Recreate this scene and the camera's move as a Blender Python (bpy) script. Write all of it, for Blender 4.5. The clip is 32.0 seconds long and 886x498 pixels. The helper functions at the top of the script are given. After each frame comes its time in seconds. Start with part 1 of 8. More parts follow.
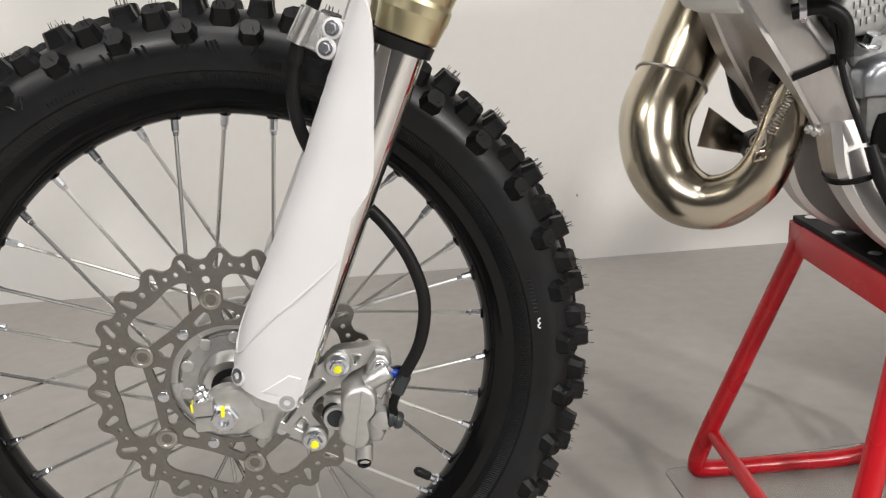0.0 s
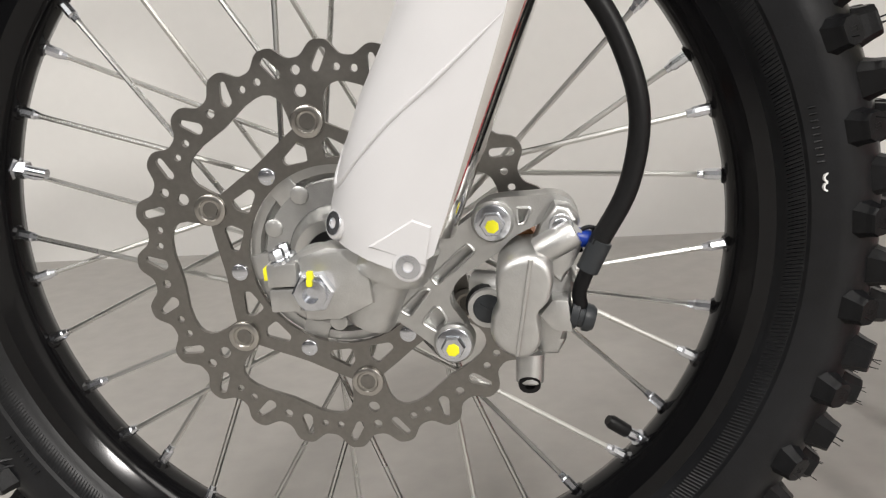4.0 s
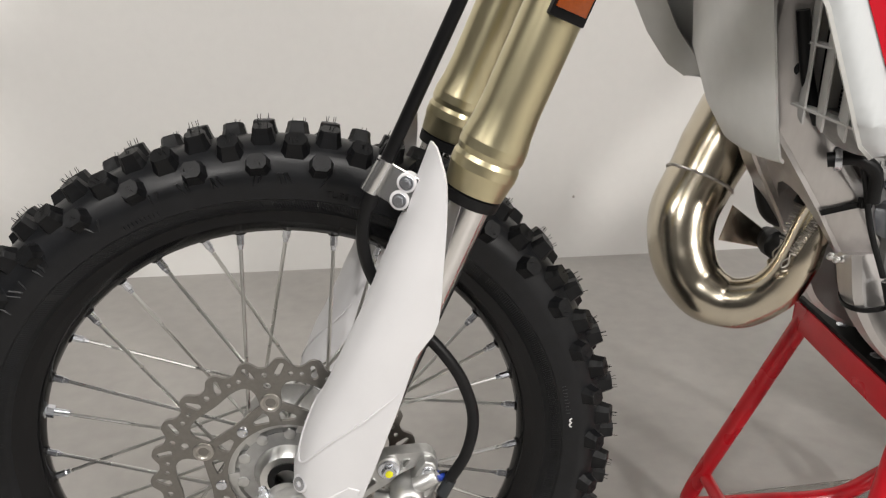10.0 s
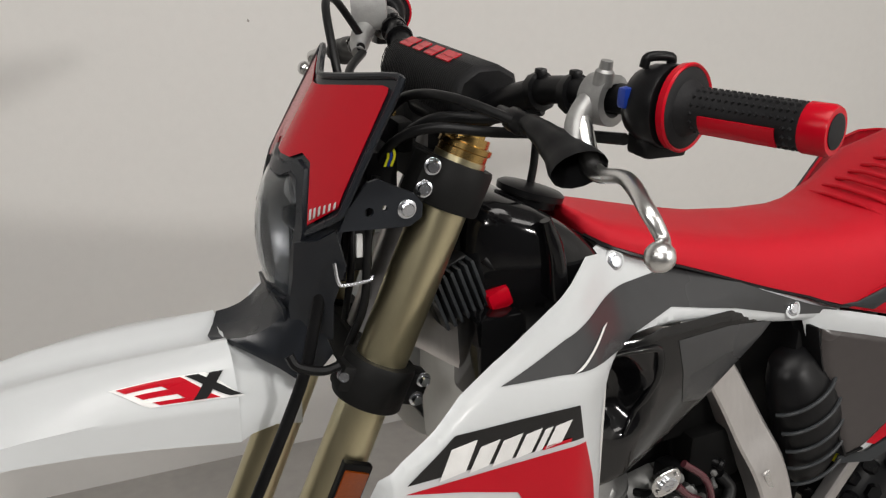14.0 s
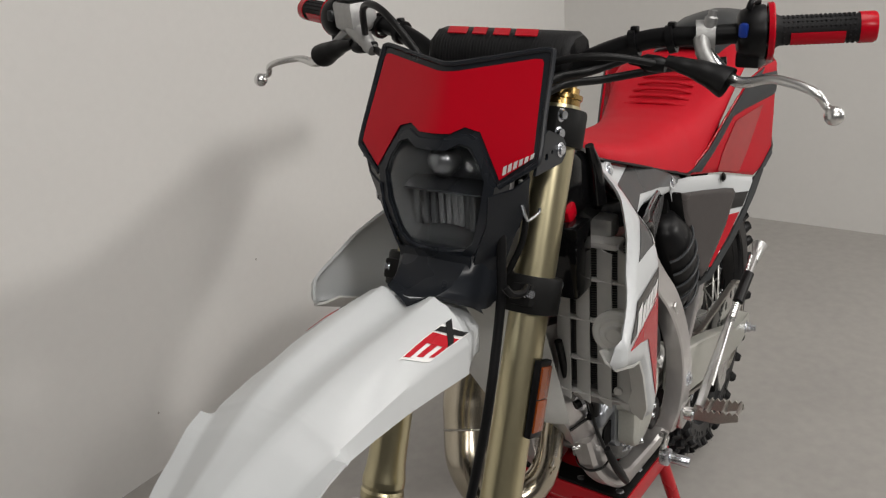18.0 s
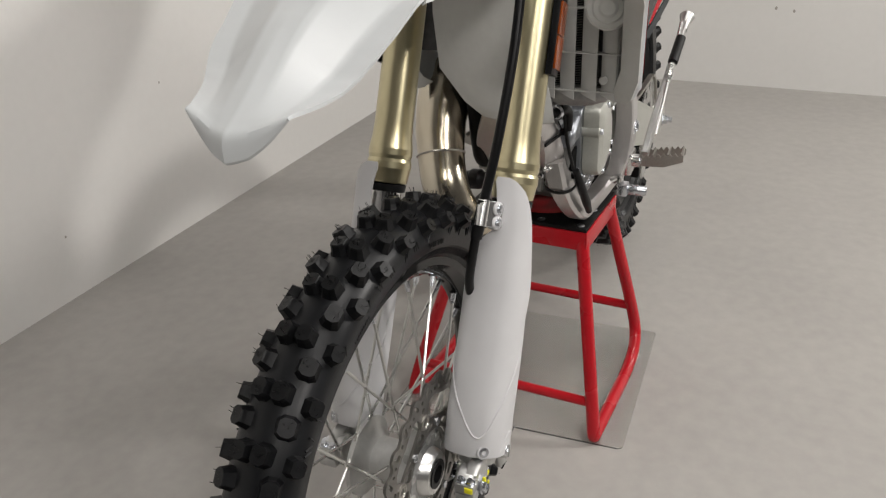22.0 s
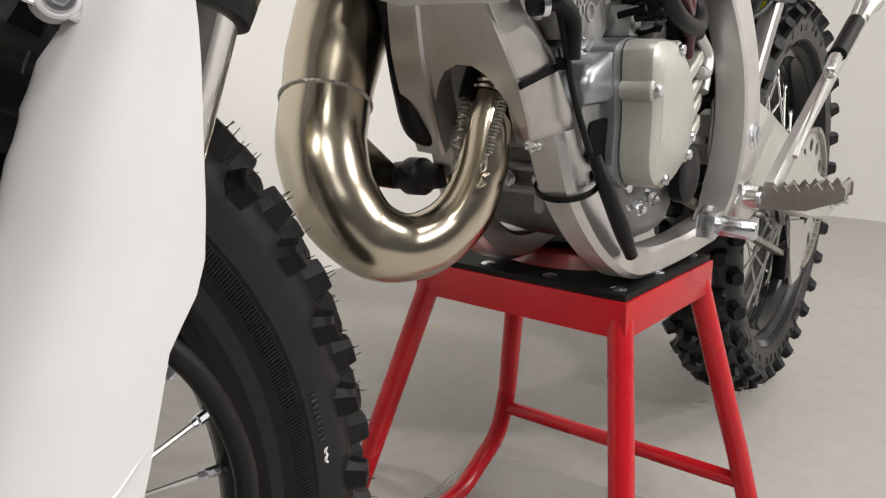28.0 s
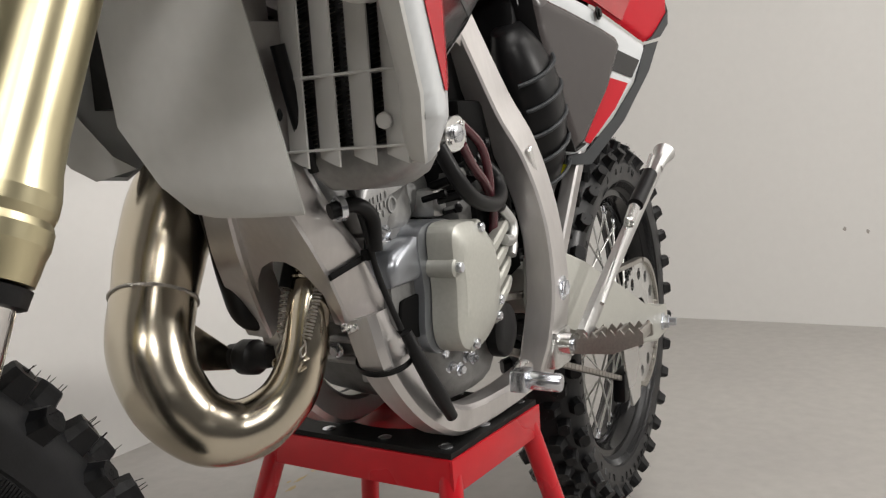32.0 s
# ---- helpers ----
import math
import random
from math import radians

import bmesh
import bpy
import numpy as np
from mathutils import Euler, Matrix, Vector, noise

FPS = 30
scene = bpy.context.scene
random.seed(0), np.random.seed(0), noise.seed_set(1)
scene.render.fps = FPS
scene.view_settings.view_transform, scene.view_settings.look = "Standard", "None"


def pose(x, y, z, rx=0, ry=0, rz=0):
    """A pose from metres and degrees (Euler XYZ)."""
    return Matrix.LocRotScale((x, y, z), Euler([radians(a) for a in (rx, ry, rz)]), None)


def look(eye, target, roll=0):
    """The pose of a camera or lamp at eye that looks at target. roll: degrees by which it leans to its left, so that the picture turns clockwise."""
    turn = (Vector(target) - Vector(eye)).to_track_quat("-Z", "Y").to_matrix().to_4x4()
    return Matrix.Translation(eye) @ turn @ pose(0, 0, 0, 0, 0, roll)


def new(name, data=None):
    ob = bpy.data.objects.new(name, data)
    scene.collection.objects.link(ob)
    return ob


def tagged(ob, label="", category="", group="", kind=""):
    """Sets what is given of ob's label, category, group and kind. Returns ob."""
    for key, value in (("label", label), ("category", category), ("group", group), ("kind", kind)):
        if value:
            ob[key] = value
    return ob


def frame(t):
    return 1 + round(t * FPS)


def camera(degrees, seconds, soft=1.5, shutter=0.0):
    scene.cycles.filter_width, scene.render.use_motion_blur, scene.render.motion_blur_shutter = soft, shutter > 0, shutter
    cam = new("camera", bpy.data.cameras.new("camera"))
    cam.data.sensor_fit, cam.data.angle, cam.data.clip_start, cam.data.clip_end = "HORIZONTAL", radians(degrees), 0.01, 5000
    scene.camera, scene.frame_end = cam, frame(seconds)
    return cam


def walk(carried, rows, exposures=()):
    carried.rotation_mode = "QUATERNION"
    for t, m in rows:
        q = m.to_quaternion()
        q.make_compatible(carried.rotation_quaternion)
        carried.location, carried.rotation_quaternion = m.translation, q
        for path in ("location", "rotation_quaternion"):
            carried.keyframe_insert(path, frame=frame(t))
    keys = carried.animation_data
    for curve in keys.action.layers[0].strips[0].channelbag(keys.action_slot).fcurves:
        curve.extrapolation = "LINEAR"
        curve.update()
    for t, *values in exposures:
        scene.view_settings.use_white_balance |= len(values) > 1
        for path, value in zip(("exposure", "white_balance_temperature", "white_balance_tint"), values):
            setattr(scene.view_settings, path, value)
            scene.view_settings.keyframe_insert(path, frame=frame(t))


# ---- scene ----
cam = camera(54.78, 32.0, soft=1.25)
# seconds, place in metres, turn in degrees
PATH = [
    (0.0, 0.1442, -0.7836, 0.7072, 72.49, 2.94, -5.30),
    (0.5, 0.1364, -0.7802, 0.6806, 71.44, 3.15, -3.77),
    (1.0, 0.1362, -0.7730, 0.6539, 70.91, 3.52, -1.95),
    (1.5, 0.1324, -0.7548, 0.6301, 70.59, 3.62, -0.49),
    (2.0, 0.1229, -0.7232, 0.6038, 70.76, 3.60, 0.61),
    (2.5, 0.1174, -0.6804, 0.5710, 71.76, 3.68, 1.87),
    (3.0, 0.1249, -0.6283, 0.5471, 72.51, 4.01, 3.96),
    (3.5, 0.1332, -0.5818, 0.5227, 73.84, 4.44, 6.56),
    (5.5, 0.1140, -0.5038, 0.4813, 74.73, 3.73, 5.60),
    (6.0, 0.0987, -0.5229, 0.4876, 74.79, 3.67, 3.05),
    (6.5, 0.0849, -0.5454, 0.5080, 74.43, 3.59, 0.69),
    (7.0, 0.0787, -0.5720, 0.5490, 73.31, 3.76, -1.01),
    (7.5, 0.0748, -0.6066, 0.5982, 72.18, 3.74, -2.10),
    (8.0, 0.0682, -0.6435, 0.6529, 70.65, 3.14, -3.18),
    (8.5, 0.0765, -0.6841, 0.7061, 69.62, 2.50, -3.29),
    (9.0, 0.0760, -0.7167, 0.7619, 68.84, 1.46, -4.14),
    (9.5, 0.0770, -0.7409, 0.8213, 68.07, 0.77, -5.05),
    (10.0, 0.0736, -0.7619, 0.8932, 67.44, 0.04, -6.60),
    (10.5, 0.0733, -0.7721, 0.9689, 66.97, -0.24, -8.63),
    (11.0, 0.0788, -0.7799, 1.0414, 67.20, -0.12, -10.83),
    (11.5, 0.0884, -0.7879, 1.1165, 67.60, 0.16, -12.86),
    (12.0, 0.0909, -0.8051, 1.1662, 69.69, 0.50, -14.97),
    (12.5, 0.0902, -0.8153, 1.2249, 70.99, 0.75, -17.46),
    (13.0, 0.1010, -0.8287, 1.2864, 71.51, 0.98, -18.75),
    (13.5, 0.0981, -0.8128, 1.3310, 71.05, 0.43, -20.67),
    (14.0, 0.0780, -0.7770, 1.3626, 69.42, -0.50, -23.10),
    (14.5, 0.0516, -0.7526, 1.3716, 68.82, -0.01, -25.25),
    (16.5, -0.2527, -0.5960, 1.4169, 68.28, 3.01, -47.85),
    (17.0, -0.3347, -0.6106, 1.4269, 68.07, 4.06, -50.41),
    (17.5, -0.4137, -0.5941, 1.4275, 67.57, 4.68, -52.98),
    (18.0, -0.5067, -0.5510, 1.4087, 67.58, 4.29, -55.96),
    (18.5, -0.5727, -0.5221, 1.3783, 67.32, 3.04, -57.36),
    (19.0, -0.5944, -0.5384, 1.3390, 66.75, 2.41, -56.53),
    (19.5, -0.6054, -0.5479, 1.2784, 66.81, 2.94, -56.20),
    (20.0, -0.5994, -0.5298, 1.2302, 65.80, 2.24, -55.58),
    (20.5, -0.6080, -0.5112, 1.1886, 64.90, 1.79, -55.70),
    (21.0, -0.6462, -0.5060, 1.1517, 64.54, 2.04, -57.37),
    (21.5, -0.7058, -0.4917, 1.1333, 63.58, 1.85, -60.47),
    (22.0, -0.7385, -0.4232, 1.0863, 63.32, 1.96, -66.06),
    (22.5, -0.7967, -0.4017, 1.0824, 63.04, 1.58, -69.29),
    (23.0, -0.7660, -0.3740, 1.0724, 61.86, 0.01, -70.32),
    (23.5, -0.7302, -0.4033, 1.0358, 62.25, -0.40, -68.11),
    (24.0, -0.6398, -0.4220, 0.9577, 63.56, -0.57, -64.28),
    (24.5, -0.5616, -0.4542, 0.8913, 65.79, 0.19, -59.50),
    (26.5, -0.2031, -0.3633, 0.7719, 66.79, -1.45, -50.82),
    (27.0, -0.1512, -0.3833, 0.7325, 69.45, -0.98, -49.99),
    (27.5, -0.0990, -0.4032, 0.6930, 72.43, 0.10, -50.42),
    (28.0, -0.0508, -0.3969, 0.6462, 75.83, 0.71, -52.30),
    (28.5, -0.0226, -0.3997, 0.6322, 77.81, 1.30, -53.78),
    (29.0, -0.0077, -0.4119, 0.6300, 79.40, 2.02, -55.06),
    (29.5, 0.0017, -0.4236, 0.6398, 80.46, 2.13, -56.31),
    (30.0, 0.0095, -0.4367, 0.6543, 81.41, 2.36, -57.32),
    (30.5, 0.0091, -0.4451, 0.6660, 82.48, 3.01, -58.43),
    (31.0, -0.0007, -0.4498, 0.6851, 82.67, 2.99, -59.33),
    (31.5, -0.0247, -0.4653, 0.6965, 83.08, 3.53, -59.75),
    (32.0, -0.0561, -0.4884, 0.7147, 82.99, 3.79, -59.84),
]
EXPO = [(0.0, 0.24), (3.5, 0.24), (6.0, 0.25), (9.0, 0.3), (10.0, 0.14), (11.0, -0.05), (12.0, -0.42), (14.5, -0.46), (17.5, -0.62), (19.0, -0.5), (20.0, -0.44), (21.0, -0.25), (23.0, -0.24), (24.5, -0.14), (27.0, 0.1), (28.0, 0.16), (30.0, 0.08), (32.0, -0.1)]
walk(cam, [(t, pose(*p)) for t, *p in PATH], EXPO)

# ---- light ----
world = bpy.data.worlds.new("room_dark")
world.use_nodes = True
scene.world = world
world.node_tree.nodes["Background"].inputs[0].default_value = (0.9, 0.93, 1.0, 1)
world.node_tree.nodes["Background"].inputs[1].default_value = 0.015
scene.view_settings.exposure = 0.0


def lamp(name, eye, target, watts, sx, sy, col=(1.0, 0.965, 0.925)):
    d = bpy.data.lights.new(name, "AREA")
    d.shape, d.size, d.size_y, d.energy, d.color = "RECTANGLE", sx, sy, watts, col
    ob = new(name, d)
    ob.matrix_world = look(eye, target)
    return ob


lamp("spot_lamp", (2.2, -3.2, 1.98), (0.3, 0.3, 0.7), 60, 0.24, 0.24)
# added fill from the left near side, no known source; lifts floor and wall
lamp("fill_lamp_left", (-1.2, -2.6, 2.7), (0.2, 0.4, 0.8), 40, 0.4, 0.4)
# three added overhead fills for ambient light, not fittings of the room
lamp("overhead_fill_lamp", (0.4, -0.9, 2.95), (0.4, -0.9, 0), 38, 1.6, 0.9)
lamp("overhead_fill_lamp_b", (2.2, -2.2, 2.95), (2.2, -2.2, 0), 38, 1.6, 0.9)
lamp("overhead_fill_lamp_c", (-2.4, -1.4, 2.95), (-2.4, -1.4, 0), 38, 1.6, 0.9)

# ---- materials ----
def mat(name, col, rough=0.5, metal=0.0, var=0.12, fine=60.0, coarse=6.0, bump=0.0, bscale=200.0,
        rvar=0.12, coat=0.0, stretch=None, trans=0.0, ior=1.45, alt=None, altmix=0.0, dist=0.0006, sss=0.0, rand=0.0, spec=0.5):
    """A surface with colour and gloss that vary at a coarse and a fine scale, and a fine relief."""
    m = bpy.data.materials.new(name)
    m.use_nodes = True
    nt = m.node_tree
    n, l = nt.nodes, nt.links
    p = n["Principled BSDF"]
    tc = n.new("ShaderNodeTexCoord")
    src = tc.outputs["Object"]
    if stretch:
        mp = n.new("ShaderNodeMapping")
        mp.inputs["Scale"].default_value = stretch
        l.new(src, mp.inputs[0])
        src = mp.outputs[0]

    def noi(scale, detail=4.0):
        t = n.new("ShaderNodeTexNoise")
        t.inputs["Scale"].default_value, t.inputs["Detail"].default_value = scale, detail
        l.new(src, t.inputs["Vector"])
        return t.outputs["Fac"]

    fa, fb = noi(fine), noi(coarse, 3.0)
    add = n.new("ShaderNodeMath")
    add.operation = "ADD"
    l.new(fa, add.inputs[0]), l.new(fb, add.inputs[1])
    ramp = n.new("ShaderNodeMapRange")
    ramp.inputs["From Min"].default_value, ramp.inputs["From Max"].default_value = 0.6, 1.4
    l.new(add.outputs[0], ramp.inputs["Value"])
    mix = n.new("ShaderNodeMix")
    mix.data_type = "RGBA"
    lo = [c * (1 - var) for c in col]
    hi = [min(1, c * (1 + var)) for c in col]
    if alt:
        hi = [a * altmix + b * (1 - altmix) for a, b in zip(alt, col)]
    mix.inputs["A"].default_value, mix.inputs["B"].default_value = (*lo, 1), (*hi, 1)
    l.new(ramp.outputs[0], mix.inputs["Factor"])
    colour = mix.outputs["Result"]
    if rand:
        oi = n.new("ShaderNodeObjectInfo")
        mr = n.new("ShaderNodeMapRange")
        mr.inputs["To Min"].default_value, mr.inputs["To Max"].default_value = 1 - rand, 1 + rand
        l.new(oi.outputs["Random"], mr.inputs["Value"])
        hs = n.new("ShaderNodeHueSaturation")
        l.new(mr.outputs[0], hs.inputs["Value"]), l.new(colour, hs.inputs["Color"])
        colour = hs.outputs[0]
    l.new(colour, p.inputs["Base Color"])
    rr = n.new("ShaderNodeMapRange")
    rr.inputs["To Min"].default_value, rr.inputs["To Max"].default_value = max(0.02, rough - rvar), min(1, rough + rvar)
    l.new(fb, rr.inputs["Value"]), l.new(rr.outputs[0], p.inputs["Roughness"])
    p.inputs["Metallic"].default_value = metal
    p.inputs["Specular IOR Level"].default_value = spec
    p.inputs["IOR"].default_value = ior
    p.inputs["Transmission Weight"].default_value = trans
    p.inputs["Coat Weight"].default_value = coat
    p.inputs["Coat Roughness"].default_value = 0.06
    p.inputs["Subsurface Weight"].default_value = sss
    p.inputs["Subsurface Radius"].default_value = (0.004, 0.004, 0.004)
    if bump:
        b = n.new("ShaderNodeBump")
        b.inputs["Strength"].default_value, b.inputs["Distance"].default_value = bump, dist
        l.new(noi(bscale, 3.0), b.inputs["Height"])
        l.new(b.outputs[0], p.inputs["Normal"])
    return m


M_WALL = mat("wall_paint", (0.74, 0.73, 0.71), 0.75, var=0.02, fine=40, coarse=1.5, bump=0.25, bscale=260, rvar=0.06)
M_FLOOR = mat("floor_concrete", (0.36, 0.345, 0.325), 0.52, var=0.10, fine=28, coarse=2.6, bump=0.12, bscale=160, rvar=0.1)
# for the unseen walls; dark to cut bounce light and reflections
M_DARKWALL = mat("unseen_dark_wall", (0.16, 0.16, 0.165), 0.8, var=0.04)
M_BOWL = mat("lamp_bowl_coating", (0.09, 0.093, 0.097), 0.30, metal=0.6, var=0.1)
M_CEIL = mat("ceiling_paint", (0.38, 0.38, 0.385), 0.9, var=0.03)
M_RUBBER = mat("tyre_rubber", (0.0062, 0.0066, 0.0078), 0.36, var=0.4, fine=90, coarse=14, bump=0.2, bscale=500, rvar=0.14, spec=0.36)
M_KNOB = mat("knob_rubber", (0.0055, 0.0057, 0.0065), 0.42, var=0.4, fine=120, coarse=30, bump=0.3, bscale=700, rand=0.25, spec=0.27)
M_RIM = mat("rim_black_anodised", (0.004, 0.004, 0.0045), 0.11, var=0.2, rvar=0.05, spec=0.28)
M_SPOKE = mat("spoke_steel", (0.62, 0.62, 0.6), 0.28, metal=1.0, var=0.08)
M_ALU = mat("cast_aluminium", (0.56, 0.56, 0.55), 0.40, metal=0.9, var=0.10, fine=140, coarse=18, bump=0.25, bscale=900, rvar=0.1)
M_ALUM = mat("machined_aluminium", (0.72, 0.72, 0.71), 0.27, metal=1.0, var=0.06, fine=200, bump=0.08, bscale=1200)
M_FRAME = mat("brushed_frame_aluminium", (0.58, 0.56, 0.55), 0.36, metal=0.88, var=0.07, fine=160, coarse=12, bump=0.12, bscale=700, stretch=(1, 1, 0.25))
M_DISC = mat("disc_steel", (0.25, 0.24, 0.225), 0.36, metal=1.0, var=0.10, fine=300, coarse=30, bump=0.08, bscale=1500)
M_BUTTON = mat("button_steel", (0.46, 0.44, 0.41), 0.30, metal=1.0, var=0.08, fine=300)
M_WHITE = mat("white_plastic", (0.565, 0.585, 0.595), 0.30, var=0.015, bump=0.02, bscale=500, coat=0.1, rvar=0.02, spec=0.4)
M_GUARD = mat("white_guard_plastic", (0.60, 0.595, 0.605), 0.42, var=0.03, fine=30, bump=0.08, bscale=350)
M_GOLD = mat("gold_anodised", (0.60, 0.54, 0.35), 0.32, metal=1.0, var=0.08, fine=90, rvar=0.05, stretch=(1, 1, 0.2))
M_GOLDCAP = mat("bronze_cap", (0.50, 0.33, 0.12), 0.25, metal=1.0)
M_CHROME = mat("chrome_tube", (0.78, 0.77, 0.76), 0.08, metal=1.0, var=0.03, rvar=0.03)
M_PIPE = mat("nickel_pipe", (0.64, 0.59, 0.49), 0.20, metal=1.0, var=0.12, fine=18, coarse=7, bump=0.14, bscale=45, rvar=0.05, alt=(0.50, 0.42, 0.30), altmix=0.6)
M_RED = mat("red_powder_coat", (0.44, 0.008, 0.015), 0.28, var=0.10, bump=0.05, bscale=300, coat=0.15, spec=0.4)
M_REDG = mat("red_graphic", (0.44, 0.002, 0.012), 0.24, var=0.05, coat=0.0, fine=20, spec=0.22)
M_SEAT = mat("red_seat_vinyl", (0.52, 0.008, 0.020), 0.55, var=0.08, fine=600, coarse=8, bump=0.6, bscale=1500, dist=0.0008, spec=0.25)
M_HOUSING = mat("housing_paint", (0.30, 0.315, 0.34), 0.30, metal=0.8, var=0.12, bump=0.1, bscale=400)
M_BLACK = mat("black_plastic", (0.005, 0.005, 0.0055), 0.34, var=0.25, bump=0.08, bscale=500, spec=0.22)
M_PLATE = mat("side_plate_film", (0.050, 0.044, 0.043), 0.26, var=0.06, rvar=0.05, spec=0.4)
M_GLOSSBLACK = mat("gloss_black_plastic", (0.004, 0.004, 0.0045), 0.10, var=0.15, coat=0.0, rvar=0.04, spec=0.5)
M_MATTBLACK = mat("matt_black", (0.006, 0.006, 0.006), 0.58, var=0.3, bump=0.2, bscale=600, spec=0.24)
M_GREY = mat("dark_grey_plastic", (0.028, 0.031, 0.034), 0.36, var=0.12, bump=0.06, bscale=500, spec=0.35)
M_MASK = mat("mask_plastic", (0.013, 0.015, 0.019), 0.28, var=0.10, bump=0.04, bscale=500, spec=0.38)
M_GREYG = mat("dark_grey_graphic", (0.042, 0.043, 0.045), 0.25, var=0.06, coat=0.1, spec=0.35)
M_LIGHTGREY = mat("pale_grey_plastic", (0.62, 0.62, 0.60), 0.40, var=0.05, bump=0.06, bscale=500)
M_RADGUARD = mat("radiator_guard_plastic", (0.54, 0.535, 0.52), 0.42, var=0.06)
M_COVER = mat("engine_cover_paint", (0.44, 0.44, 0.40), 0.36, metal=0.35, var=0.08, fine=250, bump=0.15, bscale=1100)
M_ENGINE = mat("engine_casting", (0.36, 0.36, 0.355), 0.45, metal=0.75, var=0.16, fine=120, coarse=25, bump=0.4, bscale=800)
M_CASE = mat("dark_engine_casting", (0.20, 0.20, 0.196), 0.5, metal=0.6, var=0.2, fine=120, coarse=25, bump=0.5, bscale=800)
# near black: the airbox, and shade put into gaps and openings as colour
M_DARK = mat("black_part_and_gap_shade", (0.003, 0.003, 0.003), 0.7, var=0.3, spec=0.1)
M_ZINC = mat("zinc_bolt", (0.66, 0.68, 0.72), 0.24, metal=1.0, var=0.1, fine=200)
M_YELLOW = mat("yellow_paint_mark", (0.85, 0.80, 0.02), 0.6, var=0.08)
M_AMBER = mat("amber_reflector", (0.24, 0.045, 0.003), 0.18, var=0.15, fine=400, bump=0.6, bscale=450, coat=0.5)
M_HOSE = mat("black_rubber_hose", (0.007, 0.007, 0.0075), 0.42, var=0.25, fine=200, bump=0.1, bscale=900, spec=0.28)
M_COPPER = mat("copper_pad", (0.50, 0.22, 0.09), 0.45, metal=0.8, var=0.2)
M_BLUE = mat("blue_switch", (0.008, 0.035, 0.26), 0.3)
M_LABEL = mat("pale_print", (0.75, 0.75, 0.74), 0.5)
M_GRIP = mat("grip_rubber", (0.011, 0.011, 0.012), 0.6, var=0.25, bump=0.4, bscale=900, spec=0.25)
M_FOAM = mat("bar_pad_cover", (0.013, 0.013, 0.014), 0.55, var=0.3, fine=900, bump=0.6, bscale=1200, spec=0.25)
M_CLEAR = mat("clear_sheet", (0.93, 0.93, 0.92), 0.06, var=0.01, trans=0.94, ior=1.2, rvar=0.03)
M_LENS = mat("headlight_lens", (0.82, 0.84, 0.86), 0.02, var=0.005, trans=1.0, ior=1.25, rvar=0.02)
M_FACET = mat("lamp_facet_coating", (0.26, 0.265, 0.27), 0.22, metal=0.85, var=0.08)
M_SMOKE = mat("smoked_glass", (0.03, 0.032, 0.035), 0.05, var=0.1, rvar=0.03)
M_FIN = mat("radiator_fin", (0.10, 0.10, 0.10), 0.5, metal=0.6, var=0.3)
M_CHAIN = mat("chain_steel", (0.42, 0.40, 0.37), 0.38, metal=1.0, var=0.2, fine=400)
M_PURPLE = mat("clear_red_hose", (0.08, 0.022, 0.028), 0.2, var=0.2, coat=0.4)

# ---- shapes ----
V = Vector
PI = math.pi


def part(name, bm, material, parent=None, label="", M=None, sharp=38):
    """Links a bmesh as one mesh object under a thing or under a part."""
    if M is not None:
        bm.transform(M)
    bmesh.ops.recalc_face_normals(bm, faces=bm.faces)
    me = bpy.data.meshes.new(name)
    bm.to_mesh(me)
    bm.free()
    me.polygons.foreach_set("use_smooth", [True] * len(me.polygons))
    me.set_sharp_from_angle(angle=radians(sharp))
    me.materials.append(material)
    ob = new(name, me)
    if parent:
        ob.parent = parent
    if label:
        tagged(ob, label)
    return ob


def twin(name, ob, m, parent=None, label=""):
    """Another object on the same mesh, at the pose m."""
    o = new(name, ob.data)
    o.matrix_basis = m
    o.parent = parent or ob.parent
    if label:
        tagged(o, label)
    return o


def quad_strip(bm, rings, closed=True, caps=True):
    """Faces between rings of equally many points."""
    vs = [[bm.verts.new(p) for p in r] for r in rings]
    n = len(vs[0])
    for a, b in zip(vs, vs[1:]):
        for i in range(n if closed else n - 1):
            j = (i + 1) % n
            bm.faces.new((a[i], a[j], b[j], b[i]))
    if caps and closed:
        bm.faces.new(vs[0][::-1]), bm.faces.new(vs[-1])
    return vs


def frame_of(d):
    d = V(d).normalized()
    a = d.cross(V((0, 0, 1)))
    if a.length < 0.05:
        a = d.cross(V((0, 1, 0)))
    a.normalize()
    return a, d.cross(a).normalized()


def spline(pts, n=6):
    """Points on a smooth curve through pts."""
    p = [V(q) for q in pts]
    p = [p[0] * 2 - p[1]] + p + [p[-1] * 2 - p[-2]]
    out = []
    for i in range(1, len(p) - 2):
        a, b, c, d = p[i - 1:i + 3]
        for k in range(n):
            t = k / n
            out.append(0.5 * (2 * b + (c - a) * t + (2 * a - 5 * b + 4 * c - d) * t * t + (3 * b - a - 3 * c + d) * t ** 3))
    return out + [p[-2]]


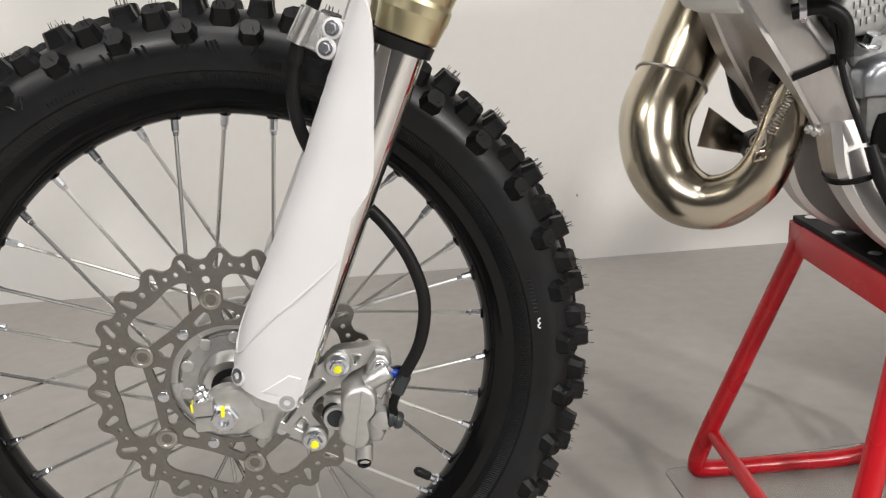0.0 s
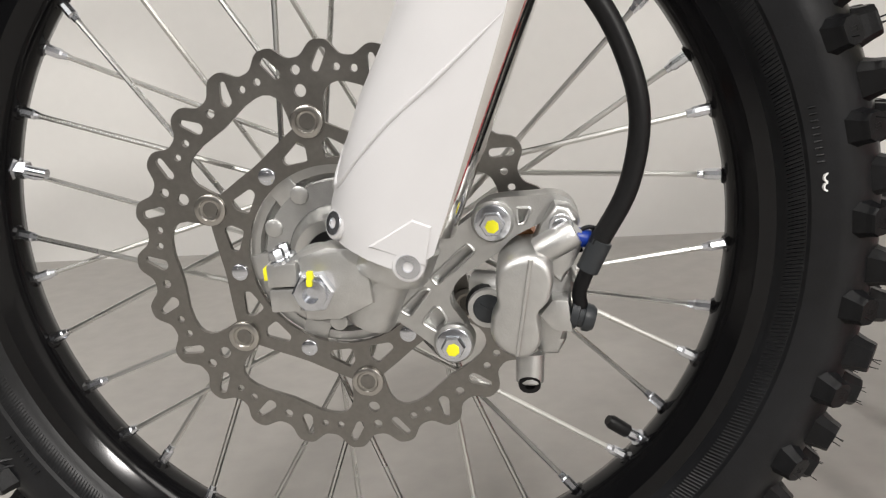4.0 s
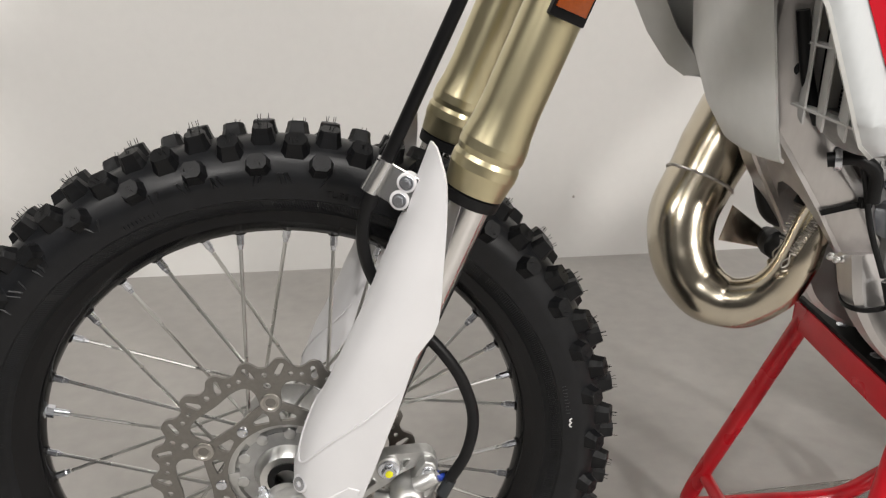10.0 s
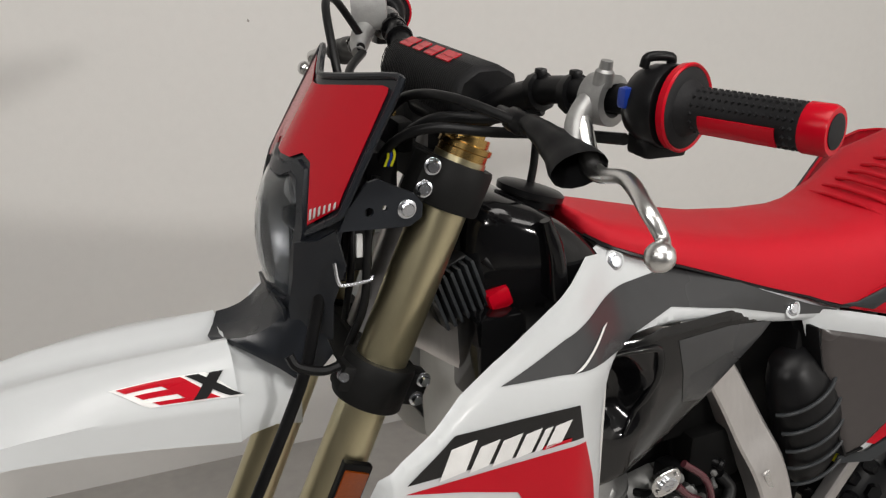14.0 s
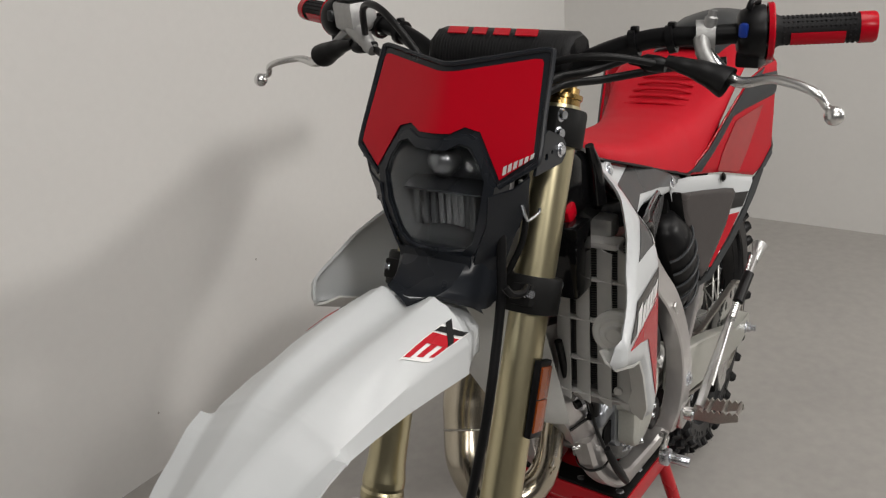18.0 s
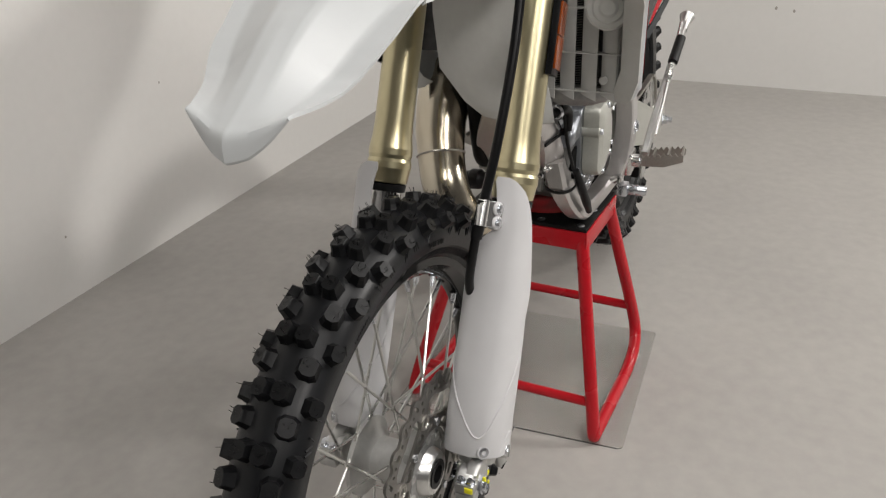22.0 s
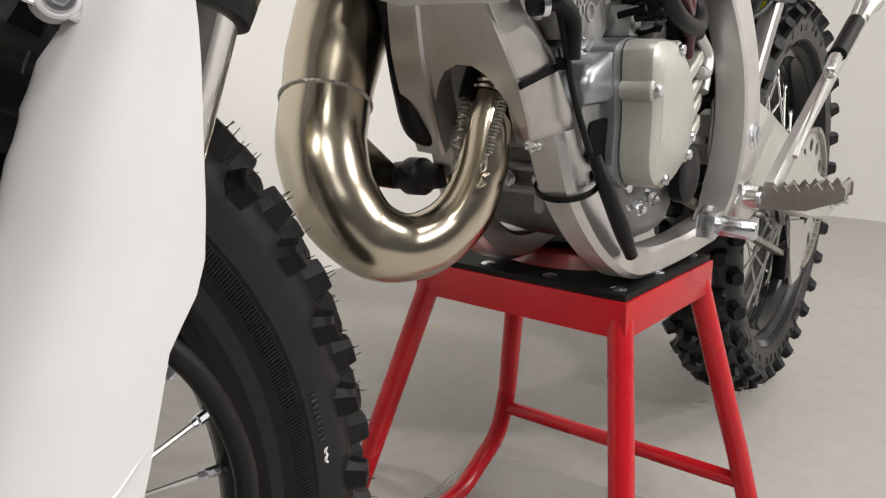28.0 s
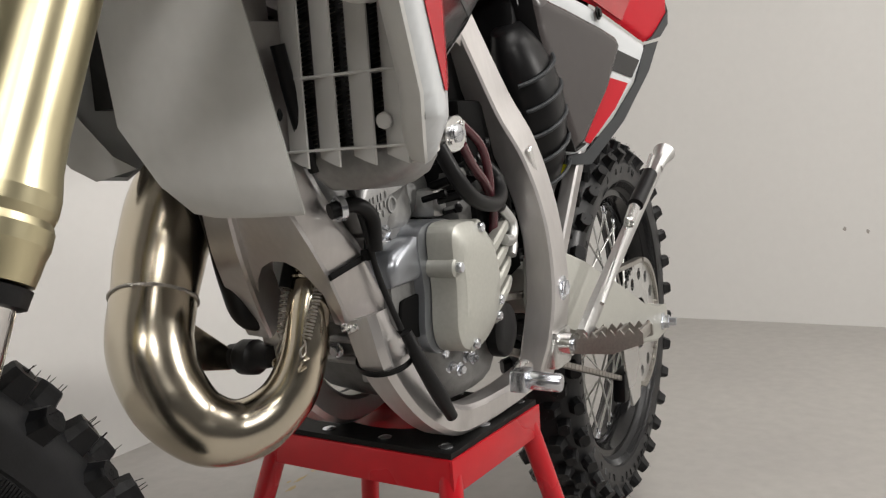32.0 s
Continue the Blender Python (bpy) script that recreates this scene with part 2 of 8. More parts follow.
def tube(bm, pts, r, seg=12, smooth=6, caps=True, flat=1.0):
    """A round rod along pts; r: one radius or one for each given point."""
    rs = r if isinstance(r, (list, tuple)) else [r] * len(pts)
    path = spline(pts, smooth) if smooth > 1 else [V(q) for q in pts]
    k = max(1, smooth)
    rr = []
    for i in range(len(path)):
        a = min(i // k, len(rs) - 1)
        b = min(a + 1, len(rs) - 1)
        t = (i - a * k) / k if smooth > 1 else 0
        t = t * t * (3 - 2 * t)
        rr.append(rs[a] * (1 - t) + rs[b] * t)
    rings = []
    side = None
    for i, p in enumerate(path):
        d = (path[min(i + 1, len(path) - 1)] - path[max(i - 1, 0)]).normalized()
        if side is None:
            side, up = frame_of(d)
        side = (side - d * side.dot(d)).normalized()
        up = d.cross(side)
        rings.append([p + (side * math.cos(a) + up * math.sin(a) * flat) * rr[i] for a in [2 * PI * j / seg for j in range(seg)]])
    quad_strip(bm, rings, True, caps)


def rod(bm, a, b, r, r2=None, seg=14):
    tube(bm, [a, b], [r, r if r2 is None else r2], seg, 1)


def lathe(bm, prof, origin, axis, seg=32, caps=True):
    """Turned shape: prof holds (distance along axis, radius)."""
    o, d = V(origin), V(axis).normalized()
    a, b = frame_of(d)
    rings = [[o + d * h + (a * math.cos(t) + b * math.sin(t)) * max(r, 1e-5) for t in [2 * PI * j / seg for j in range(seg)]] for h, r in prof]
    quad_strip(bm, rings, True, caps)


def ring_lathe(bm, prof, origin, axis, seg=64):
    """Turned closed profile: (distance along axis, radius) round a loop."""
    o, d = V(origin), V(axis).normalized()
    a, b = frame_of(d)
    vs = [[bm.verts.new(o + d * h + (a * math.cos(t) + b * math.sin(t)) * r) for h, r in prof] for t in [2 * PI * j / seg for j in range(seg)]]
    n = len(prof)
    for i in range(seg):
        p, q = vs[i], vs[(i + 1) % seg]
        for k in range(n):
            m = (k + 1) % n
            bm.faces.new((p[k], p[m], q[m], q[k]))


def box(bm, c, s, bev=0.0, M=None):
    v = bmesh.ops.create_cube(bm, size=1.0, matrix=Matrix.Translation(c) @ Matrix.Diagonal((*s, 1)))["verts"]
    if bev:
        es = list({e for w in v for e in w.link_edges})
        r = bmesh.ops.bevel(bm, geom=es, offset=bev, segments=2, affect="EDGES", profile=0.6)
        v = list({w for f in r["faces"] for w in f.verts} | {w for w in v if w.is_valid})
    if M is not None:
        bmesh.ops.transform(bm, matrix=M, verts=[w for w in v if w.is_valid])


def prism(bm, outline, off, bev=0.0, seg=2):
    """A slab: outline of 3D points, pushed by the vector off, edges rounded by bev."""
    a = [bm.verts.new(V(p)) for p in outline]
    b = [bm.verts.new(V(p) + V(off)) for p in outline]
    n = len(a)
    fs = [bm.faces.new(a[::-1]), bm.faces.new(b)]
    fs += [bm.faces.new((a[i], a[(i + 1) % n], b[(i + 1) % n], b[i])) for i in range(n)]
    if bev:
        es = [e for e in fs[1].edges] + [e for e in fs[0].edges]
        bmesh.ops.bevel(bm, geom=es, offset=bev, segments=seg, affect="EDGES", profile=0.5)


def sheet_with_holes(bm, loops, off):
    """A plate from an outer loop and hole loops in one plane, pushed by off."""
    edges = []
    for lp in loops:
        vs = [bm.verts.new(V(p)) for p in lp]
        edges += [bm.edges.new((vs[i], vs[(i + 1) % len(vs)])) for i in range(len(vs))]
    r = bmesh.ops.triangle_fill(bm, edges=edges, use_beauty=True, use_dissolve=False)
    fs = [f for f in r["geom"] if isinstance(f, bmesh.types.BMFace)]
    e = bmesh.ops.extrude_face_region(bm, geom=fs)
    bmesh.ops.translate(bm, vec=V(off), verts=[v for v in e["geom"] if isinstance(v, bmesh.types.BMVert)])


def skin(bm, rows, thick=0.0, closed=False):
    """A smooth sheet through rows of points; thick: pushed along its normals to a solid shell."""
    vs = [[bm.verts.new(V(p)) for p in r] for r in rows]
    fs = []
    for a, b in zip(vs, vs[1:]):
        n = len(a)
        for i in range(n if closed else n - 1):
            fs.append(bm.faces.new((a[i], a[(i + 1) % n], b[(i + 1) % n], b[i])))
    if thick:
        bmesh.ops.recalc_face_normals(bm, faces=fs)
        bmesh.ops.solidify(bm, geom=fs, thickness=thick)


def smooth_loop(pts, n=4):
    """A rounded closed outline through pts."""
    m = len(pts)
    out = []
    for i in range(m):
        a, b_, c, d = [V((*pts[(i + k) % m], 0)) for k in (-1, 0, 1, 2)]
        for k in range(n):
            t = k / n
            p = 0.5 * (2 * b_ + (c - a) * t + (2 * a - 5 * b_ + 4 * c - d) * t * t + (3 * b_ - a - 3 * c + d) * t ** 3)
            out.append((p.x, p.y))
    return out


def round_poly(pts, r=0.002, n=3):
    """Corners of a closed outline (x, z) cut round by r."""
    out = []
    m = len(pts)
    for i in range(m):
        a, b_, c = [V((*pts[(i + k) % m], 0)) for k in (-1, 0, 1)]
        p, q = b_ + (a - b_).normalized() * min(r, (a - b_).length * 0.45), b_ + (c - b_).normalized() * min(r, (c - b_).length * 0.45)
        for k in range(n + 1):
            t = k / n
            w = p * (1 - t) ** 2 + b_ * (2 * t * (1 - t)) + q * t * t
            out.append((w.x, w.y))
    return out


def bolt(name, at, axis, parent, r=0.006, h=0.005, material=None, M=None, socket=True, washer=True, hexed=True, label=""):
    """A bolt head with its washer and socket."""
    bm = bmesh.new()
    d = V(axis).normalized()
    o = V(at)
    if washer:
        lathe(bm, [(-0.001, r * 1.45), (0.0008, r * 1.45), (0.0012, r * 1.35)], o, d, 20)
    sg = 6 if hexed else 20
    lathe(bm, [(0, r), (h * 0.8, r), (h, r * 0.88)], o, d, sg)
    if socket:
        lathe(bm, [(h * 0.98, r * 0.62), (h * 1.02, r * 0.6), (h * 0.5, r * 0.42), (h * 0.3, r * 0.2)], o, d, 10)
    return part(name, bm, material or M_ZINC, parent, label, M)


def smooth01(t):
    t = max(0.0, min(1.0, t))
    return t * t * (3 - 2 * t)


def empty(name):
    ob = new(name)
    ob.empty_display_size = 0.2
    return ob


# body of the machine, turned against the straight-ahead front wheel
BETA = radians(3.0)
BM = pose(0.33, 0, 0) @ Matrix.Rotation(BETA, 4, "Z") @ pose(-0.33, 0, 0)
AXZ = 0.362
# fork frame: u backwards across the leg, v to the far side, w up the leg, from the lower end of the outer tube
FD = radians(23.0)
FM = Matrix(((math.cos(FD), 0, math.sin(FD), 0.1755), (0, 1, 0, 0), (-math.sin(FD), 0, math.cos(FD), 0.668), (0, 0, 0, 1)))

# front assembly: a touch to the near side of the wheel's plane
FA = pose(0.17, -0.009, 0) @ Matrix.Rotation(radians(1.0), 4, "Z") @ pose(-0.17, 0, 0)
FK = FA @ FM

# ---- room ----
PSI = 0.0012
RM = Matrix.Rotation(PSI, 4, "Z")


def slab(name, lo, hi, material, label, category, M=RM):
    bm = bmesh.new()
    box(bm, [(a + b) / 2 for a, b in zip(lo, hi)], [b - a for a, b in zip(lo, hi)])
    return tagged(part(name, bm, material, None, "", M), label, category, "", "structure")


slab("floor", (-5.2, -5.2, -0.15), (3.29, 1.42, 0.0), M_FLOOR, "smooth mottled grey concrete showroom floor", "floor")
slab("wall_north", (-5.2, 1.278, 0.0), (3.135, 1.42, 3.05), M_WALL, "plain matt off-white painted wall behind the motorcycle", "wall")
slab("wall_east", (3.135, -5.2, 0.0), (3.29, 1.42, 3.05), M_WALL, "plain matt off-white painted end wall", "wall")
# unseen, added to close the room; dark tones keep bounce light low
slab("wall_south", (-5.2, -5.36, 0.0), (3.29, -5.2, 3.05), M_DARKWALL, "unseen wall added to close the room, dark to deepen contrast", "wall")
slab("wall_west", (-5.36, -5.2, 0.0), (-5.2, 1.42, 3.05), M_DARKWALL, "unseen wall added to close the room, dark to deepen contrast", "wall")
slab("ceiling", (-5.36, -5.36, 3.05), (3.29, 1.42, 3.2), M_CEIL, "unseen ceiling added to close the room, toned down for contrast", "ceiling")


# small stains on the floor and scuffs on the walls
M_STAIN = bpy.data.materials.new("floor_stain")
M_STAIN.use_nodes = True
_p = M_STAIN.node_tree.nodes["Principled BSDF"]
_p.inputs["Base Color"].default_value = (0.42, 0.33, 0.17, 1)
_p.inputs["Roughness"].default_value = 0.55
M_SCUFF = bpy.data.materials.new("wall_scuff")
M_SCUFF.use_nodes = True
_p = M_SCUFF.node_tree.nodes["Principled BSDF"]
_p.inputs["Base Color"].default_value = (0.36, 0.34, 0.31, 1)
_p.inputs["Roughness"].default_value = 0.7
SRND = random.Random(14)


def dab(name, c, u, v, w, ru, rv, material, parent):
    """A thin uneven patch at c, spread along u and v, raised along w."""
    bm = bmesh.new()
    ring = []
    for k in range(14):
        t = 2 * math.pi * k / 14
        s = SRND.uniform(0.6, 1.15)
        ring.append(bm.verts.new(Vector(c) + Vector(u) * (ru * s * math.cos(t)) + Vector(v) * (rv * s * math.sin(t)) + Vector(w) * 0.0004))
    mid = bm.verts.new(Vector(c) + Vector(w) * 0.0009)
    for k in range(14):
        bm.faces.new((ring[k], ring[(k + 1) % 14], mid))
    return part(name, bm, material, parent, "", RM)


FLOOR_OB, NORTH_OB, EAST_OB = (bpy.data.objects[n] for n in ("floor", "wall_north", "wall_east"))
for x, y, ru, rv in ((1.285, 0.722, 0.020, 0.007), (1.335, 0.738, 0.026, 0.006), (1.388, 0.742, 0.014, 0.005), (1.31, 0.752, 0.012, 0.004)):
    dab("stain", (x, y, 0.0), (1, 0, 0), (0, 1, 0), (0, 0, 1), ru, rv, M_STAIN, FLOOR_OB)
for x, z in ((1.08, 0.455), (0.65, 0.17), (0.467, 1.157)):
    dab("scuff", (x, 1.278, z), (1, 0, 0), (0, 0, 1), (0, -1, 0), 0.0035, 0.0045, M_SCUFF, NORTH_OB)
for y, z in ((-0.199, 0.337), (-0.27, 0.327)):
    dab("scuff", (3.135, y, z), (0, 1, 0), (0, 0, 1), (-1, 0, 0), 0.006, 0.008, M_SCUFF, EAST_OB)
# ---- motorcycle ----
moto = tagged(empty("motorcycle"), "white, red and dark grey enduro motorcycle on a red stand", "motorcycle")
C0 = V((0, 0, AXZ))


def on_wheel(r, a, y=0.0, c=C0):
    return V((c.x + r * math.cos(a), c.y + y, c.z + r * math.sin(a)))


def make_wheel(c, M, prefix, rt, half, rim_r, knobs, hub_r, spokes, seed, phase, knob_h=0.011):
    rnd = random.Random(seed)
    wheel_bm = bmesh.new()
    # hub barrel with two flanges
    lathe(wheel_bm, [(-0.047, 0.020), (-0.045, hub_r * 0.72), (-0.040, hub_r), (-0.034, hub_r), (-0.031, hub_r * 0.8), (-0.020, hub_r * 0.55),
                     (0.020, hub_r * 0.55), (0.031, hub_r * 0.8), (0.034, hub_r), (0.040, hub_r), (0.045, hub_r * 0.72), (0.047, 0.020)], c, (0, 1, 0), 40)
    wheel = part(prefix + "_wheel", wheel_bm, M_ALU, moto, "spoked wheel with a cast aluminium hub", M)
    # darker flat ring: shade of a recess put into the hub's colour
    bm = bmesh.new()
    ring_lathe(bm, [(-0.0475, hub_r * 0.62), (-0.0475, hub_r * 0.90), (-0.046, hub_r * 0.90), (-0.046, hub_r * 0.62)], c, (0, 1, 0), 40)
    part("hub_recess", bm, M_ENGINE, wheel, "darker flat ring standing for a shaded hub recess", M)
    # rim
    w = half * 0.56
    bm = bmesh.new()
    ring_lathe(bm, [(-w, rim_r + 0.026), (-w + 0.0025, rim_r + 0.0285), (-w + 0.005, rim_r + 0.026), (-w + 0.006, rim_r + 0.016), (-w * 0.45, rim_r + 0.011), (w * 0.45, rim_r + 0.011),
                    (w - 0.006, rim_r + 0.016), (w - 0.005, rim_r + 0.026), (w - 0.0025, rim_r + 0.0285), (w, rim_r + 0.026), (w, rim_r + 0.014), (w * 0.75, rim_r + 0.007),
                    (w * 0.5, rim_r + 0.001), (0, rim_r - 0.002), (-w * 0.5, rim_r + 0.001), (-w * 0.75, rim_r + 0.007), (-w, rim_r + 0.014)], c, (0, 1, 0), 120)
    part("rim", bm, M_RIM, wheel, "gloss black anodised rim", M)
    # tyre carcass
    bm = bmesh.new()
    rb, rc = rim_r + 0.027, rt - knob_h
    prof = [(-w + 0.001, rb - 0.004), (-w - 0.0030, rb + 0.0005), (-half * 0.70, rb + 0.0020), (-half * 0.84, rb + 0.0110), (-half * 0.845, rb + 0.0118), (-half * 0.90, rb + 0.0135), (-half * 0.97, rb + (rc - rb) * 0.45)]
    crown = []
    for k in range(9):
        a = radians(-78 + 156 * k / 8)
        crown.append((half * 0.95 * math.sin(a) / math.sin(radians(78)), rc - (rc - rb) * 0.42 * (1 - math.cos(a)) / (1 - math.cos(radians(78)))))
    prof += crown + [(-h_, r_) for h_, r_ in prof[::-1]]
    inner = [(half * 0.4, rb + 0.006), (-half * 0.4, rb + 0.006)]
    ring_lathe(bm, prof + inner, c, (0, 1, 0), 144)
    tyre = part("tyre", bm, M_RUBBER, wheel, "new black off-road tyre with raised side lettering", M)
    # ribbed band and raised bars on the side of the tyre
    bm = bmesh.new()
    for side in (-1, 1):
        for k in range(700 if side < 0 else 200):
            if k % 88 > 84:
                continue
            a = 2 * PI * k / (700 if side < 0 else 200)
            y0, y1 = side * (half * 0.705 + 0.0002), side * (half * 0.84 + 0.0002)
            rod(bm, on_wheel(rb + 0.0022, a, y0, c), on_wheel(rb + 0.0110, a + 0.012, y1, c), 0.00042, None, 3)
        # raised maker's plates
        for a0 in (0.14, 1.9, 3.6, 5.1):
            for k in range(9):
                a = a0 + 0.014 * k
                rod(bm, on_wheel(rb + 0.0175, a, side * half * 0.935, c), on_wheel(rb + 0.0215, a, side * half * 0.955, c), 0.0007, None, 4)
    tread_lines = part("side_ribs", bm, M_RUBBER, tyre, "", M)
    tagged(tread_lines, kind="stuff")
    bm = bmesh.new()
    for side in (-1, 1):
        for k in range(46):
            if rnd.random() < 0.25:
                continue
            a = 2 * PI * k / 64 + 0.9
            for q in range(rnd.choice((1, 2, 2, 3))):
                a2 = a + q * 0.016
                r0 = rb + 0.026 + rnd.random() * 0.004
                rod(bm, on_wheel(r0, a2, side * half * 0.955, c), on_wheel(r0 + 0.010, a2 + rnd.uniform(-0.02, 0.02), side * half * 0.972, c), 0.0011, None, 4)
    tagged(part("side_lettering", bm, M_RUBBER, tyre, "", M), kind="stuff")

    # knobs: one mesh a kind, with the thin moulding hairs of a new tyre
    def knob(wx, wy, h, taper, hairs, notch):
        b = bmesh.new()
        z0 = -0.006
        lo = [(-wx * 0.62, -wy), (wx * 0.62, -wy), (wx, -wy * 0.45), (wx, wy * 0.45), (wx * 0.62, wy), (-wx * 0.62, wy), (-wx, wy * 0.45), (-wx, -wy * 0.45)]
        rings = [[V((x * 1.34, y * 1.34, z0)) for x, y in lo], [V((x * 1.12, y * 1.12, h * 0.10)) for x, y in lo], [V((x * 1.0, y * 1.0, h * 0.5)) for x, y in lo],
                 [V((x * (taper + 0.06), y * (taper + 0.06), h - 0.0016)) for x, y in lo], [V((x * taper, y * taper, h)) for x, y in lo]]
        quad_strip(b, rings)
        if notch:
            # raised mark like a small letter
            for dx in (-0.0022, 0.0, 0.0022):
                box(b, (dx * 0.8, 0, h), (0.0005, wy * 0.6, 0.0005))
            box(b, (0, -wy * 0.3, h), (0.0040, 0.0005, 0.0005))
        for k in range(hairs):
            x = wx * (rnd.random() * 1.4 - 0.7)
            y = wy * (rnd.random() * 1.4 - 0.7)
            rod(b, (x, y, h - 0.001), (x + rnd.uniform(-.0015, .0015), y + rnd.uniform(-.0015, .0015), h + 0.0055), 0.00042, 0.0003, 3)
        me = bpy.data.meshes.new("knob")
        bmesh.ops.recalc_face_normals(b, faces=b.faces)
        b.to_mesh(me)
        b.free()
        me.materials.append(M_KNOB)
        return me

    kinds = {}
    for i, (y, lat, off, wx, wy, hh, hairs, notch) in enumerate(knobs[1]):
        kinds[i] = [knob(wx * rnd.uniform(1.0, 1.12), wy * rnd.uniform(1.0, 1.12), hh, 0.88, hairs, notch) for _ in range(3)]
    n = knobs[0]
    for k in range(n):
        for i, (y, lat, off, wx, wy, hh, hairs, notch) in enumerate(knobs[1]):
            a = 2 * PI * (k + off) / n + phase
            # seat of the knob on the crown
            s = max(-1, min(1, y / (half * 0.95)))
            ang = math.asin(s * math.sin(radians(78)))
            r = rc - (rc - rb) * 0.42 * (1 - math.cos(ang)) / (1 - math.cos(radians(78)))
            p = on_wheel(r, a, y, c)
            radial = V((math.cos(a), 0, math.sin(a)))
            tang = V((-math.sin(a), 0, math.cos(a)))
            lean = radians(lat)
            up = (radial * math.cos(lean) + V((0, 1, 0)) * math.sin(lean)).normalized()
            yy = up.cross(tang).normalized()
            m = Matrix((tang, yy, up)).transposed().to_4x4()
            m.translation = p
            o = new("tread_knob", kinds[i][(k * 7 + i) % 3])
            o.matrix_basis = M @ m @ Matrix.Rotation(radians(rnd.uniform(-4, 4)), 4, "Z")
            o.parent = tyre
    # spokes and nipples
    nb = bmesh.new()
    lathe(nb, [(0, 0.0036), (0.011, 0.0036), (0.0125, 0.0028), (0.016, 0.0024)], (0, 0, 0), (0, 0, 1), 8)
    me_n = bpy.data.meshes.new("nipple")
    nb.to_mesh(me_n)
    nb.free()
    me_n.materials.append(M_ZINC)
    me_b = bpy.data.meshes.new("nipple_seat")
    nb = bmesh.new()
    lathe(nb, [(-0.006, 0.0085), (-0.002, 0.0075), (0.0015, 0.0052)], (0, 0, 0), (0, 0, 1), 12)
    nb.to_mesh(me_b)
    nb.free()
    me_b.materials.append(M_RIM)
    for k in range(spokes):
        base, side, sign = ((6.6, 1, 1), (17.0, -1, 1), (25.4, 1, -1), (36.2, -1, -1))[k % 4]
        a = radians(base + 40 * (k // 4)) + phase
        turn = radians(38) * sign
        p1 = on_wheel(rim_r - 0.001, a, side * 0.003, c)
        p0 = on_wheel(hub_r * 0.94, a + turn, side * 0.037, c)
        b = bmesh.new()
        rod(b, p0, p1, 0.0019, None, 8)
        part("spoke", b, M_SPOKE, wheel, "", M)
        d = (p0 - p1).normalized()
        q = d.to_track_quat("Z", "Y").to_matrix().to_4x4()
        q.translation = p1
        for nm, me in (("nipple", me_n), ("nipple_seat", me_b)):
            o = new(nm, me)
            o.matrix_basis = M @ q
            o.parent = wheel
    return wheel, tyre


# y, lean, offset along, half length, half width, height, hairs, mark
FRONT_KNOBS = (36, [(-0.0095, -8, 0.0, 0.0092, 0.0080, 0.0120, 4, True), (0.0095, 8, 0.0, 0.0092, 0.0080, 0.0120, 4, True),
                    (-0.0225, -28, 0.5, 0.0095, 0.0085, 0.0115, 3, True), (0.0225, 28, 0.5, 0.0095, 0.0085, 0.0115, 3, True),
                    (-0.0345, -55, 0.08, 0.009, 0.0075, 0.0105, 1, True), (0.0345, 55, 0.08, 0.009, 0.0075, 0.0105, 1, True)])
I4 = Matrix.Identity(4)
front_wheel, front_tyre = make_wheel(C0, I4, "front", 0.343, 0.040, 0.2425, FRONT_KNOBS, 0.052, 36, 3, 0.0)
RC = V((1.402, 0.0, 0.376))
REAR_KNOBS = (32, [(-0.016, -6, 0.0, 0.010, 0.0125, 0.014, 2, False), (0.016, 6, 0.0, 0.010, 0.0125, 0.014, 2, False),
                   (-0.033, -22, 0.5, 0.010, 0.009, 0.014, 2, False), (0.033, 22, 0.5, 0.010, 0.009, 0.014, 2, False),
                   (-0.050, -45, 0.05, 0.011, 0.009, 0.0135, 1, False), (0.050, 45, 0.05, 0.011, 0.009, 0.0135, 1, False)])
rear_wheel, rear_tyre = make_wheel(RC, BM, "rear", 0.335, 0.057, 0.214, REAR_KNOBS, 0.055, 36, 5, radians(1.0), 0.014)

# raised words on the side of the front tyre
words = bpy.data.curves.new("words", "FONT")
words.body = "TUBE TYPE"
words.size = 0.0088
words.extrude = 0.0004
words_ob = bpy.data.objects.new("words", words)
words_me = bpy.data.meshes.new_from_object(words_ob)
bpy.data.objects.remove(words_ob)
b = bmesh.new()
b.from_mesh(words_me)
wide = max(v.co.x for v in b.verts)
for v in b.verts:
    v.co = on_wheel(0.288 + v.co.y, radians(79.5 - 8.2 * v.co.x / wide), -0.0384 - v.co.z, C0)
part("side_words", b, M_KNOB, front_tyre, "raised moulded words", I4)

# ---- front brake disc, hub parts, caliper ----
LY = 0.086
PH = radians(96.7)
YD = -0.052


def circle(cx, cz, r, n=14, y=0.0, rx=None, rot=0.0):
    rx = r if rx is None else rx
    out = []
    for k in range(n):
        t = 2 * PI * k / n
        a, b_ = rx * math.cos(t), r * math.sin(t)
        out.append(V((cx + a * math.cos(rot) - b_ * math.sin(rot), y, cz + a * math.sin(rot) + b_ * math.cos(rot))))
    return out


def stadium(p, q, rp, rq, n=6):
    """Outline (x, z) of a long hole between two round ends."""
    d = math.atan2(q[1] - p[1], q[0] - p[0])
    return [(p[0] + rp * math.cos(d + PI / 2 + PI * k / n), p[1] + rp * math.sin(d + PI / 2 + PI * k / n)) for k in range(n + 1)] + \
           [(q[0] + rq * math.cos(d - PI / 2 + PI * k / n), q[1] + rq * math.sin(d - PI / 2 + PI * k / n)) for k in range(n + 1)]


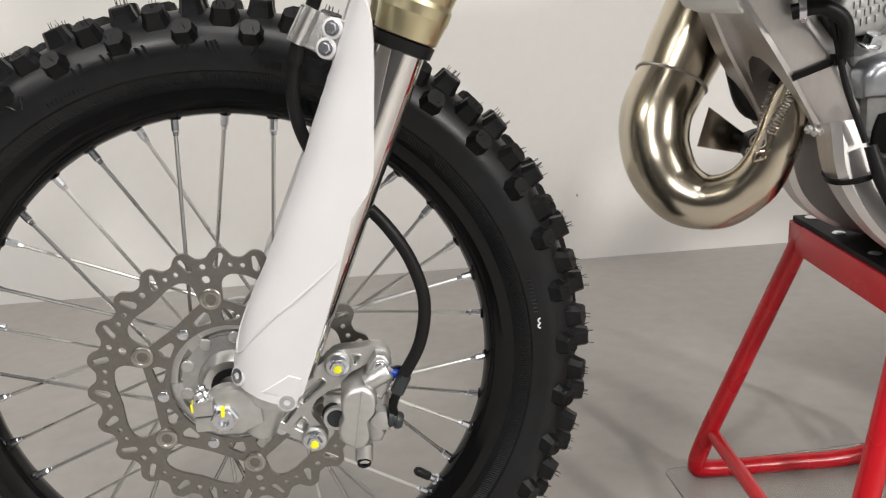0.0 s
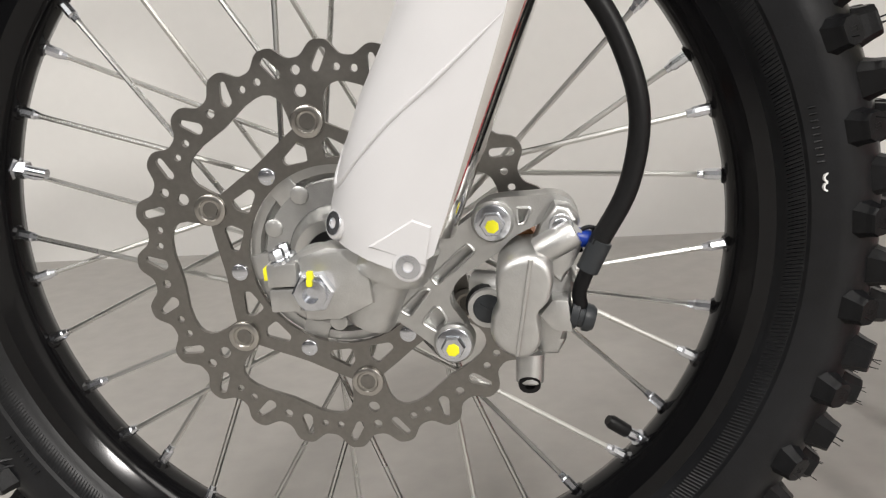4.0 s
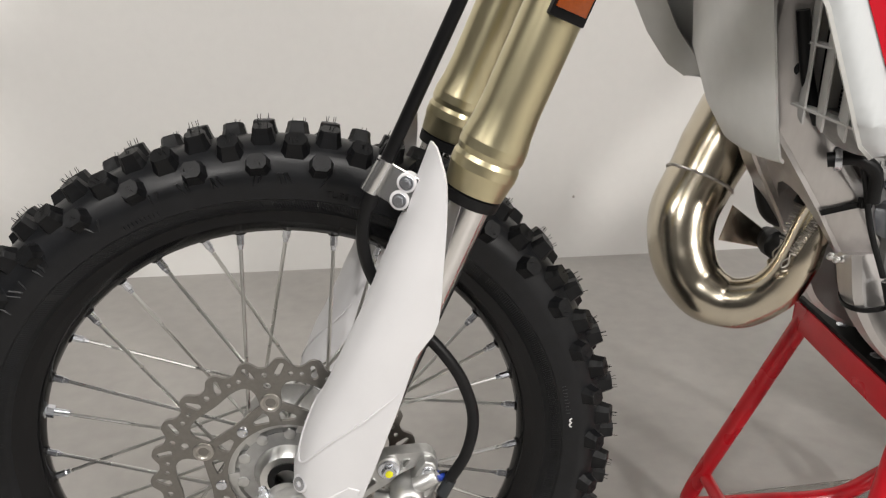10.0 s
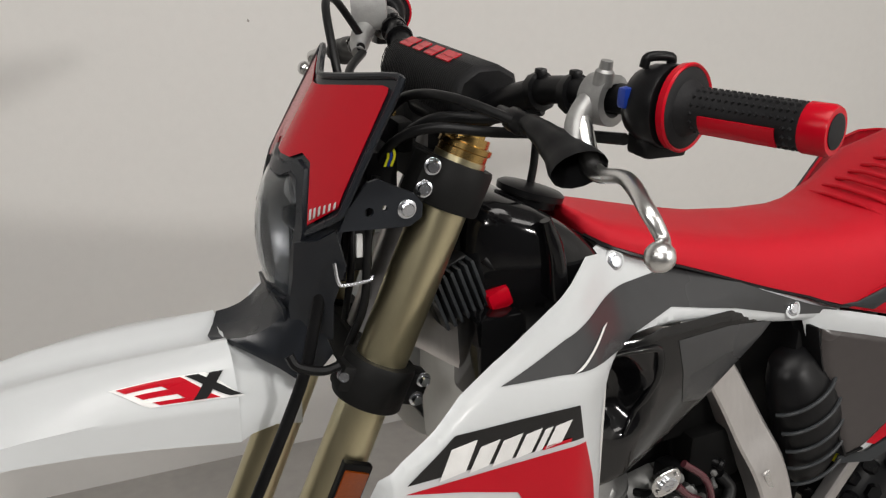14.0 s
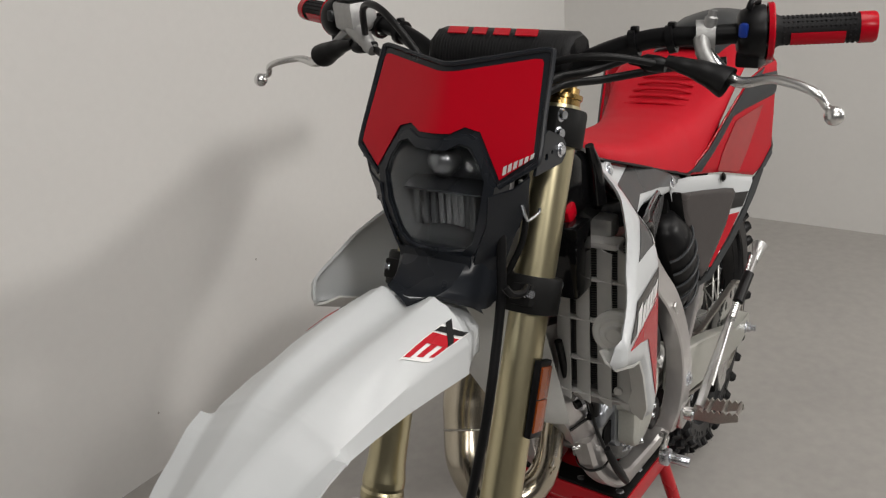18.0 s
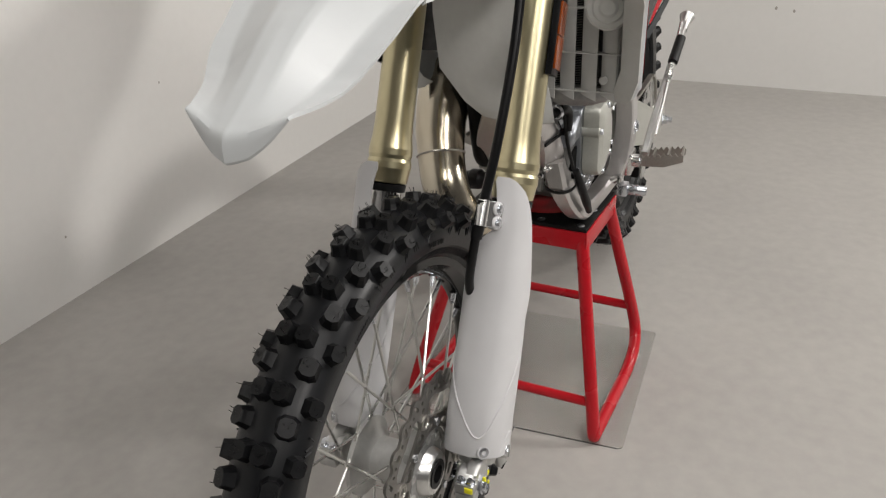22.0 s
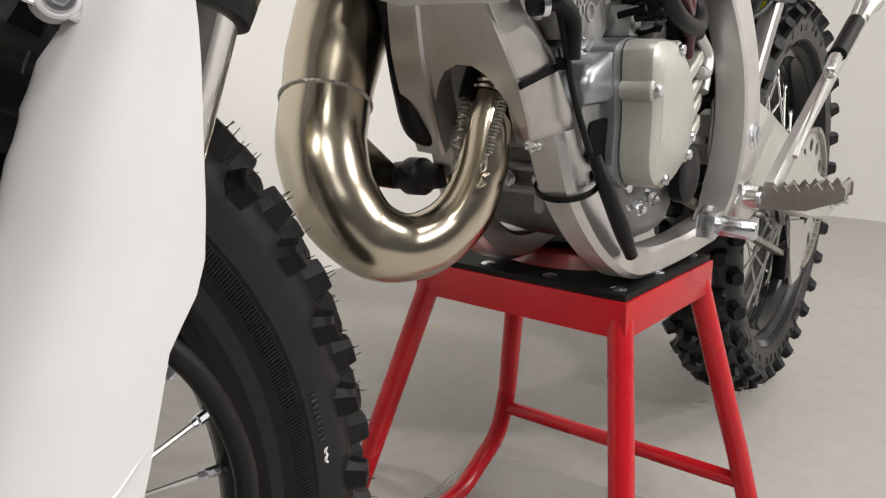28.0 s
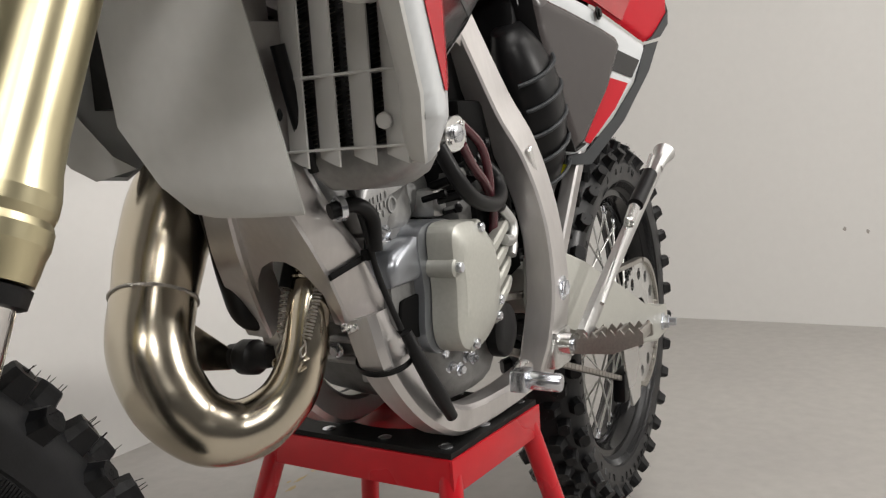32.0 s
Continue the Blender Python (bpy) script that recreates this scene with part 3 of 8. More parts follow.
def brake_disc():
    def at(r, deg):
        t = PH + radians(deg)
        return (r * math.cos(t), AXZ + r * math.sin(t))

    def lift(loop, y):
        return [V((x, y, z)) for x, z in loop]

    n = 24
    outer, inner, carrier = [], [], []
    for k in range(n * 16):
        t = 360 * k / (n * 16)
        w = -math.cos(radians(n * t))
        outer.append(at(0.1265 + 0.0044 * math.sin(1.45 * w) / math.sin(1.45), t))
    loops = [outer]
    edge = [(8.6, 0.1022), (7.4, 0.0975), (7.1, 0.090), (7.2, 0.0830), (3.5, 0.0805)]
    win = [(30, 0.1030), (25, 0.1040), (20, 0.1060), (15.5, 0.1069), (12.5, 0.1067), (10.2, 0.1050)] + edge
    for k in range(6):
        c = 60 * k
        inner += [at(r, c - d) for d, r in win] + [at(r, c + d) for d, r in win[:0:-1]]
        carrier += [at(0.0825, c - 7), at(0.0850, c - 3.5), at(0.0850, c + 3.5), at(0.0825, c + 7), at(0.0775, c + 17), at(0.0748, c + 27), at(0.0748, c + 33), at(0.0775, c + 43)]
        for sg in (-1, 1):
            loops.append(stadium(at(0.1238, c + sg * 8.2), at(0.1150, c + sg * 6.0), 0.0026, 0.0028))
            loops.append(stadium(at(0.1232, c + sg * 21.8), at(0.1145, c + sg * 23.6), 0.0022, 0.0036))
            for d in (12.3, 17.5):
                loops.append(stadium(at(0.1149, c + sg * d), at(0.1150, c + sg * d), 0.0023, 0.0023, 5))
        for d, r, h in ((0, 0.1149, 0.0029), (30, 0.1149, 0.0028), (0, 0.1027, 0.0038)):
            loops.append(stadium(at(r, c + d), at(r + 0.0001, c + d), h, h, 6))
    b = bmesh.new()
    sheet_with_holes(b, [lift(lp, YD) for lp in [loops[0], inner] + loops[1:]], (0, 0.0035, 0))
    part("brake_disc", b, M_DISC, front_wheel, "wavy steel brake disc with slots and holes", sharp=30)
    # carrier: a hexagon-like ring pierced beside each button
    holes = [[at(0.0575, -6 * k) for k in range(60)]]
    for k in range(6):
        for sg in (-1, 1):
            holes.append(round_poly([at(0.0745, 60 * k + sg * 7.0), at(0.0682, 60 * k + sg * 18.4), at(0.0636, 60 * k + sg * 18.0), at(0.0612, 60 * k + sg * 5.2), at(0.0700, 60 * k + sg * 4.2)], 0.0022))
    b = bmesh.new()
    sheet_with_holes(b, [lift(lp, YD + 0.0009) for lp in [round_poly(carrier, 0.002, 2)] + holes], (0, 0.0036, 0))
    part("disc_carrier", b, M_DISC, front_wheel, "grey steel disc carrier pierced beside each button", sharp=30)
    for k in range(6):
        t = PH + k * PI / 3
        b = bmesh.new()
        ring_lathe(b, [(0.0, 0.0100), (-0.0014, 0.0098), (-0.0020, 0.0088), (-0.0020, 0.0070), (-0.0008, 0.0062), (-0.0006, 0.0050), (0.0050, 0.0050), (0.0050, 0.0100)], on_wheel(0.0845, t, YD), (0, 1, 0), 28)
        part("disc_button", b, M_BUTTON, front_wheel)
        bolt("disc_bolt", on_wheel(0.065, t + PI / 6, YD + 0.001), (0, -1, 0), front_wheel, 0.0052, 0.0022, M_ZINC, None, True, False, False)
        # cast lug of the hub under each bolt
        b = bmesh.new()
        c = t + PI / 6
        prism(b, [on_wheel(0.044, c - 0.20, YD + 0.0046), on_wheel(0.066, c - 0.12, YD + 0.0046), on_wheel(0.0715, c, YD + 0.0046), on_wheel(0.066, c + 0.12, YD + 0.0046), on_wheel(0.044, c + 0.20, YD + 0.0046)], (0, 0.010, 0), 0.0015)
        part("hub_lug", b, M_ALU, front_wheel)


brake_disc()


def hub_parts():
    b = bmesh.new()
    ring_lathe(b, [(-0.046, 0.0575), (-0.046, 0.0515), (-0.030, 0.050), (-0.030, 0.0575)], C0, (0, 1, 0), 48)
    part("hub_flange", b, M_ALU, front_wheel, "cast flange with webs")
    for k in range(10):
        b = bmesh.new()
        p = on_wheel(0.0445, 2 * PI * (k + 0.3) / 10, -0.047)
        lathe(b, [(-0.004, 0.0062), (0.0015, 0.0058), (0.0022, 0.0045)], p, (0, -1, 0), 12)
        part("hub_boss", b, M_ALU, front_wheel)
    b = bmesh.new()
    ring_lathe(b, [(-0.060, 0.026), (-0.060, 0.019), (-0.040, 0.019), (-0.040, 0.034), (-0.054, 0.030)], C0, (0, 1, 0), 36)
    part("bearing_housing", b, M_ALUM, front_wheel)
    b = bmesh.new()
    ring_lathe(b, [(-0.0615, 0.0188), (-0.0615, 0.012), (-0.05, 0.012), (-0.05, 0.0188)], C0, (0, 1, 0), 28)
    part("oil_seal", b, M_HOSE, front_wheel, "black rubber seal")
    # valve with cap, rim lock nut
    t = math.atan2(0.205 - AXZ, 0.187)
    b = bmesh.new()
    d = V((-math.cos(t), -0.25, -math.sin(t))).normalized()
    o = on_wheel(0.243, t, 0.0)
    lathe(b, [(-0.004, 0.006), (0.004, 0.006), (0.0045, 0.004), (0.014, 0.0038)], o, d, 14)
    v = part("valve", b, M_ZINC, front_wheel, "metal tyre valve")
    b = bmesh.new()
    lathe(b, [(0.0135, 0.0048), (0.028, 0.0050), (0.031, 0.0035)], o, d, 14)
    part("valve_cap", b, M_HOSE, v, "black valve cap")
    b = bmesh.new()
    t = radians(166)
    o = on_wheel(0.2435, t, 0.0)
    d = V((-math.cos(t), 0, -math.sin(t)))
    lathe(b, [(0, 0.0085), (0.002, 0.0085), (0.003, 0.0065), (0.010, 0.0065)], o, d, 6)
    lathe(b, [(0.010, 0.0038), (0.024, 0.0036)], o, d, 12)
    part("rim_lock_nut", b, M_ZINC, front_wheel, "hexagonal rim lock nut on a stud")
    # painted marks on the side of the tyre
    b = bmesh.new()
    ring_lathe(b, [(-0.0008, 0.0075), (-0.0008, 0.0050), (0.001, 0.0050), (0.001, 0.0075)], (0.236, -0.0305, 0.190), (0.25, -1, -0.2), 14)
    part("paint_ring", b, M_YELLOW, front_tyre, "small yellow paint ring")
    b = bmesh.new()
    for dz in (-0.0035, 0.002):
        ring_lathe(b, [(-0.0006, 0.0030), (-0.0006, 0.0019), (0.001, 0.0019), (0.001, 0.0030)], (0.2905, -0.0368, 0.391 + dz), (0.35, -1, 0), 10)
    part("print_mark", b, M_LABEL, front_tyre, "small white printed mark")


hub_parts()


def fork_leg(s):
    y = LY * s
    b = bmesh.new()
    lathe(b, [(-0.003, 0.0215), (-0.002, 0.0255), (0.004, 0.0265), (0.012, 0.0275), (0.017, 0.0288), (0.025, 0.0288), (0.029, 0.0272), (0.034, 0.0285), (0.042, 0.0285), (0.056, 0.0262), (0.075, 0.0250),
              (0.20, 0.0245), (0.30, 0.0240), (0.36, 0.0252), (0.52, 0.0252), (0.545, 0.0245), (0.5455, 0.02)], (0, y, 0), (0, 0, 1), 48)
    t = part("fork_outer_tube", b, M_GOLD, moto, "gold anodised upside-down fork tube", FK, 9)
    b = bmesh.new()
    lathe(b, [(-0.014, 0.022), (-0.013, 0.0245), (-0.004, 0.0255), (-0.003, 0.022)], (0, y, 0), (0, 0, 1), 36)
    part("dust_seal", b, M_HOSE, t, "black dust seal", FK)
    b = bmesh.new()
    lathe(b, [(-0.30, 0.0200), (0.01, 0.0200)], (0, y, 0), (0, 0, 1), 36)
    part("fork_stanchion", b, M_CHROME, t, "polished chrome fork stanchion", FK)
    b = bmesh.new()
    lathe(b, [(0.540, 0.0235), (0.552, 0.0235), (0.553, 0.0255), (0.558, 0.0255), (0.559, 0.021), (0.566, 0.0205)], (0, y, 0), (0, 0, 1), 36)
    lathe(b, [(0.566, 0.017), (0.574, 0.0165), (0.575, 0.008)], (0, y, 0), (0, 0, 1), 6)
    part("fork_cap", b, M_GOLDCAP, t, "bronze anodised fork cap", FK)
    # casting at the lower end: a stepped barrel ahead of the leg, and the split axle clamp
    b = bmesh.new()
    lathe(b, [(-0.367, 0.008), (-0.3655, 0.0125), (-0.362, 0.0142), (-0.338, 0.0150), (-0.334, 0.0175), (-0.3325, 0.0222), (-0.329, 0.0240), (-0.312, 0.0245), (-0.310, 0.0228), (-0.27, 0.0222)], (-0.009, y, 0), (0, 0, 1), 40)
    bmesh.ops.transform(b, matrix=FM, verts=b.verts)
    yc = s * 0.094
    lathe(b, [(-0.016, 0.018), (-0.014, 0.0205), (0.004, 0.0205), (0.006, 0.0190), (0.0065, 0.016)], (0, yc, AXZ), (0, s, 0), 36)
    prism(b, [(-0.008, yc - 0.010, AXZ + 0.019), (0.008, yc - 0.010, AXZ + 0.024), (0.030, yc - 0.010, AXZ + 0.022), (0.032, yc - 0.010, AXZ - 0.010), (0.012, yc - 0.010, AXZ - 0.019), (-0.008, yc - 0.010, AXZ - 0.018)], (0, 0.018, 0), 0.004)
    for dz in (0.0072, -0.0072):
        box(b, (-0.017, yc, AXZ + 0.002 + dz), (0.017, 0.024, 0.0136), 0.002)
    cast = part("axle_clamp", b, M_ALU, moto, "cast aluminium fork end with the axle clamp", FA)
    for dy in (-0.006, 0.006):
        bolt("pinch_bolt", (-0.019, yc + dy, AXZ + 0.0158), (-0.25, 0, 1), cast, 0.0042, 0.007, M_ZINC, FA)
    b = bmesh.new()
    lathe(b, [(0.0, 0.0135), (0.001, 0.0135), (0.002, 0.0118), (0.008, 0.0118), (0.009, 0.0105)], (0, yc + s * 0.007, AXZ), (0, s, 0), 6)
    ring_lathe(b, [(0.004, 0.0088), (0.013, 0.0085), (0.0135, 0.0045), (0.004, 0.0045)], (0, yc + s * 0.007, AXZ), (0, s, 0), 24)
    nut = part("axle_nut", b, M_ZINC, cast, "hollow zinc-plated axle nut", FA)
    if s < 0:
        for at, sz in (((0.0, yc - 0.0165, AXZ + 0.0095), (0.0032, 0.004, 0.006)), ((0.0005, yc - 0.0215, AXZ + 0.0075), (0.003, 0.002, 0.004)), ((-0.026, yc - 0.006, AXZ + 0.010), (0.003, 0.010, 0.007))):
            b = bmesh.new()
            box(b, at, sz, 0.0006)
            part("paint_mark", b, M_YELLOW, cast, "yellow inspection paint mark", FA)
    return t


fork_l, fork_r = fork_leg(-1), fork_leg(1)


def fork_guard(s):
    """Plastic shell wrapped round the front of the leg, with a rounded top."""
    # section of the shell: u backwards, out to the side
    sec = spline([(-0.020, -0.041, 0), (-0.040, -0.032, 0), (-0.0475, -0.006, 0), (-0.041, 0.021, 0), (-0.024, 0.0365, 0), (-0.004, 0.0402, 0), (0.016, 0.0400, 0)], 12)

    def at(q):
        i = max(0, min(len(sec) - 2, int(q * 12)))
        return sec[i].lerp(sec[i + 1], q * 12 - i)

    def q_of(u):
        """Where the outer half of the section has reached u."""
        lo, hi = 2.2, 6.0
        for _ in range(24):
            m = (lo + hi) / 2
            lo, hi = (m, hi) if at(m).x < u else (lo, m)
        return lo

    # height on the leg, inner edge of the shell (along the section), rear edge (u), shift of the front
    st = [(-0.319, 0.35, -0.006, 0.002), (-0.314, 0.12, 0.006, 0.000), (-0.304, 0.0, 0.0130, -0.003), (-0.275, 0.0, 0.0122, -0.005), (-0.244, 0.0, 0.0108, -0.005), (-0.216, 0.0, 0.0094, -0.002), (-0.190, 0.0, 0.0078, -0.001),
          (-0.162, 0.0, 0.0050, 0.0), (-0.147, 0.0, 0.0034, 0.001), (-0.136, 0.0, 0.0060, 0.001), (-0.124, 0.0, 0.0092, 0.001), (-0.110, 0.0, 0.0090, 0.001), (-0.090, 0.25, 0.0030, 0.0), (-0.070, 0.95, -0.0040, 0.0), (-0.052, 1.60, -0.0100, 0.0),
          (-0.040, 2.05, -0.0140, 0.0), (-0.027, 2.12, -0.0183, -0.001), (-0.012, 2.12, -0.0240, -0.001), (0.001, 2.06, -0.0298, -0.001), (0.009, 2.0, -0.0345, -0.001), (0.0160, 1.95, -0.0400, -0.001), (0.0200, 1.95, -0.0430, -0.001), (0.0230, 2.0, -0.0455, -0.001)]

    def on(w, q):
        i = max(k for k in range(len(st) - 1) if st[k][0] <= w)
        t = (w - st[i][0]) / (st[i + 1][0] - st[i][0])
        sh = st[i][3] * (1 - t) + st[i + 1][3] * t
        p = at(q)
        p = V((p.x, p.y * (0.88 - 0.35 * max(0.0, -0.20 - w)) if p.y > 0 else p.y, 0))
        return V((p.x + sh * max(0.0, min(1.0, -p.x / 0.04)), s * (LY + p.y), w))

    rows = []
    for w, qi, ur, sh in st:
        qo = max(q_of(ur), qi + 0.05)
        rows.append([on(min(w, 0.0229), qi + (qo - qi) * k / 22) for k in range(23)])
    b = bmesh.new()
    skin(b, rows, 0.0026)
    g = part("fork_guard", b, M_GUARD, moto, "white plastic fork guard with a rounded top", FK, 60)
    # moulded rib: down the front, round a bend, and up again to the rear edge
    b = bmesh.new()
    tube(b, [on(w, q) + V((0, 0, 0)) for w, q in ((-0.190, 0.45), (-0.215, 0.75), (-0.245, 1.35), (-0.270, 1.85), (-0.287, 2.25), (-0.293, 2.6), (-0.288, 2.95), (-0.272, 3.35), (-0.250, 3.8), (-0.225, 4.4), (-0.200, 5.0), (-0.180, 5.5))], [0.0003] + [0.0013] * 9 + [0.0009, 0.0003], 8, 5)
    part("moulded_rib", b, M_GUARD, g, "", FK)
    # raised pad above the outer screw
    b = bmesh.new()
    pad = [(-0.312, 4.2), (-0.290, 5.05), (-0.290, 5.55), (-0.296, 5.6), (-0.311, 5.75)]
    prism(b, [on(w, q) + V((0, -s * 0.001, 0)) for w, q in pad], (0, s * 0.0022, 0), 0.0008, 1)
    part("raised_pad", b, M_GUARD, g, "", FK)
    for u, w, vv, ax in ((-0.0415, -0.3105, 0.0175, (-0.75, s * 0.7, 0)), (0.0025, -0.3145, 0.0325, (0, s, 0))):
        b = bmesh.new()
        lathe(b, [(-0.010, 0.0088), (0.0006, 0.0088), (0.0016, 0.0080)], (u, s * (LY + vv), w), ax, 22)
        part("guard_boss", b, M_GUARD, g, "", FK)
        b = bmesh.new()
        lathe(b, [(0.0012, 0.0068), (0.0024, 0.0064), (0.0026, 0.0030), (0.0010, 0.0025)], (u, s * (LY + vv), w), ax, 20)
        part("guard_screw", b, M_ZINC, g, "", FK)
    return g


guard_l, guard_r = fork_guard(-1), fork_guard(1)
# hose bracket on the near guard
b = bmesh.new()
prism(b, [(-0.080, -LY + 0.012, -0.036), (-0.046, -LY - 0.003, -0.038), (-0.045, -LY - 0.003, -0.008), (-0.076, -LY + 0.012, -0.006)], (0, -0.003, 0), 0.0008, 1)
tube(b, [(-0.0795, -LY + 0.010, -0.036), (-0.0755, -LY + 0.010, -0.006)], 0.0075, 14, 1)
part("hose_bracket", b, M_ALUM, guard_l, "bent aluminium hose bracket", FK)
for w in (-0.0152, -0.0312):
    b = bmesh.new()
    lathe(b, [(-0.004, 0.0088), (0.005, 0.0084), (0.0058, 0.0074)], (-0.0535, -LY + 0.002, w), (-0.35, -1, 0), 22)
    part("bracket_boss", b, M_GUARD, guard_l, "", FK)
    bolt("bracket_bolt", (-0.0552, -LY - 0.0034, w), (-0.35, -1, 0), guard_l, 0.0043, 0.0042, M_ZINC, FK, True, True)


def caliper():
    y0 = -0.076
    lift = lambda loop, y: [(x, y, z) for x, z in loop]
    # bracket: pocketed plate before a thinner web
    ol = round_poly([(0.030, 0.352), (0.0657, 0.378), (0.0887, 0.394), (0.0917, 0.399), (0.0977, 0.4015), (0.1237, 0.402), (0.1317, 0.403), (0.1407, 0.399), (0.1447, 0.391), (0.1457, 0.383), (0.136, 0.380), (0.128, 0.388), (0.118, 0.3835), (0.1067, 0.378),
                     (0.0997, 0.370), (0.0767, 0.3565), (0.0707, 0.348), (0.0697, 0.341), (0.0795, 0.326), (0.0805, 0.315), (0.0707, 0.306), (0.0617, 0.312), (0.0487, 0.324), (0.0377, 0.332), (0.028, 0.340)], 0.004, 2)
    pockets = [[(0.0597, 0.3570), (0.0637, 0.3520), (0.0865, 0.3715), (0.0825, 0.3765)], [(0.0407, 0.3380), (0.0467, 0.3340), (0.0597, 0.3500), (0.0547, 0.3510)], [(0.0527, 0.3300), (0.0607, 0.3395), (0.0637, 0.3390), (0.0677, 0.3315), (0.0625, 0.3230)], [(0.1107, 0.3955), (0.1190, 0.3950), (0.1147, 0.3860), (0.1110, 0.3855)]]
    b = bmesh.new()
    sheet_with_holes(b, [[V(p) for p in lift(lp, y0)] for lp in [ol] + [round_poly(q, 0.002, 2) for q in pockets]], (0, 0.008, 0))
    br = part("caliper_bracket", b, M_ALU, moto, "cast aluminium caliper bracket with pockets", FA, 40)
    b = bmesh.new()
    prism(b, lift(ol, y0 + 0.0065), (0, 0.008, 0), 0.001)
    part("bracket_web", b, M_ALU, br, "", FA)
    for q in pockets:
        b = bmesh.new()
        rp = round_poly(q, 0.002, 3)
        tube(b, [(x, y0, z) for x, z in rp + rp[:1]], 0.0010, 6, 1, False)
        part("pocket_rim", b, M_ALU, br, "", FA)
    for x, z in ((0.0975, 0.3890), (0.0710, 0.3180)):
        b = bmesh.new()
        lathe(b, [(0, 0.0122), (0.010, 0.0119), (0.0115, 0.0105)], (x, y0 + 0.006, z), (0, -1, 0), 24)
        part("bolt_boss", b, M_ALU, br, "", FA)
        bolt("caliper_bolt", (x, y0 - 0.0058, z), (0, -1, 0), br, 0.0070, 0.0065, M_ZINC, FA, False)
        b = bmesh.new()
        lathe(b, [(-0.001, 0.0040), (0.0008, 0.0038), (0.0010, 0.002)], (x, y0 - 0.0122, z - 0.0006), (0, -1, 0), 7)
        part("paint_mark", b, M_YELLOW, br, "yellow inspection paint mark", FA)
    # body: two joined lobes
    prof = smooth_loop([(0.0982, 0.3580), (0.1002, 0.3690), (0.1082, 0.3750), (0.1202, 0.3758), (0.1272, 0.3710), (0.1292, 0.3610), (0.1262, 0.3490), (0.1202, 0.3420), (0.1212, 0.3280), (0.1182, 0.3200), (0.1102, 0.3160), (0.0992, 0.3210), (0.0942, 0.3300), (0.0952, 0.3410), (0.0985, 0.3480)], 3)
    cx = sum(p[0] for p in prof) / len(prof)
    cz = sum(p[1] for p in prof) / len(prof)
    b = bmesh.new()
    quad_strip(b, [[V((cx + (x - cx) * k, y, cz + (z - cz) * k)) for x, z in prof] for y, k in ((-0.044, 1.0), (-0.088, 1.03), (-0.096, 1.02), (-0.101, 0.97), (-0.1035, 0.90), (-0.1040, 0.80), (-0.1040, 0.3))])
    cal = part("brake_caliper", b, M_ALU, moto, "cast aluminium brake caliper", FA, 50)
    b = bmesh.new()
    prism(b, [(0.1165, -0.104, 0.374), (0.1190, -0.104, 0.374), (0.1090, -0.104, 0.319), (0.1065, -0.104, 0.319)], (0, -0.0012, 0), 0.0005, 1)
    part("casting_line", b, M_ALU, cal, "", FA)
    for lug, ya, yb, bv in (([(0.1180, 0.374), (0.1245, 0.388), (0.1315, 0.399), (0.1395, 0.397), (0.1438, 0.390), (0.1425, 0.383), (0.1465, 0.376), (0.1405, 0.365), (0.1335, 0.354), (0.124, 0.362)], -0.062, -0.088, 0.003),
                            ([(0.122, 0.360), (0.1396, 0.361), (0.1430, 0.353), (0.1346, 0.341), (0.1356, 0.319), (0.1306, 0.310), (0.1196, 0.310), (0.113, 0.33)], -0.048, -0.083, 0.004)):
        b = bmesh.new()
        prism(b, lift(lug, ya), (0, yb - ya, 0), bv, 3)
        part("caliper_lug", b, M_ALU, cal, "", FA, 50)
    b = bmesh.new()
    lathe(b, [(0, 0.0078), (0.004, 0.0082), (0.021, 0.0080), (0.023, 0.0070)], (0.1215, -0.090, 0.3735), (0.88, 0, 0.44), 16)
    part("slider_arm", b, M_ALU, cal, "", FA)
    bolt("pin_bolt", (0.1345, -0.0880, 0.3870), (0, -1, 0), cal, 0.0046, 0.002, M_ZINC, FA, True, True, False)
    b = bmesh.new()
    tube(b, [(0.085, -0.072, 0.352), (0.098, -0.078, 0.351), (0.106, -0.082, 0.349)], [0.008, 0.009, 0.009], 14, 4)
    part("pin_arm", b, M_ALU, cal, "", FA)
    b = bmesh.new()
    lathe(b, [(0, 0.0105), (0.006, 0.0105), (0.0065, 0.0118), (0.009, 0.0118), (0.011, 0.0095)], (0.0915, -0.076, 0.343), (0, -1, 0), 22)
    part("pin_boot", b, M_HOSE, cal, "black rubber pin boot", FA)
    b = bmesh.new()
    ring_lathe(b, [(0, 0.0115), (0.004, 0.0112), (0.004, 0.0085), (0, 0.0085)], (0.0925, -0.086, 0.342), (0, -1, 0), 20)
    part("pin_collar", b, M_ALU, cal, "", FA)
    b = bmesh.new()
    lathe(b, [(0, 0.0084), (0.0045, 0.0082), (0.005, 0.007)], (0.0925, -0.086, 0.342), (0, -1, 0), 18)
    box(b, (0.0925, -0.0912, 0.342), (0.0110, 0.0008, 0.0012), 0.0, Matrix.Translation((0.0925, 0, 0.342)) @ Matrix.Rotation(radians(35), 4, "Y") @ Matrix.Translation((-0.0925, 0, -0.342)))
    part("pad_pin", b, M_GREY, cal, "dark slotted pad pin", FA)
    b = bmesh.new()
    lathe(b, [(0, 0.0082), (0.016, 0.0078), (0.017, 0.0066)], (0.1145, -0.088, 0.314), (-0.05, -0.2, -1), 16)
    part("bleed_boss", b, M_ALU, cal, "", FA)
    b = bmesh.new()
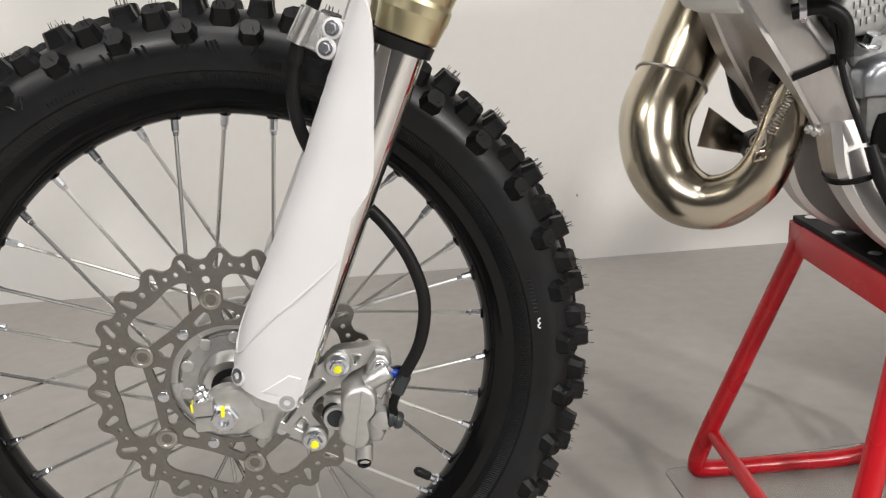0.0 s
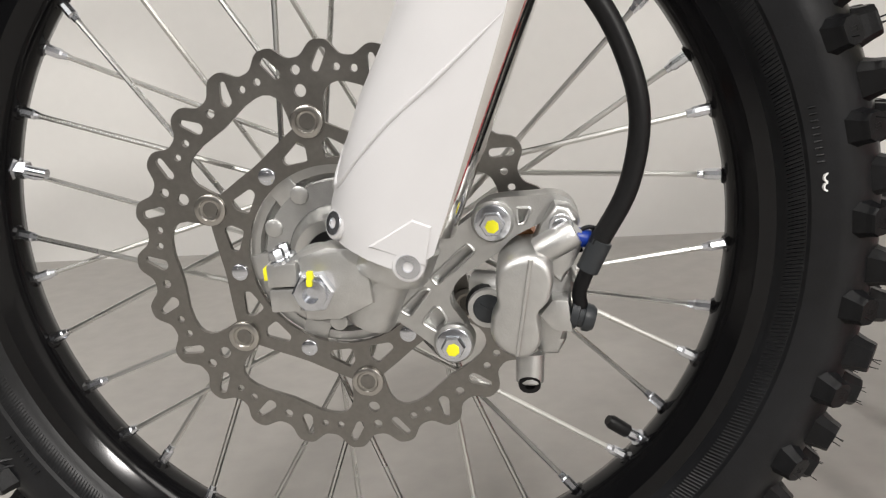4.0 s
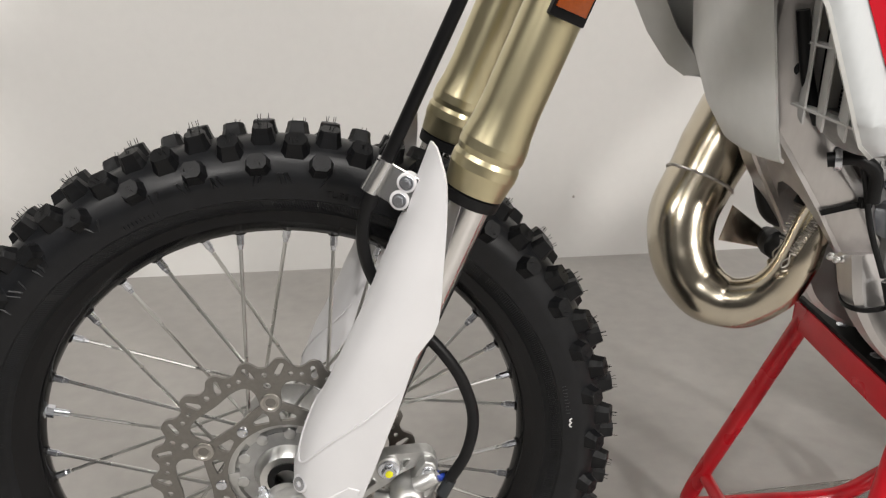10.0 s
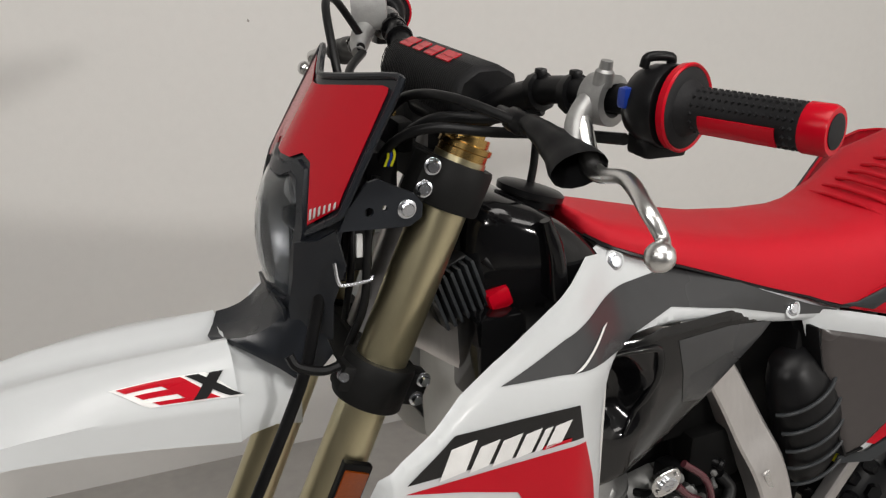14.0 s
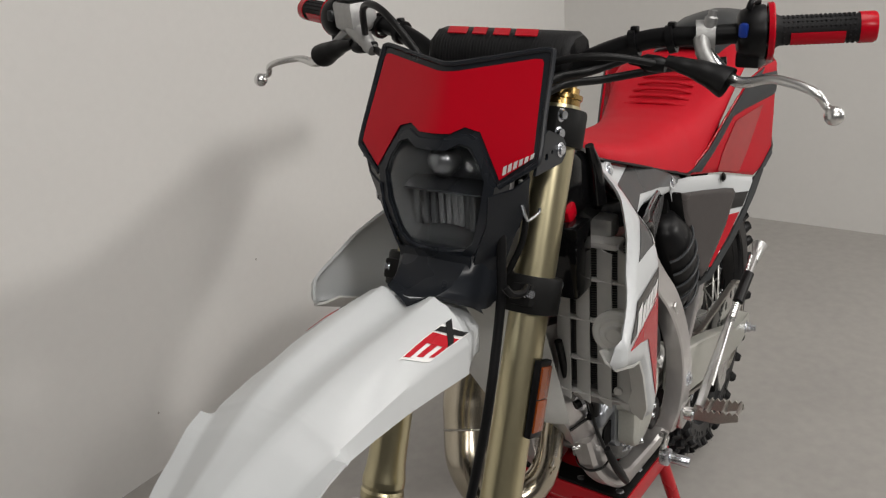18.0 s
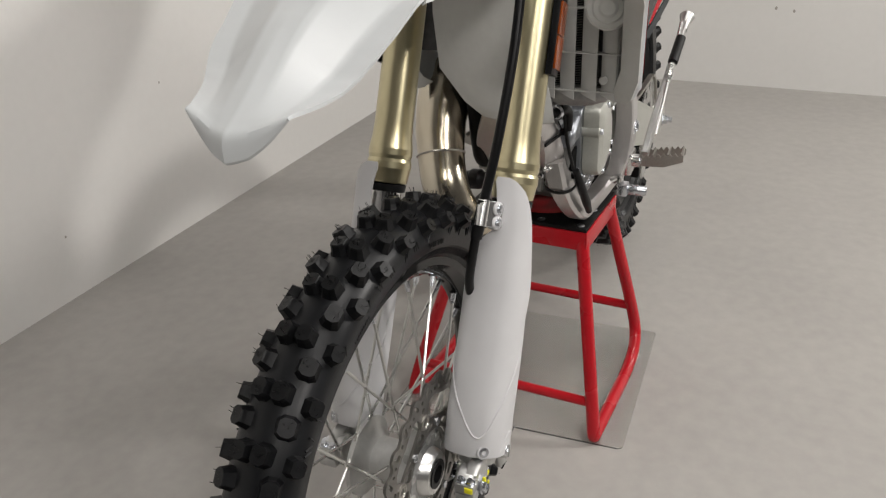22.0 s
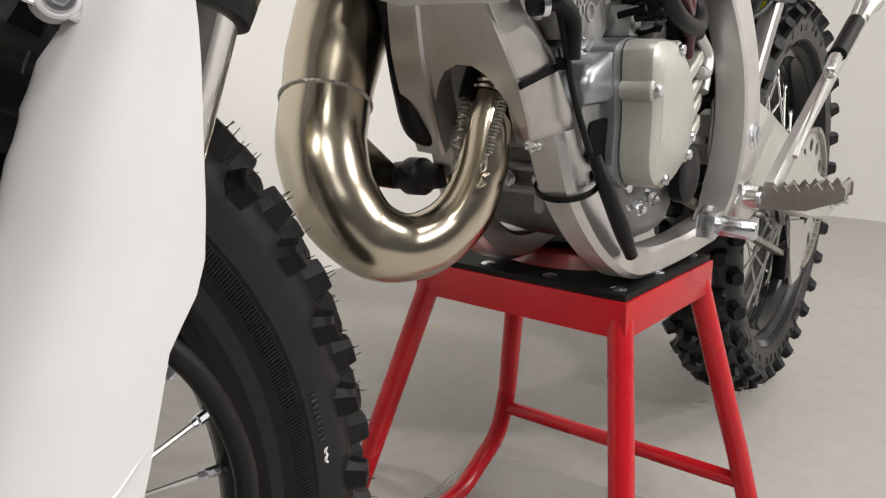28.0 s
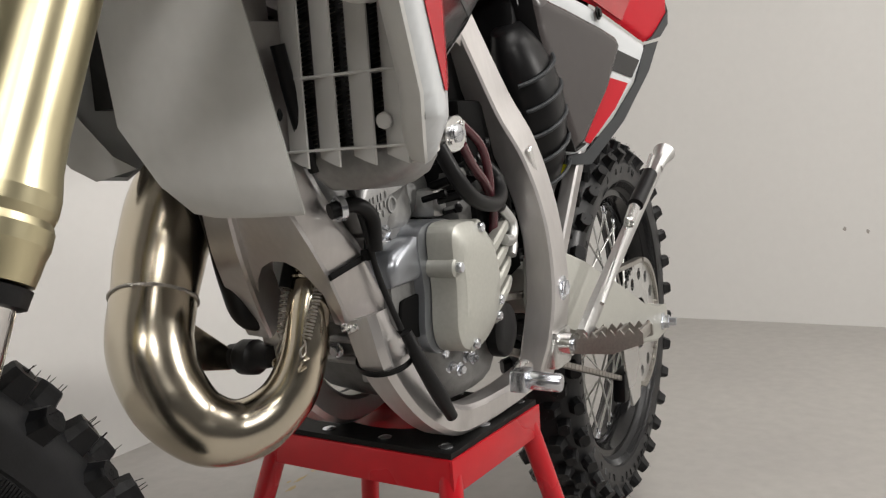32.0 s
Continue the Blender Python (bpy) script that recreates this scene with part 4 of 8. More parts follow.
    lathe(b, [(0.0, 0.0065), (0.002, 0.0062), (0.0022, 0.003), (-0.003, 0.002)], (0.1135, -0.0945, 0.2985), (0, -1, -0.4), 14)
    part("bleed_plug", b, M_BLACK, cal, "", FA)
    b = bmesh.new()
    prism(b, [(0.100, -0.062, 0.370), (0.1155, -0.062, 0.3815), (0.122, -0.062, 0.374), (0.106, -0.062, 0.362)], (0, 0.018, 0), 0.001, 1)
    part("brake_pad", b, M_COPPER, cal, "copper-coloured brake pad plate", FA)
    b = bmesh.new()
    lathe(b, [(0, 0.0055), (0.008, 0.005), (0.010, 0.0035)], (0.1425, -0.084, 0.3795), (1, 0, -0.25), 12)
    nip = part("bleed_nipple", b, M_BLUE, cal, "blue bleed nipple", FA)
    b = bmesh.new()
    lathe(b, [(0, 0.0062), (0.009, 0.006), (0.011, 0.004)], (0.1495, -0.084, 0.3775), (1, 0, -0.25), 14)
    tube(b, [(0.158, -0.084, 0.378), (0.152, -0.086, 0.3845), (0.146, -0.086, 0.3840), (0.1435, -0.085, 0.378), (0.1450, -0.084, 0.371)], 0.0013, 6, 4)
    part("nipple_cap", b, M_HOSE, cal, "black rubber cap", FA)
    b = bmesh.new()
    prism(b, [(0.1205, -0.080, 0.339), (0.1280, -0.080, 0.348), (0.1368, -0.080, 0.3475), (0.1385, -0.080, 0.329), (0.1285, -0.080, 0.330)], (0, -0.017, 0), 0.0015)
    part("banjo_seat", b, M_ALU, cal, "", FA)
    b = bmesh.new()
    lathe(b, [(0, 0.0075), (0.004, 0.0080), (0.0045, 0.0066), (0.007, 0.0066), (0.0075, 0.0080), (0.011, 0.0078), (0.0135, 0.006)], (0.1378, -0.0895, 0.3375), (1, -0.05, -0.30), 18)
    part("banjo_bolt", b, M_GREY, cal, "dark chromed banjo bolt", FA)
    return cal


caliper()


# brake hose: from the banjo up behind the guard, then beside the leg to the lower clamp and on
def hoses():
    b = bmesh.new()
    tube(b, [(0.1455, -0.099, 0.339), (0.1445, -0.100, 0.350), (0.149, -0.100, 0.362)], 0.0042, 10, 4)
    h0 = part("hose_fitting", b, M_BLACK, moto, "black crimped hose fitting")
    b = bmesh.new()
    lathe(b, [(0, 0.0062), (0.018, 0.0062), (0.0185, 0.0052)], (0.149, -0.099, 0.362), (0.45, 0, 0.89), 14)
    part("crimp_sleeve", b, M_GREY, h0)
    b = bmesh.new()
    tube(b, [(0.155, -0.099, 0.376), (0.172, -0.100, 0.408), (0.178, -0.100, 0.446), (0.169, -0.098, 0.482), (0.152, -0.096, 0.512), (0.130, -0.088, 0.536), (0.103, -0.072, 0.560), (0.088, -0.072, 0.588),
             (0.083, -0.078, 0.622), (0.089, -0.082, 0.654), (0.103, -0.085, 0.686)], 0.0056, 12, 6)
    part("brake_hose", b, M_HOSE, h0, "black rubber brake hose")
    b = bmesh.new()
    tube(b, [(0.103, -0.085, 0.686), (0.133, -0.092, 0.752), (0.182, -0.096, 0.858), (0.232, -0.090, 0.966), (0.248, -0.086, 1.020), (0.262, -0.080, 1.075), (0.276, -0.074, 1.13)], 0.0058, 12, 6)
    part("hose_sleeve", b, M_BLACK, h0, "glossy black sleeved hose")
    b = bmesh.new()
    tube(b, [(0.088, -0.082, 0.650), (0.096, -0.084, 0.672), (0.104, -0.086, 0.692)], 0.0072, 12, 4)
    part("hose_grommet", b, M_HOSE, h0)


hoses()


def clamps():
    b = bmesh.new()
    for s in (-1, 1):
        ring_lathe(b, [(0.298, 0.0335), (0.300, 0.0350), (0.338, 0.0350), (0.342, 0.0335), (0.342, 0.0246), (0.298, 0.0246)], (0, s * LY, 0), (0, 0, 1), 40)
        prism(b, [(0.026, s * LY - 0.014, 0.303), (0.052, s * LY - 0.011, 0.303), (0.052, s * LY + 0.011, 0.303), (0.026, s * LY + 0.014, 0.303)], (0, 0, 0.034), 0.003)
        box(b, (-0.030, s * (LY + 0.006), 0.320), (0.022, 0.026, 0.026), 0.004)
    box(b, (0.012, 0, 0.320), (0.046, 2 * LY - 0.05, 0.036), 0.006)
    lo = part("lower_fork_clamp", b, M_MATTBLACK, moto, "black anodised lower fork clamp", FK)
    for s in (-1, 1):
        bolt("clamp_bolt", (-0.036, s * (LY + 0.014), 0.322), (-0.5, s * 0.9, 0), lo, 0.0052, 0.006, M_ZINC, FK, True, True, False)
        for w in (0.312, 0.332):
            bolt("clamp_bolt", (0.045, s * (LY + 0.012), w), (0.1, s, 0), lo, 0.0052, 0.006, M_ZINC, FK, True, True, False)
    b = bmesh.new()
    for s in (-1, 1):
        ring_lathe(b, [(0.497, 0.0325), (0.499, 0.0340), (0.536, 0.0340), (0.540, 0.0325), (0.540, 0.0257), (0.497, 0.0257)], (0, s * LY, 0), (0, 0, 1), 40)
        box(b, (-0.030, s * (LY + 0.004), 0.518), (0.024, 0.030, 0.042), 0.004)
    box(b, (0.010, 0, 0.520), (0.05, 2 * LY - 0.05, 0.034), 0.006)
    up = part("upper_fork_clamp", b, M_MATTBLACK, moto, "black anodised upper fork clamp", FK)
    for s in (-1, 1):
        for w in (0.509, 0.530):
            bolt("clamp_bolt", (-0.033, s * (LY + 0.019), w), (-0.25, s, 0), up, 0.0055, 0.006, M_ZINC, FK, True, True, False)
    b = bmesh.new()
    lathe(b, [(0.30, 0.026), (0.55, 0.026)], (0.022, 0, 0), (0, 0, 1), 28)
    part("steering_head", b, M_FRAME, moto, "aluminium steering head", FK)
    # reflectors on the legs
    for s in (-1, 1):
        b = bmesh.new()
        box(b, (0.003, s * (LY + 0.0275), 0.1975), (0.030, 0.009, 0.094), 0.002)
        rf = part("reflector_base", b, M_BLACK, moto, "black reflector holder on the fork leg", FK)
        for w in (0.1775, 0.218):
            b = bmesh.new()
            box(b, (0.003, s * (LY + 0.0325), w), (0.025, 0.004, 0.039), 0.001)
            part("reflector_lens", b, M_AMBER, rf, "amber reflector", FK)
    # cable guide clip at the lower clamp
    b = bmesh.new()
    tube(b, [(0.218, -0.098, 1.008), (0.224, -0.103, 0.998), (0.246, -0.104, 0.990), (0.262, -0.100, 0.990)], 0.0045, 8, 4)
    part("cable_guide", b, M_BLACK, moto, "black cable guide", FA)


clamps()


def fender():
    # x, centre height, crest (y, z), shoulder or inside of the rim (y, z), edge (y, z)
    st = [(-0.252, 0.884, 0.016, 0.8850, 0.032, 0.890, 0.046, 0.8950), (-0.242, 0.8895, 0.016, 0.891, 0.034, 0.892, 0.051, 0.8955), (-0.225, 0.899, 0.016, 0.8995, 0.038, 0.8950, 0.058, 0.8965), (-0.200, 0.913, 0.016, 0.912, 0.044, 0.899, 0.066, 0.8990), (-0.170, 0.929, 0.016, 0.9275, 0.051, 0.905, 0.074, 0.906), (-0.140, 0.944, 0.017, 0.943, 0.058, 0.917, 0.081, 0.917), (-0.110, 0.957, 0.019, 0.9565, 0.064, 0.932, 0.086, 0.931), (-0.080, 0.9680, 0.024, 0.969, 0.071, 0.946, 0.091, 0.948),
          (-0.058, 0.9735, 0.028, 0.976, 0.076, 0.953, 0.093, 0.9545), (-0.048, 0.9755, 0.030, 0.979, 0.078, 0.957, 0.085, 0.942), (-0.040, 0.9765, 0.031, 0.981, 0.079, 0.958, 0.082, 0.941), (0, 0.981, 0.034, 0.990, 0.081, 0.963, 0.082, 0.940), (0.05, 0.984, 0.035, 0.996, 0.081, 0.965, 0.081, 0.936), (0.1, 0.986, 0.036, 0.999, 0.080, 0.963, 0.080, 0.929), (0.176, 0.988, 0.036, 1.002, 0.077, 0.955, 0.075, 0.914)]

    def station(x):
        i = min(max([j for j in range(len(st)) if st[j][0] <= x] + [0]), len(st) - 2)
        t = (x - st[i][0]) / (st[i + 1][0] - st[i][0])
        return [a * (1 - t) + c * t for a, c in zip(st[i], st[i + 1])]

    def half(x):
        """Edge, rim or side, flank, crest, centre as (y, z)."""
        _, zc, yr, zr, ys, zs, ye, ze = station(x)
        k = smooth01((x + 0.06) / 0.20)
        pts = [(ye, ze), (ye + (ys - ye) * 0.15, ze + (zs - ze) * 0.15), (ye + (ys - ye) * 0.85, ze + (zs - ze) * 0.85), (ys, zs)]
        for t in (0.12, 0.35, 0.6, 0.85):
            pts.append((ys + (yr - ys) * t, zs + (zr - zs) * t + k * 0.012 * math.sin(PI * min(1, t * 1.1)) ** 0.8))
        return pts + [(yr, zr), (yr * 0.8, zr + (zc - zr) * 0.08), (yr * 0.45, zr + (zc - zr) * 0.62), (yr * 0.15, zr + (zc - zr) * 0.97), (0, zc)]

    rows = []
    for i in range(len(st) - 1):
        for k in range(4 if i < len(st) - 2 else 5):
            x = st[i][0] * (1 - k / 4) + st[i + 1][0] * k / 4
            prof = half(min(x, 0.17599))
            # the nose is a blunt arrow in plan
            a = 0.45 * (1 - smooth01((x + 0.252) / 0.13))
            m = 0.004 - 0.009 * (1 - smooth01((x + 0.252) / 0.12))
            rows.append([V((x + a * y, m - y, z)) for y, z in prof] + [V((x + a * y, m + y, z)) for y, z in prof[-2::-1]])
    # turned-down front face of the nose
    top = rows[0]
    for dx, dz in ((-0.0030, -0.0022), (-0.0048, -0.0065), (-0.0058, -0.0130), (-0.0055, -0.0230), (-0.0030, -0.0255)):
        rows.insert(0, [p + V((dx, 0, dz * max(0.12, 1 - 0.85 * (abs(p.y + 0.005) / 0.046) ** 2))) for p in top])
    b = bmesh.new()
    skin(b, rows, 0.003)
    f = part("front_fender", b, M_WHITE, moto, "glossy white front fender with two crests, flat rims and a blunt turned-down nose", FA, 34)
    # rear flap of the fender down to the clamp
    b = bmesh.new()
    ring = lambda x, w, ze, zs, zt: [V((x, 0.004 + y, z)) for y, z in ((-w, ze), (-w - 0.001, zs), (-w * 0.42, zt), (0, zt - 0.004), (w * 0.42, zt), (w + 0.001, zs), (w, ze))]
    skin(b, [ring(0.1745, 0.0745, 0.9145, 0.953, 1.000), ring(0.188, 0.069, 0.917, 0.950, 0.994), ring(0.212, 0.060, 0.916, 0.944, 0.986), ring(0.240, 0.050, 0.905, 0.938, 0.978)], 0.003)
    part("fender_base", b, M_WHITE, f, "", FA, 60)

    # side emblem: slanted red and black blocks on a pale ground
    def flank(x, q):
        """On the side of the fender; q: 0 at the shoulder, 1 at the ridge."""
        prof = half(x)[3:9]
        u = max(0.0, min(0.9999, q)) * 5
        k = int(u)
        f_ = u - k
        return prof[k][0] * (1 - f_) + prof[k + 1][0] * f_, prof[k][1] * (1 - f_) + prof[k + 1][1] * f_

    for s in (-1, 1):
        def block(x0, x1, q0, q1, sl, m, lift, n=8):
            q0, q1, sl = 0.10 + 0.60 * q0, 0.10 + 0.60 * q1, sl * 1.15
            b_ = bmesh.new()
            rr = []
            for i in range(n + 1):
                q = q0 + (q1 - q0) * i / n
                row = []
                for j in range(n + 1):
                    x = x0 + (x1 - x0) * j / n + sl * (1 - (q - q0) / (q1 - q0))
                    y, z = flank(x, q)
                    row.append(V((x, 0.004 + s * (y + lift * 0.7), z + lift * 0.7)))
                rr.append(row)
            skin(b_, rr, 0.0004)
            part("emblem_block", b_, m, f, "", FA, 60)

        block(0.068, 0.150, 0.04, 0.56, 0.028, M_LABEL, 0.0012)
        block(0.074, 0.120, 0.42, 0.53, 0.006, M_REDG, 0.0020)
        block(0.088, 0.128, 0.25, 0.35, 0.006, M_REDG, 0.0020)
        block(0.102, 0.140, 0.07, 0.17, 0.006, M_REDG, 0.0020)
        block(0.104, 0.128, 0.07, 0.53, 0.028, M_REDG, 0.0024)
        block(0.132, 0.144, 0.07, 0.53, 0.032, M_BLACK, 0.0026)
        block(0.154, 0.166, 0.07, 0.53, -0.016, M_BLACK, 0.0028)
    return f


fender()


def mask():
    prof = [(1.020, 0.2310), (1.040, 0.2255), (1.080, 0.2215), (1.105, 0.2230), (1.131, 0.2290), (1.155, 0.2400), (1.240, 0.2890), (1.26, 0.3005)]

    def xs(y, z):
        """The face of the mask: its profile along the middle, swept back to both sides."""
        i = min(max([j for j in range(len(prof)) if prof[j][0] <= z] + [0]), len(prof) - 2)
        t = (z - prof[i][0]) / (prof[i + 1][0] - prof[i][0])
        return prof[i][1] * (1 - t) + prof[i + 1][1] * t + 0.29 * (math.sqrt(y * y + 0.0002) - 0.0141)

    top = [(0, 1.236), (0.012, 1.2365), (0.060, 1.2425), (0.100, 1.2478), (0.110, 1.2470), (0.1140, 1.2420)]
    bot = [(0, 1.160), (0.020, 1.160), (0.036, 1.167), (0.052, 1.162), (0.076, 1.112), (0.121, 1.140)]

    def panel(topp, bott, lift, n=7):
        rows = []
        for j in range(n + 1):
            t = j / n
            half = [(a[0] * (1 - t) + c[0] * t, a[1] * (1 - t) + c[1] * t) for a, c in zip(topp, bott)]
            full = [(-y, z) for y, z in half[:0:-1]] + half
            rows.append([V((xs(abs(y), z) - lift, y, z)) for y, z in full])
        return rows

    b = bmesh.new()
    skin(b, panel(top, bot, 0.0), 0.004)
    m = part("headlight_mask", b, M_MASK, moto, "dark grey headlight mask", FA, 45)
    top2 = [(0, 1.2285), (0.012, 1.2290), (0.058, 1.2350), (0.097, 1.2400), (0.104, 1.2393), (0.1065, 1.2355)]
    bot2 = [(0, 1.167), (0.020, 1.167), (0.036, 1.174), (0.054, 1.169), (0.0825, 1.1215), (0.1155, 1.1445)]
    b = bmesh.new()
    skin(b, panel(top2, bot2, 0.0028), 0.0008)
    part("red_plate_graphic", b, M_REDG, m, "glossy red number plate graphic", FA, 60)
    # rounded rim along the top and the sides of the plate
    rim = [(y, z) for y, z in top] + [(0.1175, 1.190), (0.121, 1.146), (0.117, 1.1365), (0.098, 1.1245), (0.081, 1.1130)]
    for s in (-1, 1):
        b = bmesh.new()
        tube(b, [(xs(y, z) - 0.0005, s * y, z) for y, z in rim], 0.0032, 8, 3)
        part("plate_rim", b, M_MASK, m, "", FA)
    # pale emblem bars by the lower corner
    for s in (-1,):
        for k in range(6):
            b = bmesh.new()
            t = k / 5
            y, z = 0.0860 + 0.0265 * t, 1.1265 + 0.0160 * t
            prism(b, [(xs(y, z) - 0.0042, s * y, z), (xs(y, z) - 0.0042, s * (y + 0.0042), z + 0.0026), (xs(y, z) - 0.0036, s * (y + 0.0058), z + 0.0125 - 0.004 * t), (xs(y, z) - 0.0036, s * (y + 0.0016), z + 0.0099 - 0.004 * t)], (0.001, 0, 0))
            part("emblem_bar", b, M_LABEL, m, "", FA)
    # rim round the lamp
    lamp_o = [(0, 1.1615), (0.020, 1.1615), (0.036, 1.168), (0.052, 1.163), (0.068, 1.138), (0.0790, 1.1165), (0.0735, 1.085), (0.061, 1.042), (0.043, 1.027), (0.022, 1.025), (0, 1.025)]
    lamp_i = [(0, 1.1505), (0.020, 1.1510), (0.0345, 1.1580), (0.047, 1.1545), (0.059, 1.138), (0.0670, 1.119), (0.0620, 1.086), (0.050, 1.046), (0.038, 1.036), (0.020, 1.0345), (0, 1.0345)]

    def loop(h, lift):
        full = h + [(-y, z) for y, z in h[-2:0:-1]]
        return [V((xs(abs(y), z) - lift, y, z)) for y, z in full]

    b = bmesh.new()
    skin(b, [[p + V((0.03, 0, 0)) for p in loop(lamp_o, -0.004)], loop(lamp_o, -0.001), loop(lamp_o, 0.004), loop(lamp_i, 0.004), [p + V((0.012, 0, 0)) for p in loop(lamp_i, 0.0)]], 0.002, True)
    part("lamp_surround", b, M_MASK, m, "dark grey rim round the headlight", FA, 40)
    cen = V((0, 0, 1.098))
    b = bmesh.new()
    rings = []
    for k, lift in ((1.0, -0.003), (0.97, 0.001), (0.8, 0.004), (0.5, 0.0055), (0.2, 0.006), (0.02, 0.0062)):
        rings.append([V((xs(abs((p.y) * k), cen.z + (p.z - cen.z) * k) - lift, p.y * k, cen.z + (p.z - cen.z) * k)) for p in loop(lamp_i, 0)])
    skin(b, rings, 0.0015, True)
    ln = part("headlight_lens", b, M_LENS, m, "clear plastic headlight lens", FA, 60)
    ln.visible_shadow = False
    b = bmesh.new()
    rings = []
    for k, back in ((0.99, 0.006), (0.9, 0.035), (0.55, 0.045), (0.05, 0.047)):
        rings.append([V((0.236 + back, p.y * k, cen.z + (p.z - cen.z) * k)) for p in loop(lamp_i, 0)])
    skin(b, rings, 0.0, True)
    part("lamp_bowl", b, M_BOWL, m, "dark lamp housing", FA, 60)
    # upper projector behind a shelf, ribbed reflector below
    b = bmesh.new()
    lathe(b, [(0.0, 0.002), (0.003, 0.012), (0.009, 0.0175), (0.018, 0.0185), (0.026, 0.0185)], (0.246, 0, 1.128), (1, 0, 0.1), 28)
    part("projector_lens", b, M_FACET, m, "dark glass projector lens", FA)
    b = bmesh.new()
    skin(b, [[V((0.242 + 0.25 * abs(y), y, 1.1015 - 0.10 * abs(y))) for y in (-0.055, -0.03, -0.01, 0, 0.01, 0.03, 0.055)], [V((0.280, y, 1.106)) for y in (-0.055, -0.03, -0.01, 0, 0.01, 0.03, 0.055)]], 0.003)
    part("lamp_shelf", b, M_SMOKE, m, "dark shelf inside the headlight", FA)
    for k in range(9):
        b = bmesh.new()
        y = (k - 4) * 0.0095
        d = 0.010 * (k - 4) ** 2 / 16
        skin(b, [[V((0.268 - d + dx, y + dy, z)) for dy, dx in ((-0.0046, -0.0012), (-0.0023, 0.0003), (0, 0.0008), (0.0023, 0.0003), (0.0046, -0.0012))] for z in (1.050, 1.060, 1.075, 1.092)], 0.0)
        part("reflector_facet", b, M_FACET if 2 <= k <= 5 else M_BOWL, m, "", FA, 60)
    # side plates with two holes, bolted to the clamp
    for s in (-1, 1):
        b = bmesh.new()
        y = s * 0.114
        ol = [(0.262, y, 1.124), (0.270, y, 1.142), (0.288, y, 1.164), (0.297, y, 1.166), (0.330, y, 1.150), (0.338, y, 1.140), (0.337, y, 1.128), (0.326, y, 1.121), (0.300, y, 1.122)]
        sheet_with_holes(b, [ol, circle(0.289, 1.138, 0.0042, 12, y), circle(0.303, 1.140, 0.0026, 10, y)], (0, s * 0.0035, 0))
        pl = part("side_plate", b, M_MASK, m, "dark grey mounting plate with two holes", FA)
        bolt("plate_bolt", (0.323, s * 0.1175, 1.137), (0, s, 0), pl, 0.006, 0.004, M_ZINC, FA, True, True, False)
        bolt("mask_screw", (0.2615, s * 0.0860, 1.0932), (0, s, 0), m, 0.0048, 0.004, M_ZINC, FA, True, True, False)
        # flank running back and down
        b = bmesh.new()
        skin(b, [[V((0.262, s * 0.109, 1.124)), V((0.249, s * 0.096, 1.112)), V((0.236, s * 0.072, 1.104))], [V((0.274, s * 0.098, 1.085)), V((0.254, s * 0.084, 1.075)), V((0.234, s * 0.068, 1.07))],
                 [V((0.266, s * 0.082, 1.045)), V((0.250, s * 0.070, 1.04)), V((0.232, s * 0.054, 1.037))], [V((0.270, s * 0.062, 1.0)), V((0.250, s * 0.054, 1.0)), V((0.238, s * 0.040, 1.0))]], 0.003)
        part("mask_flank", b, M_MASK, m, "", FA, 50)
        b = bmesh.new()
        tube(b, [(0.262, s * 0.100, 1.09), (0.264, s * 0.103, 1.073), (0.270, s * 0.103, 1.069), (0.292, s * 0.103, 1.070), (0.297, s * 0.103, 1.074)], 0.0018, 6, 3)
        part("wire_clip", b, M_ZINC, m, "bent wire clip", FA)
    # chin over the fender
    b = bmesh.new()
    fr = [(0.232, 0.057, 0.966), (0.216, 0.053, 0.980), (0.196, 0.044, 0.993), (0.178, 0.034, 1.003), (0.171, 0.016, 0.998), (0.163, 0.0, 0.994)]
    bk = [(0.268, 0.066, 0.985), (0.258, 0.064, 1.015), (0.247, 0.058, 1.032), (0.239, 0.046, 1.034), (0.235, 0.022, 1.030), (0.234, 0.0, 1.029)]
    full = lambda h: [V((x, -y, z)) for x, y, z in h] + [V((x, y, z)) for x, y, z in h[-2::-1]]
    rows = [[p + V((0.004, 0, -0.008)) for p in full(fr)]]
    for k in range(6):
        t = k / 5
        rows.append([p.lerp(q, t) + V((0, 0, -0.010 * math.sin(PI * t))) for p, q in zip(full(fr), full(bk))])
    skin(b, rows, 0.003)
    part("chin_shroud", b, M_MASK, m, "dark grey shroud over the fender", FA, 40)
    b = bmesh.new()
    skin(b, [[V((0.229, y, 1.032)) for y in (-0.05, -0.02, 0, 0.02, 0.05)], [V((0.232, y, 1.008)) for y in (-0.046, -0.02, 0, 0.02, 0.046)], [V((0.226, y, 0.99)) for y in (-0.05, -0.02, 0, 0.02, 0.05)]], 0.003)
    part("chin_face", b, M_MASK, m, "", FA)
    bolt("chin_screw", (0.230, 0.004, 1.016), (-1, 0, 0.1), m, 0.0045, 0.003, M_ZINC, FA, True, True, False)


mask()


# bars sit a little turned and tipped
HB = FA @ pose(0.4, 0, 1.25) @ Matrix.Rotation(radians(-1.2), 4, "Z") @ Matrix.Rotation(radians(1.0), 4, "X") @ pose(-0.4, 0, -1.25)


